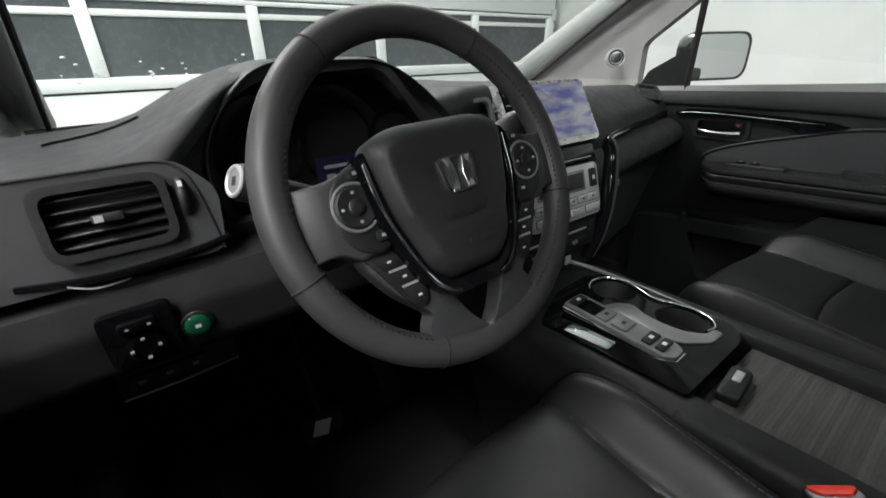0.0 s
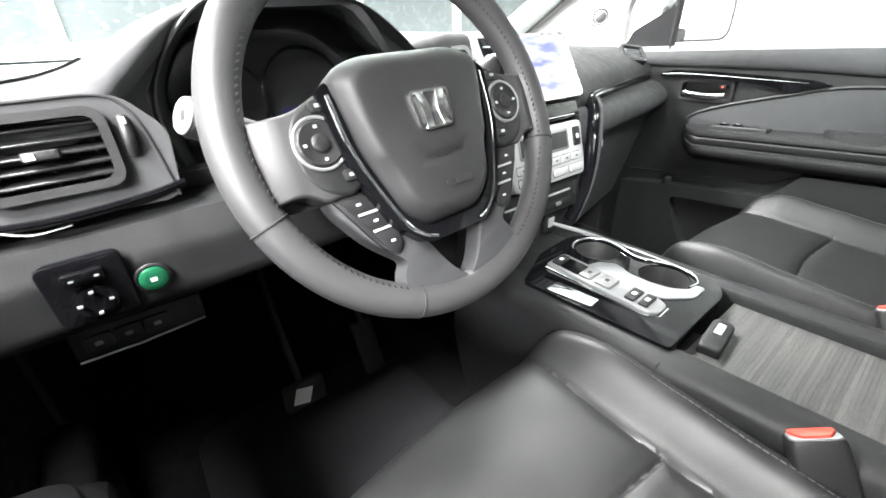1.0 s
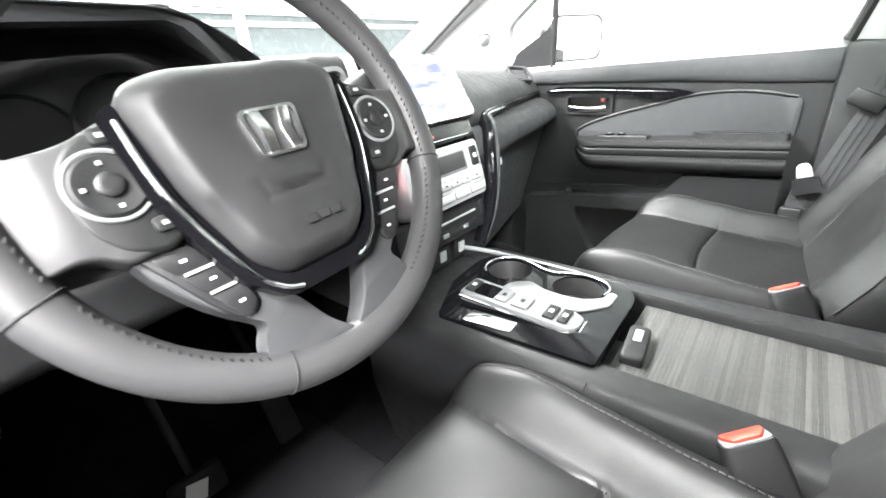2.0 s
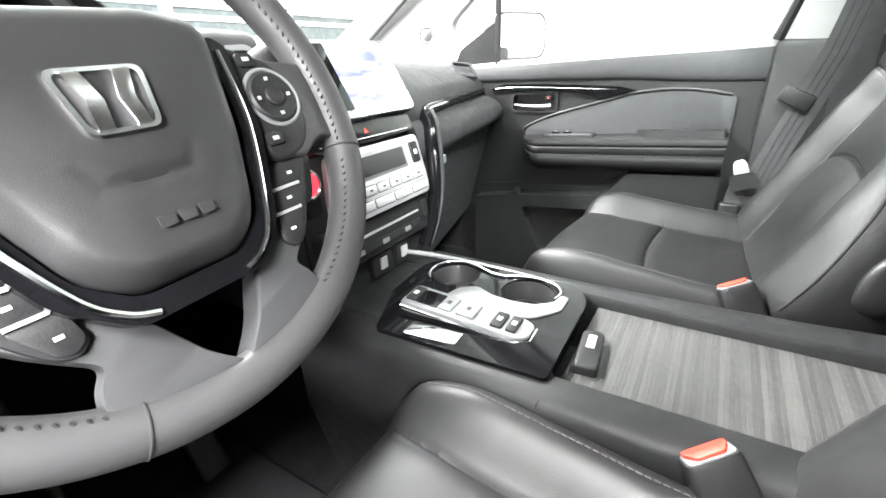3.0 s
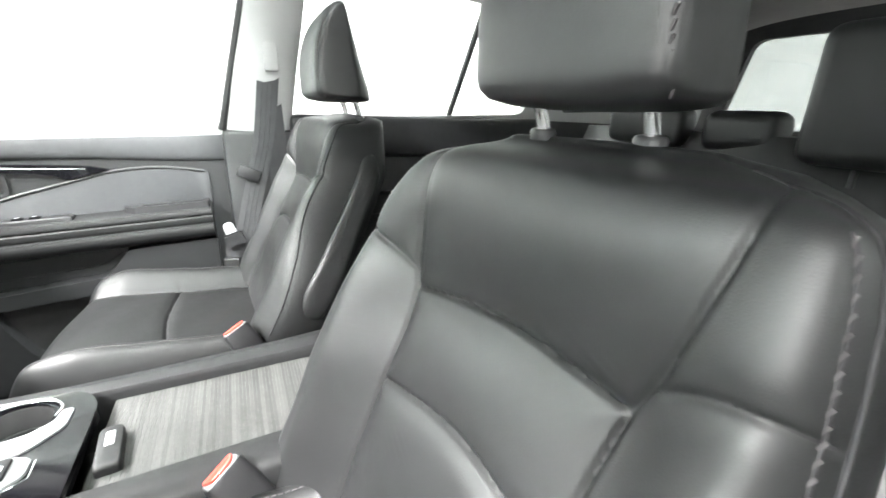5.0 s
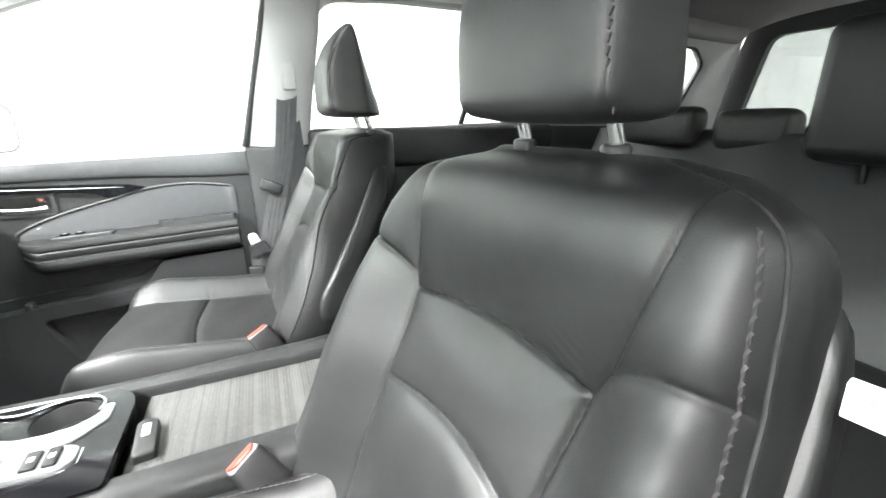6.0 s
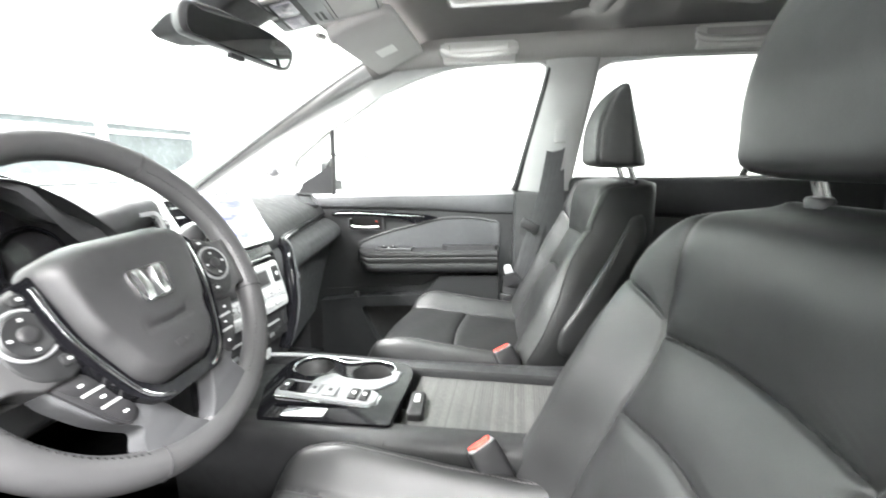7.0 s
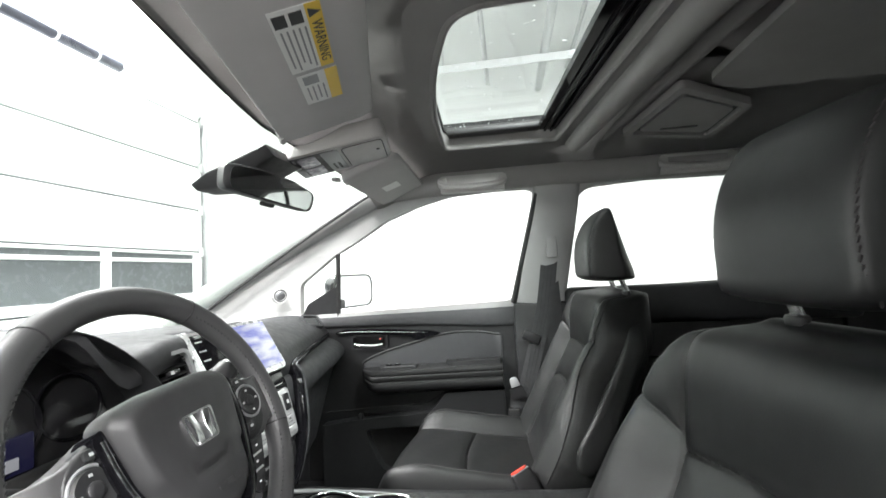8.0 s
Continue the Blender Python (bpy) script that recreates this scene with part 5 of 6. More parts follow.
# switches on the lower panel
SWM = frame_of((-0.652, 0.0725, 0.992), (1, -0.03, 0.02), (0, -0.10, 1))
sw = part("mirror_switch_plate", slab(rrect(0.058, 0.062, 0.008), -0.004, 0.0035, 0.002), PIANO, dash, "black mirror switch plate", m=D0 @ SWM @ Matrix.Scale(0.92, 4))
part("selector", slab(rrect(0.030, 0.012, 0.004, 0, 0.016), 0.002, 0.008, 0.002), PIANO, sw)
part("pad_ring", lathe([(0.016, 0.002), (0.016, 0.005), (0.012, 0.006), (0.007, 0.0055)], 24), PIANO, sw, m=Matrix.Translation((0, -0.010, 0)))
for dx, dy in ((-0.011, -0.01), (0.011, -0.01), (0, -0.021), (0, 0.001), (-0.008, 0.016), (0.009, 0.016)):
    part("marking", box(dx - 0.0016, dx + 0.0016, dy - 0.0009, dy + 0.0009, 0.0045, 0.0085), SATIN, sw, smooth=False)
EC = part("eco_button", lathe([(0.0135, -0.004), (0.0135, 0.004), (0.0115, 0.0058), (0.006, 0.0062)], 28), GREENB, dash, "round green lit button", m=D0 @ frame_of((-0.611, 0.0725, 0.987), (1, -0.03, 0.02), (0, -0.10, 1)) @ Matrix.Scale(0.80, 4))
part("button_ring", tube([(0.0152 * math.cos(a), 0.0152 * math.sin(a), 0.001) for a in [2 * math.pi * k / 28 for k in range(28)]], 0.002, 8, closed=True), PLASTIC, EC)
part("marking", box(-0.003, 0.003, -0.002, 0.0025, 0.006, 0.0066), WHITEP, EC, smooth=False)
strip_b = part("switch_strip", box(-0.690, -0.580, 0.124, 0.160, 0.900, 0.932, 0.005), RUBBER, dash, "dark strip of small switches", m=D0)
for k in range(3):
    bb = part("blank_switch", slab(rrect(0.022, 0.016, 0.003), -0.003, 0.003, 0.0015), PLASTIC_DK, dash, m=D0 @ frame_of((-0.669 + 0.0235 * k, 0.123, 0.917), (1, -0.03, 0.02), (0, 0, 1)))
    part("marking", box(-0.003, 0.003, -0.002, 0.002, 0.0028, 0.0035), SILVER, bb, smooth=False)

part("strip_edge", tube([(-0.688, 0.122, 0.9015), (-0.640, 0.1205, 0.9015), (-0.582, 0.122, 0.9035)], 0.0013, 8), SILVER, dash, "thin pale edge", m=D0)

# centre: outlet, screen, climate panel
CV = frame_of((-0.196, 0.172, 1.114), (1, 0.05, 0.05), (0.05, 0.35, 1))
vent(dash, D0 @ CV, 0.074, 0.050, 4, bez=0.006, mat=SILVER)
SC = frame_of((0.010, 0.215, 1.100), (1, 0, 0), (0, 0.58, 1))
part("screen_housing", loft([[(x * k, y * k, z) for x, y in rrect(0.270, 0.128, 0.014, 0.008)] for k, z in ((0.9, -0.09), (1.0, -0.02), (1.0, 0.002), (0.985, 0.006))]), BRIGHT, dash, "silver screen surround", m=D0 @ SC)
scm = bpy.data.materials.new("screen_picture")
scm.use_nodes = True
nt = scm.node_tree
bs = nt.nodes["Principled BSDF"]
bs.inputs["Roughness"].default_value = 0.12
bs.inputs["Base Color"].default_value = (0.02, 0.02, 0.03, 1)
co_, no_, ra_ = nt.nodes.new("ShaderNodeTexCoord"), nt.nodes.new("ShaderNodeTexNoise"), nt.nodes.new("ShaderNodeValToRGB")
mp_ = nt.nodes.new("ShaderNodeMapping")
mp_.inputs["Scale"].default_value = (14, 45, 1)
nt.links.new(co_.outputs["Object"], mp_.inputs[0])
nt.links.new(mp_.outputs[0], no_.inputs["Vector"])
no_.inputs["Scale"].default_value = 1.0
nt.links.new(no_.outputs["Fac"], ra_.inputs[0])
el = ra_.color_ramp.elements
el[0].position, el[0].color = 0.38, (0.25, 0.28, 0.75, 1)
el[1].position, el[1].color = 0.62, (0.85, 0.88, 0.95, 1)
nt.links.new(ra_.outputs[0], bs.inputs["Emission Color"])
bs.inputs["Emission Strength"].default_value = 0.55
part("screen_bezel", slab(rrect(0.034, 0.132, 0.006, -0.112, 0.0), -0.012, 0.0095, 0.003), BRIGHT, dash, "wide silver edge", m=D0 @ SC)
screen = part("screen", slab(rrect(0.140, 0.108, 0.004, 0.066, 0.003), 0.004, 0.008, 0.001), scm, dash, "lit touch screen with a pale blue picture", m=D0 @ SC)
part("screen_side_keys", slab(rrect(0.090, 0.108, 0.003, -0.051, 0.003), 0.004, 0.0078, 0.001), PIANO, dash, "gloss black key strip", m=D0 @ SC)
for k in range(5):
    part("key_marking", box(-0.088, -0.070, -0.036 + k * 0.019, -0.033 + k * 0.019, 0.0076, 0.0082), SATIN, screen, smooth=False)
SV = D0 @ SC @ Matrix.Translation((0.146, 0.006, -0.006))
sv = part("side_vent", slab(rrect(0.022, 0.118, 0.006), -0.02, 0.0, 0.002), PLASTIC_DK, dash, "narrow slatted outlet beside the screen", m=SV)
for k in range(9):
    part("slat", box(-0.009, 0.009, -0.052 + 0.013 * k - 0.0022, -0.052 + 0.013 * k + 0.0022, -0.002, 0.004, 0.001, 1), PLASTIC, sv)
HZ = frame_of((0.008, 0.176, 1.026), (1, 0, 0), (0, 0.55, 1))
hz = part("hazard_strip", slab(rrect(0.236, 0.030, 0.006), -0.03, 0.004, 0.002), PIANO, dash, "gloss black strip with hazard key", m=D0 @ HZ)
part("hazard_key", slab([(-0.0045, -0.0035), (0.0045, -0.0035), (0.0, 0.0045)], 0.003, 0.0050), RED, hz)
part("strip_line", box(-0.10, 0.10, -0.0115, -0.010, 0.0035, 0.005), SATIN, hz)
HV = frame_of((0.004, 0.158, 0.955), (1, 0, 0), (0, 0.28, 1))
hv = part("climate_panel", slab(rounded([(-0.082, -0.052), (0.122, -0.052), (0.126, -0.020), (0.126, 0.052), (-0.082, 0.052), (-0.086, -0.02)], 0.012, 4), -0.04, 0.006, 0.004), SATIN, dash, "silver climate control panel", m=D0 @ HV)
part("display_frame", slab(rrect(0.142, 0.040, 0.005, 0.010, 0.022), 0.004, 0.0068, 0.001), SILVER, hv)
part("climate_display", slab(rrect(0.130, 0.030, 0.003, 0.010, 0.022), 0.005, 0.0078, 0.001), WHEEL_LEATHER, hv, "grey display")
for k in range(6):
    b5 = part("climate_key", slab(rrect(0.028, 0.014, 0.003, -0.058 + 0.031 * k, -0.014), 0.004, 0.009, 0.0018), SATIN, hv)
    part("key_gap", slab(rrect(0.030, 0.016, 0.004, -0.058 + 0.031 * k, -0.014), 0.004, 0.0064), PLASTIC, hv)
    part("marking", box(-0.061 + 0.031 * k, -0.055 + 0.031 * k, -0.0155, -0.0125, 0.0088, 0.0094), INK, b5, smooth=False)
for k in range(4):
    part("key_gap", slab(rrect(0.046, 0.016, 0.004, -0.050 + 0.048 * k, -0.036), 0.004, 0.0064), PLASTIC, hv)
    part("climate_key", slab(rrect(0.043, 0.014, 0.003, -0.050 + 0.048 * k, -0.036), 0.004, 0.010, 0.002), SATIN, hv)
part("temperature_rocker", slab(rrect(0.020, 0.036, 0.004, 0.104, 0.022), 0.004, 0.010, 0.002), PLASTIC_DK, hv)
part("marking", box(0.100, 0.108, 0.018, 0.026, 0.0098, 0.0106), WHITEP, hv, smooth=False)
AU = frame_of((0.004, 0.150, 0.868), (1, 0, 0), (0, 0.12, 1))
au = part("audio_panel", slab(rrect(0.248, 0.060, 0.008), -0.05, 0.002, 0.003), PLASTIC_DK, dash, "black audio slot panel", m=D0 @ AU)
part("slot_trim", box(-0.10, 0.09, 0.006, 0.010, 0.001, 0.005, 0.001), SATIN, au)
part("slot_trim", box(-0.10, 0.09, -0.020, -0.006, 0.001, 0.006, 0.002), PLASTIC, au)
for k in range(3):
    part("key", slab(rrect(0.016, 0.008, 0.002, -0.07 + 0.06 * k, -0.013), 0.005, 0.008, 0.001), SILVER, au)
part("side_key", slab(rrect(0.014, 0.030, 0.003, 0.110, 0.006), 0.001, 0.006, 0.002), PLASTIC, au)
part("lower_bin", joined(box(-0.12, 0.125, 0.165, 0.30, 0.775, 0.842), box(-0.03, 0.02, 0.155, 0.17, 0.79, 0.83, 0.003), box(0.035, 0.07, 0.155, 0.17, 0.79, 0.83, 0.003)), PLASTIC_DK, dash, "dark power sockets", m=D0)
for x in (-0.005, 0.052):
    part("socket_marking", box(x - 0.008, x + 0.008, 0.152, 0.156, 0.802, 0.822), SATIN, dash, smooth=False, m=D0)
part("stack_body", joined(box(-0.128, 0.130, 0.185, 0.42, 0.76, 1.02), box(-0.17, -0.126, 0.19, 0.42, 0.76, 1.12), box(0.128, 0.16, 0.19, 0.42, 0.76, 1.03)), PLASTIC_DK, dash, m=D0)
start = part("start_button", lathe([(0.016, -0.004), (0.016, 0.005), (0.013, 0.008), (0.007, 0.0085)], 28), REDB, dash, "round red lit start button", m=D0 @ frame_of((-0.114, 0.178, 0.973), (1, 0.1, 0), (0, 0.2, 1)))
part("button_ring", tube([(0.0185 * math.cos(a), 0.0185 * math.sin(a), 0.003) for a in [2 * math.pi * k / 28 for k in range(28)]], 0.0028, 8, closed=True), CHROME, start)
part("start_surround", slab(rrect(0.062, 0.10, 0.012), -0.02, -0.004, 0.003), PIANO, dash, "gloss black surround", m=D0 @ frame_of((-0.122, 0.181, 0.975), (1, 0.1, 0), (0, 0.2, 1)))

# passenger side
PAD_LINE = [(p.x, p.y, p.z) for p in spline([Vector(q) for q in [(0.0, 0.010, 1.052), (0.05, 0.012, 1.042), (0.11, 0.014, 1.030), (0.15, 0.006, 1.024), (0.19, -0.010, 1.020), (0.25, -0.028, 1.012), (0.33, -0.044, 0.999), (0.42, -0.053, 0.984), (0.50, -0.054, 0.970), (0.56, -0.048, 0.959), (0.60, -0.036, 0.951), (0.625, -0.020, 0.948), (0.65, -0.022, 0.942), (0.70, -0.018, 0.930), (1.0, 0.06, 0.66)]], 90)]


def pass_face(u, v):
    x = 0.135 + 0.60 * u
    yl, k = lerp_pts(YF, x), lerp_pts(PADK, x)
    y = lerp_pts([(a, b) for a, b, c in PAD_LINE], v)
    return Vector((x, yl + (y * k if y < 0 else y), lerp_pts([(a, c) for a, b, c in PAD_LINE], v)))


part("passenger_pad", sheet(pass_face, 48, 90, (0, 0.02, 0)), SOFT, dash, "padded charcoal passenger panel and glovebox", m=D0)
part("pad_seam", tube([pass_face(k / 24, 0.628) + Vector((0, -0.001, 0)) for k in range(25)], 0.0016, 6), SEAM, dash, m=D0)
gl = [pass_face(u, 0.09) + Vector((0, -0.012, 0.002)) for u in [0.96 - 0.86 * k / 20 for k in range(21)]]
strip = spline(gl[::4] + [Vector((0.172, 0.166, 1.018)), Vector((0.156, 0.152, 0.985)), Vector((0.146, 0.143, 0.945)), Vector((0.139, 0.140, 0.900)), Vector((0.128, 0.143, 0.850)), Vector((0.112, 0.152, 0.800))], 66)
part("gloss_strip", tube(strip, [0.009 + 0.005 * sstep(5, 32, i) for i in range(len(strip))], 14, sx=0.62), PIANO, dash, "gloss black strip curving down beside the control panel", m=D0)
# bright tube stands in for the reflection on the strip's bend
part("chrome_and_glint_line", tube([p + Vector((0.002, -0.011, 0.003)) for p in strip[22:34]], 0.0024, 8), CHROME, dash, m=D0)
part("stack_edge_line", tube([p + Vector((0.017, -0.006, 0.0)) for p in strip[31:]], [0.0058 - 0.002 * k / max(1, len(strip[31:]) - 1) for k in range(len(strip[31:]))], 10), SOFT, dash, "charcoal edge beside the strip", m=D0)
RV = frame_of((0.632, 0.352, 1.094), (0.86, -0.46, -0.12), (0.20, 0.80, 0.62))
vent(dash, D0 @ RV, 0.060, 0.050, 5, bez=0.007, mat=SOFT, tab=False, slatmat=SILVER)
gb = part("glovebox_catch", slab(rrect(0.045, 0.016, 0.004), -0.004, 0.006, 0.002), SATIN, dash, "satin catch", m=D0 @ frame_of((0.212, 0.172, 0.940), (1, 0.2, 0), (0, 0.1, 1)))

# pedals
ped = thing("brake_pedal", "black brake pedal with a pale paper sticker", "pedal", (-0.455, 0.32, 0.545))
part("pad", box(-0.04, 0.04, -0.008, 0.012, -0.03, 0.03, 0.008, 3), RUBBER, ped)
part("arm", tube([(0, 0.01, 0.0), (0.0, 0.10, 0.16), (0, 0.16, 0.34)], 0.006), RUBBER, ped)
part("sticker", box(-0.018, 0.014, -0.001, 0.001, -0.018, 0.018), PAPER, ped, "pale paper sticker", smooth=False, m=pose(-0.004, -0.0095, 0.004, 0, 18, 0))
acc = thing("accelerator_pedal", "black rubber accelerator pedal in the footwell", "pedal", (-0.27, 0.40, 0.50))
part("pad", box(-0.025, 0.025, -0.006, 0.01, -0.07, 0.07, 0.006, 3), RUBBER, acc, m=pose(0, 0, 0, -25))
part("arm", tube([(0, 0.01, 0.05), (0.0, 0.12, 0.2), (0, 0.15, 0.36)], 0.006), RUBBER, acc)
matt = thing("floor_mat", "black carpet floor mat in the driver's footwell", "mat", (-0.43, 0.2, 0.44))
part("mat_body", slab(rounded([(-0.24, -0.32), (0.24, -0.32), (0.22, 0.25), (-0.22, 0.25)], 0.05), 0.0, 0.012, 0.004), MAT_RUBBER, matt)
matt2 = thing("floor_mat", "black carpet floor mat in the passenger footwell", "mat", (0.43, 0.2, 0.44))
part("mat_body", slab(rounded([(-0.24, -0.32), (0.24, -0.32), (0.22, 0.25), (-0.22, 0.25)], 0.05), 0.0, 0.012, 0.004), MAT_RUBBER, matt2)

# ---- centre console ----
con = thing("centre_console", "charcoal centre console with gloss black shift panel and roll-top bin", "console", (-0.02, -0.2, 0.44))
C0 = Matrix.Translation((0.02, 0.2, -0.44))


def con_side(sign):
    """A rounded side wall with its rail."""
    rings = []
    for k in range(31):
        y = 0.20 - 0.84 * k / 30
        top = 0.800 + 0.012 * sstep(-0.40, -0.62, y) - 0.02 * sstep(0.10, 0.2, y)
        if sign < 0:
            xo, xi = -0.172 + 0.012 * sstep(-0.1, -0.5, y), -0.118 + 0.016 * sstep(-0.1, -0.5, y)
        else:
            xo, xi = 0.118 + 0.026 * sstep(-0.1, -0.5, y), 0.070 + 0.008 * sstep(-0.1, -0.5, y)
        w = xi - xo
        ring = [(xo + 0.03 * (w > 0) - 0.03 * (w < 0), 0.45), (xo, 0.62), (xo, top - 0.035), (xo + w * 0.06, top - 0.014), (xo + w * 0.25, top - 0.003), (xo + w * 0.6, top), (xo + w * 0.92, top - 0.003), (xi, top - 0.010), (xi, top - 0.06), (xi, 0.45)]
        rings.append([(x, y, z) for x, z in ring])
    return loft(rings)


part("side_wall", con_side(-1), PLASTIC, con, "padded charcoal side", m=C0)
part("side_wall", con_side(1), PLASTIC, con, "padded charcoal side", m=C0)
part("core", joined(box(-0.12, 0.075, -0.63, -0.18, 0.45, 0.765), box(-0.12, 0.075, -0.18, 0.20, 0.45, 0.70)), PLASTIC_DK, con, m=C0)
part("side_seam", tube([(-0.174, -0.172, 0.60), (-0.1735, -0.176, 0.755), (-0.165, -0.178, 0.793), (-0.122, -0.18, 0.801)], 0.0008, 6), SEAM, con, m=C0)
for k in range(86):
    y = -0.185 - 0.0049 * k
    w0 = -0.1165 + 0.016 * sstep(-0.1, -0.5, y)
    w1 = 0.0685 + 0.008 * sstep(-0.1, -0.5, y)
    part("roll_slat", box(w0, w1, y - 0.00486, y, 0.772, 0.7810, 0.0002, 1), SLATM, con, m=C0)
part("rear_bin", box(-0.11, 0.075, -0.66, -0.615, 0.46, 0.815, 0.012, 3), SOFT, con, m=C0)
lat = part("bin_latch", slab(rounded([(-0.016, -0.046), (0.016, -0.046), (0.016, 0.036), (0.010, 0.044), (-0.010, 0.044), (-0.016, 0.036)], 0.006, 4), 0.0, 0.016, 0.006, 3), PLASTIC, con, "charcoal roll-top latch", m=C0 @ pose(-0.046, -0.202, 0.781, 0, 0, -84) @ Matrix.Scale(0.86, 4))
part("latch_key", box(-0.006, 0.006, -0.004, 0.028, 0.015, 0.0175, 0.002), SATIN, lat)

# gloss panel with cup holders
GP = rounded([(-0.152, 0.048), (-0.060, 0.090), (0.035, 0.098), (0.072, 0.075), (0.078, -0.150), (0.040, -0.176), (-0.138, -0.178)], [0.006, 0.01, 0.02, 0.03, 0.03, 0.02, 0.006], 5)


def circ(cx, cy, r, n=28):
    return [(cx + r * math.cos(2 * math.pi * k / n), cy + r * math.sin(2 * math.pi * k / n)) for k in range(n)]


def cup_shape(r):
    """An open beaker with a rounded lip."""
    bm = loft([[(q * math.cos(2 * math.pi * k / 32), q * math.sin(2 * math.pi * k / 32), z) for k in range(32)] for q, z in ((r + 0.001, 0.803), (r - 0.001, 0.800), (r - 0.004, 0.710), (r - 0.008, 0.702), (0.003, 0.701))], caps=False)
    bmesh.ops.contextual_create(bm, geom=[e for e in bm.edges if e.is_boundary and e.verts[0].co.z < 0.75])
    return bm


CUPS = ((0.028, 0.030, 0.0385), (0.026, -0.092, 0.0385))
gp = part("gloss_panel", slab(GP, 0.786, 0.8045, holes=[circ(*c) for c in CUPS]), PIANO, con, "gloss black panel with two cup holders", m=C0)
for cx, cy, r in CUPS:
    cup = part("cup_holder", cup_shape(r), RUBBER, con, m=C0 @ Matrix.Translation((cx, cy, 0)))
    part("cup_step", tube([((r - 0.004) * math.cos(a), (r - 0.004) * math.sin(a), 0.768) for a in [2 * math.pi * k / 32 for k in range(32)]], 0.0025, 8, closed=True), PLASTIC, cup)
ring = spline([(-0.006, 0.058, 0.806), (0.006, 0.068, 0.807), (0.030, 0.073, 0.807), (0.056, 0.062, 0.807), (0.068, 0.036, 0.807), (0.062, 0.006, 0.807), (0.052, -0.022, 0.807), (0.052, -0.042, 0.807), (0.062, -0.064, 0.807), (0.067, -0.094, 0.807), (0.060, -0.122, 0.807), (0.040, -0.137, 0.807), (0.020, -0.134, 0.806)], 60)
part("chrome_rim", tube(ring, 0.0027, 10), CHROME, con, "chrome rim round the cup holders", m=C0)
# satin sweep beside the shift keys
part("satin_panel", slab(rounded([(-0.040, 0.010), (-0.012, 0.002), (0.004, -0.020), (-0.010, -0.050), (-0.012, -0.085), (-0.006, -0.116), (0.012, -0.138), (0.034, -0.140), (0.034, -0.152), (-0.004, -0.152), (-0.036, -0.126), (-0.046, -0.10)], 0.008, 4), 0.800, 0.8075, 0.002), SILVER, con, "satin silver sweep", m=C0)
SHM = C0 @ frame_of((-0.073, -0.040, 0.8065), (1, 0.04, 0.0), (0.0, 1, 0.06))
sh = part("shift_panel", slab(rounded([(-0.024, -0.082), (-0.012, -0.096), (0.014, -0.096), (0.022, -0.082), (0.026, 0.088), (-0.024, 0.088)], 0.007, 4), -0.006, 0.008, 0.003), SILVER, con, "satin silver push-button shift panel", m=SHM)
part("shift_well", slab(rrect(0.034, 0.034, 0.004, 0.001, 0.050), 0.0068, 0.0086), PIANO, sh)
for y, h in ((0.075, 0.016), (0.022, 0.020), (-0.008, 0.026), (-0.052, 0.016), (-0.072, 0.014)):
    kk = part("shift_key", slab(rrect(0.034, h, 0.003, 0.001, y), 0.006, 0.0115, 0.002), PLASTIC if h in (0.016, 0.014) else SILVER, sh)
    part("marking", box(-0.003, 0.005, y - 0.003, y + 0.003, 0.0113, 0.0119), WHITEP if h in (0.016, 0.014) else INK, kk, smooth=False)
part("shift_edge", tube([(-0.027, 0.085, 0.002), (-0.027, -0.08, 0.002), (-0.014, -0.098, 0.002), (0.014, -0.098, 0.002)], 0.0022, 8), CHROME, sh)
part("chrome_plate", slab(rounded([(-0.146, 0.010), (-0.116, 0.010), (-0.110, -0.062), (-0.136, -0.064)], 0.005), 0.8035, 0.8065, 0.001), CHROME, con, "bright plate", m=C0)
part("front_tray", slab(rounded([(-0.118, 0.052), (-0.06, 0.092), (0.066, 0.098), (0.066, 0.20), (-0.118, 0.20)], 0.008), 0.74, 0.782, 0.002), PLASTIC, con, "dark ribbed mat", m=C0)
part("tray_rim", tube(spline([(0.074, -0.14, 0.800), (0.080, 0.0, 0.801), (0.075, 0.10, 0.803), (0.060, 0.155, 0.806)], 20), 0.0045, 8), SILVER, con, m=C0)

# ---- front passenger door ----
pd = thing("door_front_right", "closed front passenger door with charcoal trim and padded armrest", "car door", (0.72, 0.03, 0.5), kind="structure")
P0 = Matrix.Translation((-0.72, -0.03, -0.5))
DM = P0 @ frame_of((0.72, 0, 0), (0, -1, 0), (0, 0, 1))


def dl(pts):
    """Outline given as (y, z) to the door's own plane."""
    return [(-y, z) for y, z in pts]


part("trim_panel", slab(rounded(dl([(0.45, 0.47), (-0.36, 0.47), (-0.36, 1.10), (0.45, 1.075)]), 0.02), -0.028, 0.0, holes=[rrect(0.124, 0.042, 0.010, -0.172, 1.002)]), PLASTIC, pd, "grained charcoal door panel", m=DM)


def belt(u, v):
    y = 0.46 - 0.83 * u
    a = v * math.pi
    top = 1.141 - lerp_pts([(-0.37, 0.006), (0.0, 0.023), (0.46, 0.040)], y)
    low = 1.058 - 0.010 * sstep(0.0, -0.3, y)
    z = (top + low) / 2 - (top - low) / 2 * math.cos(a)
    return Vector((0.726 - 0.022 * math.sin(a) ** 0.7 + 0.010 * v, y, z))


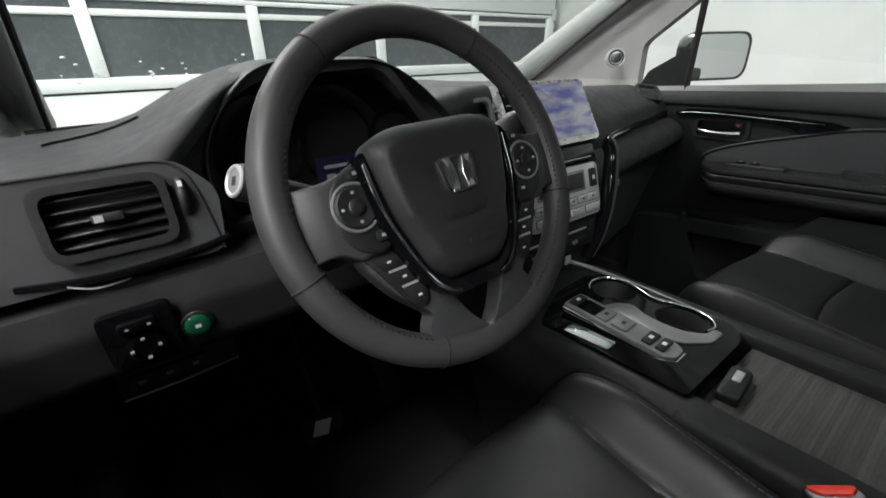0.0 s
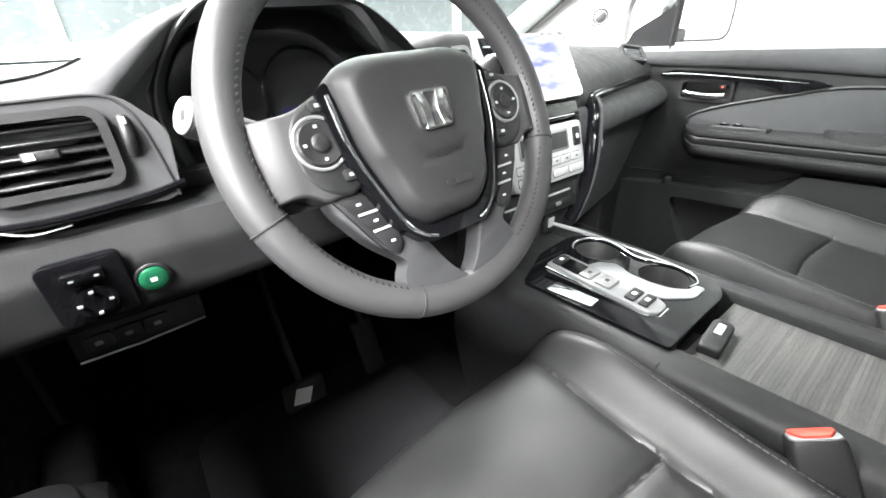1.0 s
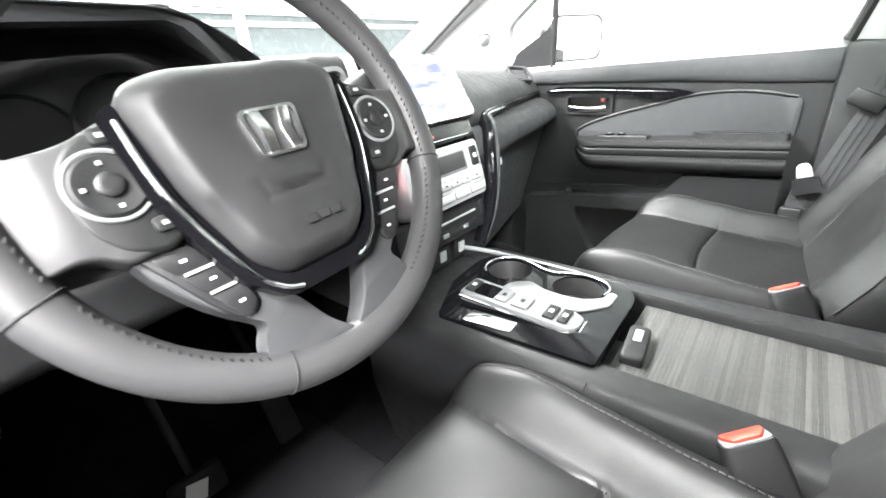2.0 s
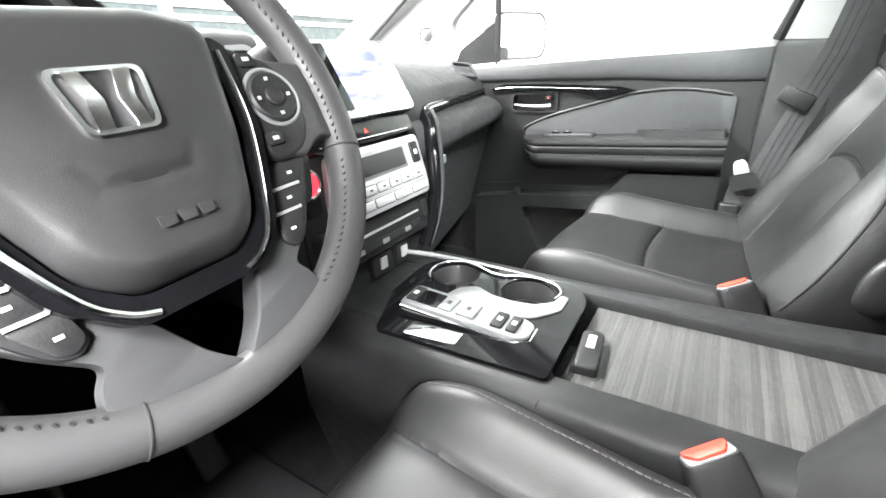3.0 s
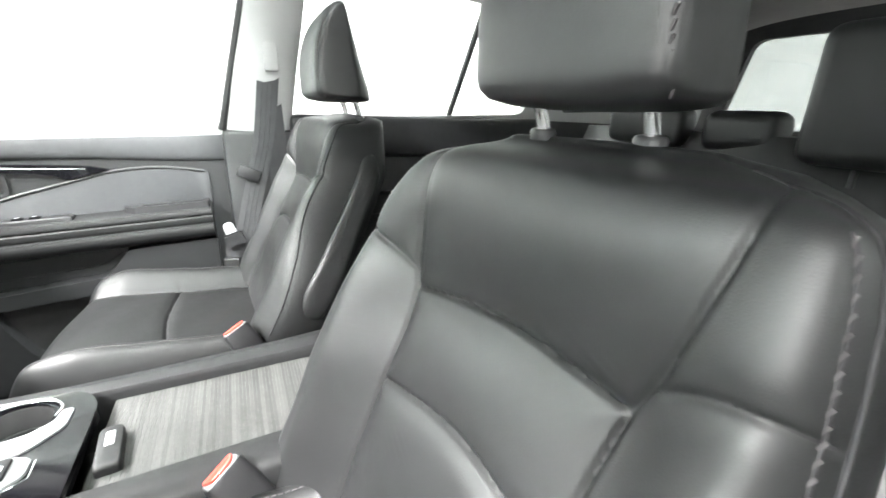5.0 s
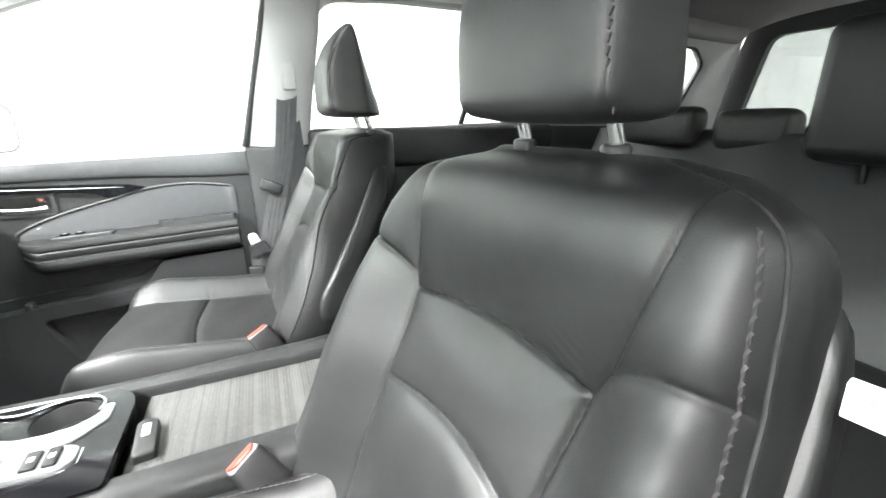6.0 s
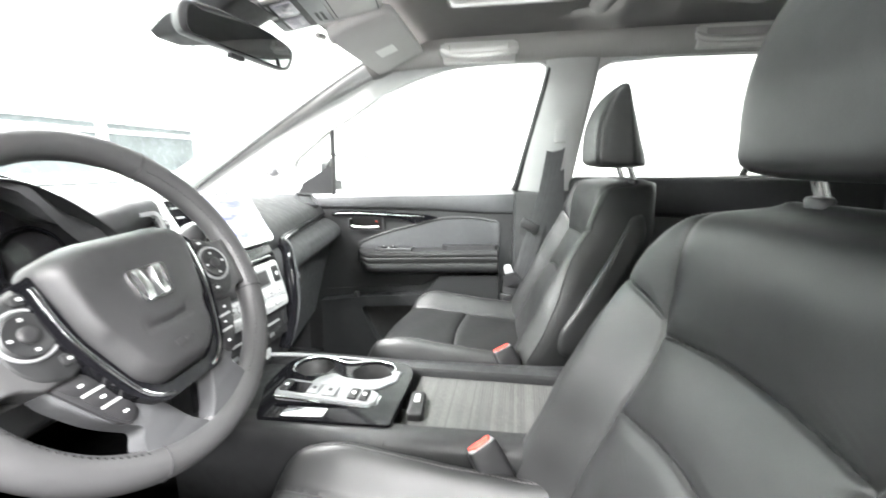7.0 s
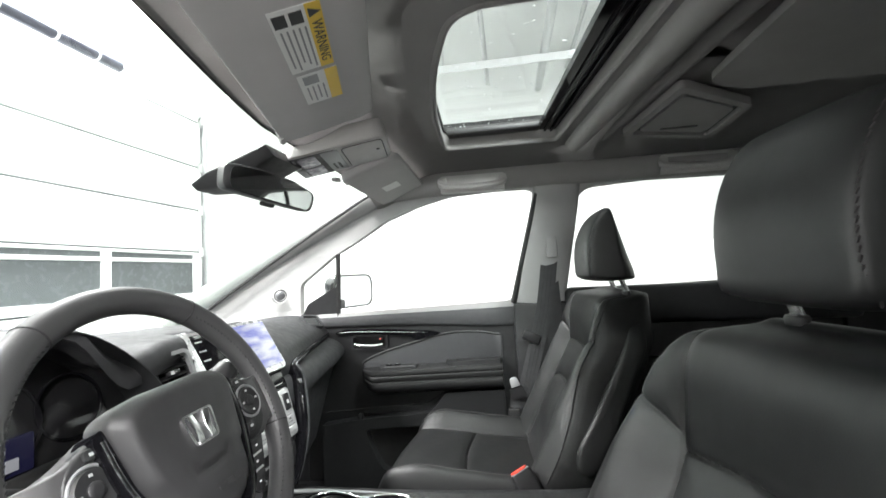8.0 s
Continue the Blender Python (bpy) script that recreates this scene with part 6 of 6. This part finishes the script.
part("belt_rail", sheet(belt, 20, 14, (0.02, 0, 0)), SOFT, pd, "soft padded rail under the window", m=P0)
STRIP = [(0.303, 1.040), (0.262, 1.0515), (0.156, 1.051), (0.045, 1.0475), (-0.057, 1.042), (-0.096, 1.033), (-0.072, 1.025), (-0.010, 1.010), (0.010, 1.020), (0.043, 1.026), (0.138, 1.032), (0.296, 1.034)]
part("trim_strip", slab(rounded(dl(STRIP), 0.004, 3), -0.001, 0.012, 0.003), PIANO, pd, "gloss black strip tapering over the insert", m=DM)
# bright tube drawn along the gloss strip as its light reflection
part("chrome_and_glint_line", tube(spline([Vector((-y, z, 0.0122)) for y, z in ((0.290, 1.0395), (0.24, 1.0430), (0.15, 1.0420), (0.05, 1.0385), (-0.05, 1.0355))], 24), 0.0015, 8), CHROME, pd, m=DM)
hd = part("handle_cup", slab(rrect(0.140, 0.056, 0.012, -0.172, 1.002), -0.002, 0.006, holes=[rrect(0.124, 0.042, 0.010, -0.172, 1.002)]), PLASTIC_DK, pd, "black door handle cup", m=DM)
part("cup_floor", box(-0.237, -0.107, 0.978, 1.026, -0.032, -0.024), RUBBER, hd, smooth=False)
part("door_handle", tube(spline([(-0.228, 0.996, 0.004), (-0.20, 0.994, 0.010), (-0.16, 0.993, 0.010), (-0.122, 0.996, 0.003)], 16), 0.0065, 10, sx=0.7), CHROME, hd, "chrome door handle")
part("lock_knob", slab(rrect(0.018, 0.010, 0.003, -0.130, 1.014), -0.002, 0.005, 0.002), PLASTIC, hd, "lock knob")
part("lock_mark", box(-0.133, -0.128, 1.012, 1.016, 0.0045, 0.0056), RED, hd, "red mark", smooth=False)
LEAF = [(0.1985, 0.922), (0.193, 0.933), (0.163, 0.950), (0.105, 0.972), (0.042, 0.990), (-0.03, 1.0095), (-0.091, 1.026), (-0.162, 1.0345), (-0.224, 1.0335), (-0.280, 1.026)]
leaf = [(p.x, p.y) for p in spline([Vector((y, z, 0)) for y, z in LEAF], 36)] + rounded([(-0.280, 1.026), (-0.312, 1.020), (-0.312, 0.90), (0.195, 0.89)], 0.012, 4)[1:]
part("insert", slab(dl(leaf), 0.0, 0.006, 0.003, 2), SOFT, pd, "leaf-shaped fabric insert", m=DM)
part("insert_rim", tube([Vector((-y, z, 0.005)) for y, z in leaf[:42]], 0.0042, 8), PLASTIC, pd, "raised rim over the insert", m=DM)


def arm_ring(q):
    """Section of the armrest with two ledges, q from the blunt front to the rear."""
    y = 0.196 - 0.505 * q
    zt = 0.909 + 0.024 * q
    k = math.sqrt(min(1.0, q / 0.10 + 0.02))
    dep = 0.064 * k
    base = [(0.0, 0.004), (0.45, 0.002), (0.88, 0.000), (0.97, -0.003), (1.0, -0.009), (0.99, -0.016), (0.93, -0.0185), (0.925, -0.021), (0.97, -0.024), (0.975, -0.034), (0.93, -0.0385), (0.90, -0.041), (1.03, -0.045), (1.06, -0.051), (1.04, -0.064), (0.88, -0.076), (0.45, -0.088), (0.0, -0.094)]
    return [(0.716 - dep * a, y, zt + d * (0.45 + 0.55 * k)) for a, d in base]


arm_q = [0.0, 0.004, 0.01, 0.02, 0.035, 0.05, 0.07, 0.1] + [0.1 + 0.9 * k / 20 for k in range(1, 21)]
part("armrest", loft([arm_ring(q) for q in arm_q]), LEATHER, pd, "padded armrest with two stitched ledges", m=P0)
for j in (3, 12):
    part("stitching", stitch_row([Vector(arm_ring(q)[j]) for q in arm_q[6:]], Vector((-0.7, 0, 0.7)), 0.009, 0.0055, 0.0008), SEAM, pd, m=P0)
ARM_UP = P0 @ frame_of((0.712, 0, 0.914), (0, -1, 0.045), (1, 0, -0.05))
sc_ = part("switch_block", slab(rounded([(-0.128, -0.004), (-0.126, -0.036), (-0.10, -0.046), (0.012, -0.046), (0.012, -0.004)], 0.006), 0.0, 0.013, 0.004), PLASTIC_DK, pd, "black window switch block", m=ARM_UP)
for k in range(2):
    part("window_switch", slab(rrect(0.020, 0.016, 0.003, -0.092 + 0.032 * k, -0.026), 0.011, 0.018, 0.003), PIANO, sc_)
    part("marking", box(-0.097 + 0.032 * k, -0.089 + 0.032 * k, -0.028, -0.024, 0.0178, 0.0185), SATIN, sc_, smooth=False)
cupm = part("pull_cup", slab(rounded([(0.112, -0.002), (0.116, -0.030), (0.142, -0.050), (0.306, -0.050), (0.306, -0.002)], 0.008), -0.002, 0.019, 0.005, holes=[rounded([(0.150, -0.012), (0.160, -0.040), (0.290, -0.040), (0.290, -0.012)], 0.008)]), PLASTIC_DK, pd, "dark pull cup", m=ARM_UP)
part("cup_floor", slab(rrect(0.150, 0.036, 0.004, 0.222, -0.026), -0.0035, 0.004), RUBBER, cupm)

# proud lower panel, its lip rising to the armrest behind, with the map pocket
LIP = [(0.345, 0.716), (0.321, 0.720), (0.203, 0.738), (0.078, 0.751), (-0.030, 0.762), (-0.055, 0.770), (-0.083, 0.801), (-0.102, 0.824), (-0.130, 0.832), (-0.312, 0.842)]
lip = [(p.x, p.y) for p in spline([Vector((y, z, 0)) for y, z in LIP], 40)]
POCKET = rounded([(0.185, 0.704), (0.172, 0.66), (0.128, 0.57), (0.06, 0.545), (-0.29, 0.56), (-0.29, 0.735), (-0.05, 0.722)], 0.02, 4)
part("lower_panel", slab(dl(lip + [(-0.312, 0.48), (0.345, 0.48)]), 0.0, 0.046, 0.007, 3, holes=[dl(POCKET)]), PLASTIC, pd, "moulded lower panel with a map pocket", m=DM)
part("pocket_back", box(-0.20, 0.30, 0.54, 0.745, 0.001, 0.010), RUBBER, pd, smooth=False, m=DM)
part("panel_crease", tube(spline([Vector((-y, z, 0.0005)) for y, z in ((0.345, 0.749), (0.202, 0.763), (0.026, 0.777), (-0.034, 0.785), (-0.068, 0.803), (-0.090, 0.818))], 30), 0.0022, 6), SEAM, pd, m=DM)
part("clip", box(-0.212, -0.196, 0.735, 0.756, 0.020, 0.046, 0.004), PLASTIC, pd, m=DM)
# side mirror outside
om = thing("door_mirror", "black door mirror outside the passenger window", "mirror", (0.96, 0.335, 1.185))
def shell(k, d):
    """Ring of the mirror head, d metres ahead of its glass."""
    return [(x * k * 0.85 + d * 0.42, -x * k * 0.42 + d * 0.85, z * k) for x, z in rrect(0.235, 0.140, 0.045, 0, 0, 6)]


part("housing", loft([shell(1.0, -0.025), shell(1.05, 0.0), shell(0.95, 0.04), shell(0.6, 0.085), shell(0.2, 0.10)]), BODYP, om, "gloss black shell")
part("mirror_glass", loft([shell(0.90, -0.027), shell(0.90, -0.022)]), MIRROR, om, "mirror glass", smooth=False)
part("arm", box(-0.20, -0.05, 0.0, 0.05, -0.07, -0.03, 0.012, 3), PLASTIC_DK, om)
part("sail_panel", slab(rounded([(0.0, -0.03), (0.15, -0.03), (0.12, 0.02), (0.0, 0.085)], 0.01), 0.0, 0.012), PLASTIC_DK, om, m=Matrix.Translation((-0.96, -0.335, -1.185)) @ frame_of((0.722, 0.289, 1.13), (0, 1, 0), (-0.2, 0, 1)))
tw = thing("tweeter", "round grey tweeter grille on the windscreen pillar", "speaker", m=frame_of((0.626, 0.466, 1.190), (0.65, -0.75, 0.0), (-0.1, 0.15, 1)))
part("surround", lathe([(0.027, -0.03), (0.027, -0.006), (0.025, -0.001), (0.020, -0.003)], 32), PILLAR, tw)
part("grille_gap", tube([(0.0200 * math.cos(q), 0.0200 * math.sin(q), -0.003) for q in [2 * math.pi * k / 28 for k in range(28)]], 0.0022, 8, closed=True), PLASTIC, tw)
part("grille", lathe([(0.0185, -0.008), (0.0185, -0.004), (0.012, -0.001), (0.004, 0.0)], 28), DARKSATIN, tw, "metal mesh grille")

# ---- the driver's door, closed, its window down ----
dd = thing("door_front_left", "closed driver's door with charcoal trim, armrest and window switches", "car door", (-0.80, 0.03, 0.5), kind="structure")
L0 = Matrix.Translation((0.80, -0.03, -0.5))
part("trim_panel", box(-0.835, -0.800, -0.47, 0.45, 0.47, 1.10, 0.012, 3), PLASTIC, dd, m=L0)
part("outer_skin", box(-0.900, -0.845, -0.52, 0.52, 0.42, 1.13, 0.02, 3), BODYP, dd, "black painted outer skin", m=L0)
part("belt_rail", sheet(lambda u, v: Vector((-belt(u, v).x - LX, belt(u, v).y - 0.02, belt(u, v).z)), 20, 14, (-0.02, 0, 0)), SOFT, dd, "soft padded rail under the window", m=L0)


def arm_left(y):
    """Section of the driver's armrest, widest at its rounded front."""
    q = (0.085 - y) / 0.50
    dep = 0.020 + 0.094 * sstep(0.0, 0.10, q)
    zt = 0.845 + 0.020 * q
    return [(-0.805 + dep * k, y, zt - d) for k, d in ((0.0, -0.004), (0.5, 0.0), (0.85, 0.003), (0.97, 0.010), (1.0, 0.022), (0.98, 0.040), (0.88, 0.060), (0.4, 0.075), (0.0, 0.080))]


part("armrest", loft([arm_left(0.085 - 0.50 * k / 30) for k in range(31)]), LEATHER, dd, "padded armrest", m=L0)
swb = part("switch_block", slab(rounded([(-0.070, -0.11), (0.0, -0.11), (0.010, 0.0), (0.0, 0.045), (-0.030, 0.060), (-0.070, 0.050)], 0.014), 0.0, 0.009, 0.004), PLASTIC_DK, dd, "black window switch block", m=L0 @ pose(-0.712, -0.005, 0.844, -2))
for k in range(4):
    part("window_switch", slab(rrect(0.020, 0.024, 0.004, -0.045 + 0.028 * (k % 2), -0.010 - 0.036 * (k // 2)), 0.008, 0.014, 0.003), PLASTIC, swb)
part("marking", box(-0.020, -0.014, -0.012, -0.006, 0.0135, 0.0146), WHITEP, swb, smooth=False)
part("map_pocket", box(-0.80, -0.745, -0.34, 0.34, 0.50, 0.70, 0.025, 4), PLASTIC, dd, m=L0)

# ---- overhead ----
def word(text, size, material, parent, m):
    cu = bpy.data.curves.new("word", "FONT")
    cu.body, cu.size, cu.extrude, cu.align_x, cu.align_y = text, size, 0.0003, "CENTER", "CENTER"
    tmp = new("word_source", cu)
    me = bpy.data.meshes.new_from_object(tmp.evaluated_get(bpy.context.evaluated_depsgraph_get()))
    bpy.data.objects.remove(tmp)
    bpy.data.curves.remove(cu)
    me.materials.clear()
    me.materials.append(material)
    ob = new("lettering", me)
    ob.parent = parent
    ob.matrix_local = m
    return ob


def visor(x0, x1, cy, yaw, name_label, driver):
    cx = (x0 + x1) / 2
    vm = frame_of((cx, cy, 1.552 if driver else 1.532), (1, yaw, 0), (-yaw, 1, -0.376))
    v = thing("sun_visor", name_label, "sun visor", m=vm, group="sun visors")
    w = x1 - x0
    hh = 0.090 if driver else 0.078
    out = rounded([(-w / 2, -hh), (w / 2, -hh), (w / 2, hh), (-w / 2, hh)], [0.05, 0.035, 0.02, 0.02], 5)
    part("board", slab([(x, -y) for x, y in out], -0.002, 0.018, 0.007, 3), VISOR, v, m=pose(0, 0, 0, 180))
    s = 1 if driver else -1
    part("clip", joined(box(s * w / 2 - 0.03 * s - 0.008, s * w / 2 - 0.03 * s + 0.008, hh - 0.012, hh + 0.004, -0.016, 0.0, 0.003), box(s * w / 2 - 0.03 * s - 0.005, s * w / 2 - 0.03 * s + 0.005, hh - 0.008, hh + 0.002, -0.022, -0.012, 0.003)), OHGREY, v, "grey visor clip")
    part("arm", tube([(s * w / 2 - s * 0.02, 0.088, -0.004), (s * w / 2 + s * 0.012, 0.092, -0.008)], 0.006), OHGREY, v)
    return v, w


vd, wd = visor(-0.518, -0.008, -0.088, 0.305, "grey cloth driver's sun visor with yellow and white warning labels", True)
vp, wp = visor(0.225, 0.625, -0.003, 0.03, "grey cloth passenger sun visor with a small white label", False)
part("label", box(-0.005, 0.055, -0.025, 0.025, -0.0190, -0.0182), PAPER, vp, "small white label", smooth=False)

# overhead console
OM = frame_of((0.135, 0.030, 1.530), (-1, -0.19, 0), (-0.20, 1, -0.23))
oc = thing("overhead_console", "grey overhead console with map lights and a spectacles box", "overhead console", m=OM)
part("body", slab(rounded([(-0.085, -0.12), (0.085, -0.12), (0.085, 0.105), (-0.085, 0.105)], 0.03, 5), -0.03, 0.012, 0.006, 3), OHGREY, oc)
part("flap_gap", slab(rrect(0.143, 0.093, 0.015, 0, -0.064), 0.010, 0.0128), PLASTIC_DK, oc)
part("spectacles_box", slab(rrect(0.138, 0.088, 0.014, 0, -0.064), 0.010, 0.0155, 0.003), OHGREY, oc, "grey flap")
part("flap_catch", lathe([(0.004, 0), (0.004, 0.002), (0.002, 0.003)], 12), PLASTIC_DK, oc, m=Matrix.Translation((0.02, -0.095, 0.0145)))
part("plate_gap", slab(rrect(0.154, 0.108, 0.010, 0, 0.046), 0.010, 0.0126), PLASTIC_DK, oc)
part("switch_plate", slab(rrect(0.150, 0.038, 0.006, 0, 0.008), 0.010, 0.0145, 0.002), SILVER, oc, "silver switch plate")
for k in range(8):
    part("speaker_slot", box(-0.052 + (k % 4) * 0.012, -0.044 + (k % 4) * 0.012, 0.000 + (k // 4) * 0.011, 0.006 + (k // 4) * 0.011, 0.0142, 0.0150), INK, oc, smooth=False)
for s in (-1, 1):
    part("map_light", slab(rrect(0.062, 0.040, 0.008, s * 0.037, 0.060), 0.010, 0.0150, 0.002), CLEARW, oc, "frosted map light")
    part("light_switch", slab(rrect(0.060, 0.014, 0.003, s * 0.037, 0.092), 0.010, 0.0160, 0.002), SILVER, oc)

# rear view mirror
mm = frame_of((-0.005, 0.110, 1.430), (0.96, -0.27, -0.085), (0, -0.10, 1))
rm = thing("rear_view_mirror", "black rear view mirror on the windscreen", "mirror", m=mm)
MO = rounded([(x * 0.90, y * 0.86) for x, y in [(-0.125, -0.030), (0.118, -0.033), (0.128, 0.018), (0.05, 0.034), (-0.05, 0.034), (-0.128, 0.024)]], 0.018, 5)
part("housing", loft([[(x * k, y * k, z) for x, y in MO] for k, z in ((0.4, -0.045), (0.85, -0.035), (1.0, -0.012), (1.0, 0.004), (0.96, 0.007))]), PLASTIC_DK, rm)
part("mirror_glass", slab(scaled(MO, 0.90, cy=0), 0.0068, 0.0082), MIRROR, rm, "mirror glass", smooth=False)
part("button", slab(rrect(0.03, 0.008, 0.003, -0.01, -0.034), -0.004, 0.006, 0.002), PLASTIC_DK, rm)
part("stem", tube([(-0.01, 0.0, -0.03), (-0.01, 0.030, -0.050), (0.0, 0.052, -0.070)], [0.016, 0.014, 0.016], 12), PLASTIC_DK, rm)
mh = thing("camera_housing", "black sensor housing behind the mirror, on the windscreen", "housing", (0.04, 0.19, 1.475))
def pod(y, z, w, x, h):
    return [(x + px * w - 0.04, y - 0.19 + pz * 0.4 * h, z - 1.475 + pz * h) for px, pz in rounded([(-0.5, 0.0), (-0.36, -1.0), (0.36, -1.0), (0.5, 0.0)], 0.12, 3)]


part("cover", loft([pod(0.105, 1.512, 0.15, 0.035, 0.020), pod(0.17, 1.492, 0.14, 0.035, 0.030), pod(0.24, 1.470, 0.12, 0.030, 0.028), pod(0.285, 1.452, 0.08, 0.025, 0.012)]), PLASTIC_DK, mh)

# grab handles
def grab(x, y, z, s):
    g = thing("grab_handle", "grey folding grab handle above the side window", "grab handle", (x, y, z), group="grab handles")
    part("grip", tube(spline([(0, 0.105, 0.004), (-0.012, 0.085, -0.012), (-0.016, 0.0, -0.018), (-0.012, -0.085, -0.012), (0, -0.105, 0.004)], 24), 0.013, 10, sx=0.7), OHGREY, g)
    part("recess", box(-0.006, 0.02, -0.105, 0.105, -0.034, 0.024, 0.006), OHGREY, g)
    for k in (-1, 1):
        part("mount", box(-0.012, 0.01, k * 0.098 - 0.014, k * 0.098 + 0.014, -0.014, 0.018, 0.006, 3), OHGREY, g)


grab(0.588, -0.243, 1.540, 1)
grab(0.590, -0.93, 1.552, 1)
# rear climate outlet in the headliner
rc = thing("ceiling_vent", "dark framed overhead unit in the rear headliner", "ceiling vent", (0.30, -0.80, 1.603))
UNIT = [(-0.205, 0.10), (-0.05, -0.112), (0.196, -0.126), (0.105, 0.135)]


def inset(k):
    return [(0.012 + (x - 0.012) * k, y * k) for x, y in UNIT]


part("frame", slab(rounded(UNIT, 0.025), -0.014, 0.004, 0.004, holes=[rounded(inset(0.84), 0.018)]), HEADLINER, rc)
part("recess", slab(rounded(inset(0.90), 0.018), -0.002, 0.006), RUBBER, rc)
part("flap", slab(rounded(inset(0.72), 0.018), -0.010, -0.001, 0.004), HEADLINER, rc, "grey flap")
part("slot", slab(rrect(0.012, 0.090, 0.004), -0.0115, -0.0095), RUBBER, rc, m=Matrix.Translation((0.075, 0.0, 0)))

part("raised_panel", slab(rounded([(-0.60, 0.05), (-0.60, -0.45), (-0.15, -0.45), (-0.15, -0.03), (-0.20, 0.05)], 0.03), -0.010, 0.008, 0.006, 3), HEADLINER, rc, "soft raised cloth panel")

# seat belt of the passenger, on the centre pillar
sb = thing("seat_belt", "black webbing seat belt hanging on the centre pillar", "seat belt", (0.67, -0.48, 1.27))
S0 = Matrix.Translation((-0.67, 0.48, -1.27))
part("guide_ring", slab(rounded([(-0.028, -0.02), (0.028, -0.02), (0.024, 0.02), (-0.024, 0.02)], 0.008), 0.0, 0.012, 0.003), PLASTIC, sb, m=S0 @ frame_of((0.672, -0.482, 1.275), (0, 1, 0.05), (-0.2, 0, 1)))
part("height_rail", box(-0.008, 0.012, -0.018, 0.018, 0.0, 0.13, 0.006), PILLAR, sb, m=Matrix.Translation((-0.012, -0.012, 0.01)))
def web(pts, w=0.027):
    rings = []
    for p in pts:
        rings.append([(p[0] - 0.001, p[1] - w, p[2]), (p[0] - 0.001, p[1] + w, p[2]), (p[0] + 0.001, p[1] + w, p[2]), (p[0] + 0.001, p[1] - w, p[2])])
    return loft(rings)


part("webbing", web(spline([(0.668, -0.482, 1.27), (0.672, -0.455, 1.10), (0.672, -0.405, 0.92), (0.668, -0.375, 0.80), (0.665, -0.37, 0.66)], 24)), BELT, sb, m=S0)
part("webbing", web(spline([(0.680, -0.480, 1.26), (0.690, -0.490, 1.05), (0.692, -0.50, 0.62)], 12)), BELT, sb, m=S0)
TNG = S0 @ frame_of((0.652, -0.346, 0.868), (0, 0.93, -0.30), (0, 0.34, 0.94))
part("tongue", slab(rounded([(-0.021, -0.014), (0.021, -0.014), (0.018, 0.020), (0.010, 0.030), (-0.010, 0.030), (-0.018, 0.020)], 0.006), 0.0, 0.005, 0.002), SATIN, sb, "bright metal tongue", m=TNG @ Matrix.Rotation(math.pi, 4, "Y") @ Matrix.Scale(0.72, 4))
part("tongue_grip", slab(rounded([(-0.027, -0.046), (0.027, -0.046), (0.023, -0.012), (-0.023, -0.012)], 0.006), -0.008, 0.006, 0.003), PLASTIC_DK, sb, "black tongue grip", m=TNG)
part("lap_webbing", web(spline([(0.660, -0.350, 0.835), (0.662, -0.345, 0.79), (0.664, -0.350, 0.70)], 10), 0.017), BELT, sb, m=S0)
part("belt_stop", box(-0.007, 0.007, -0.030, 0.030, -0.016, 0.016, 0.005), PLASTIC_DK, sb, "black sliding tongue holder", m=S0 @ Matrix.Translation((0.664, -0.410, 1.018)) @ pose(0, 0, 0, 25))
for w in (-0.012, 0.0, 0.012):
    part("weave_line", tube([(0.6655, -0.482 + w + 0.004, 1.25), (0.6695, -0.455 + w, 1.10), (0.6695, -0.405 + w, 0.92), (0.6665, -0.385 + w, 0.84)], 0.0008, 6), PLASTIC, sb, m=S0)
part("anchor_cover", box(0.652, 0.670, -0.362, -0.320, 0.728, 0.786, 0.006, 3), PLASTIC_DK, sb, "black anchor cover", m=S0)
part("anchor_bolt", box(0.655, 0.670, -0.358, -0.345, 0.690, 0.722, 0.004), STEEL, sb, "bright anchor bolt", m=S0)

# labels on the driver's visor
VZ = -0.0182
lab = part("warning_label", box(-0.116, 0.018, -0.037, 0.022, VZ - 0.0008, VZ), PAPER, vd, "white printed warning label with a yellow band", smooth=False)
part("yellow_band", box(-0.116, 0.018, -0.037, -0.019, VZ - 0.0013, VZ - 0.0008), YELLOW, lab, smooth=False)
word("WARNING", 0.0185, INK, lab, pose(-0.040, -0.028, VZ - 0.0014, 180, 0, 0))
part("warning_sign", slab([(-0.008, -0.0065), (0.008, -0.0065), (0, 0.008)], 0, 0.0004), INK, lab, m=pose(-0.100, -0.028, VZ - 0.0014, 180))
for k in range(5):
    part("print_bar", box(-0.078, 0.012 - 0.008 * (k % 3), -0.0155 + 0.0072 * k, -0.0130 + 0.0072 * k, VZ - 0.0012, VZ - 0.0008), SILVER, lab, smooth=False)
for y in (-0.015, 0.004):
    part("pictogram", box(-0.108, -0.086, y, y + 0.015, VZ - 0.0012, VZ - 0.0008), INK, lab, smooth=False)
lab2 = part("notice_label", box(0.028, 0.122, -0.039, 0.019, VZ - 0.0008, VZ), PAPER, vd, "white printed notice with a pale yellow band", smooth=False)
part("yellow_band", box(0.028, 0.122, -0.039, -0.021, VZ - 0.0013, VZ - 0.0008), YELLOW, lab2, smooth=False)
for k in range(4):
    part("print_bar", box(0.066, 0.115 - 0.006 * (k % 2), -0.0155 + 0.0080 * k, -0.0130 + 0.0080 * k, VZ - 0.0012, VZ - 0.0008), SILVER, lab2, smooth=False)
part("pictogram", box(0.034, 0.058, -0.010, 0.012, VZ - 0.0012, VZ - 0.0008), SILVER, lab2, smooth=False)
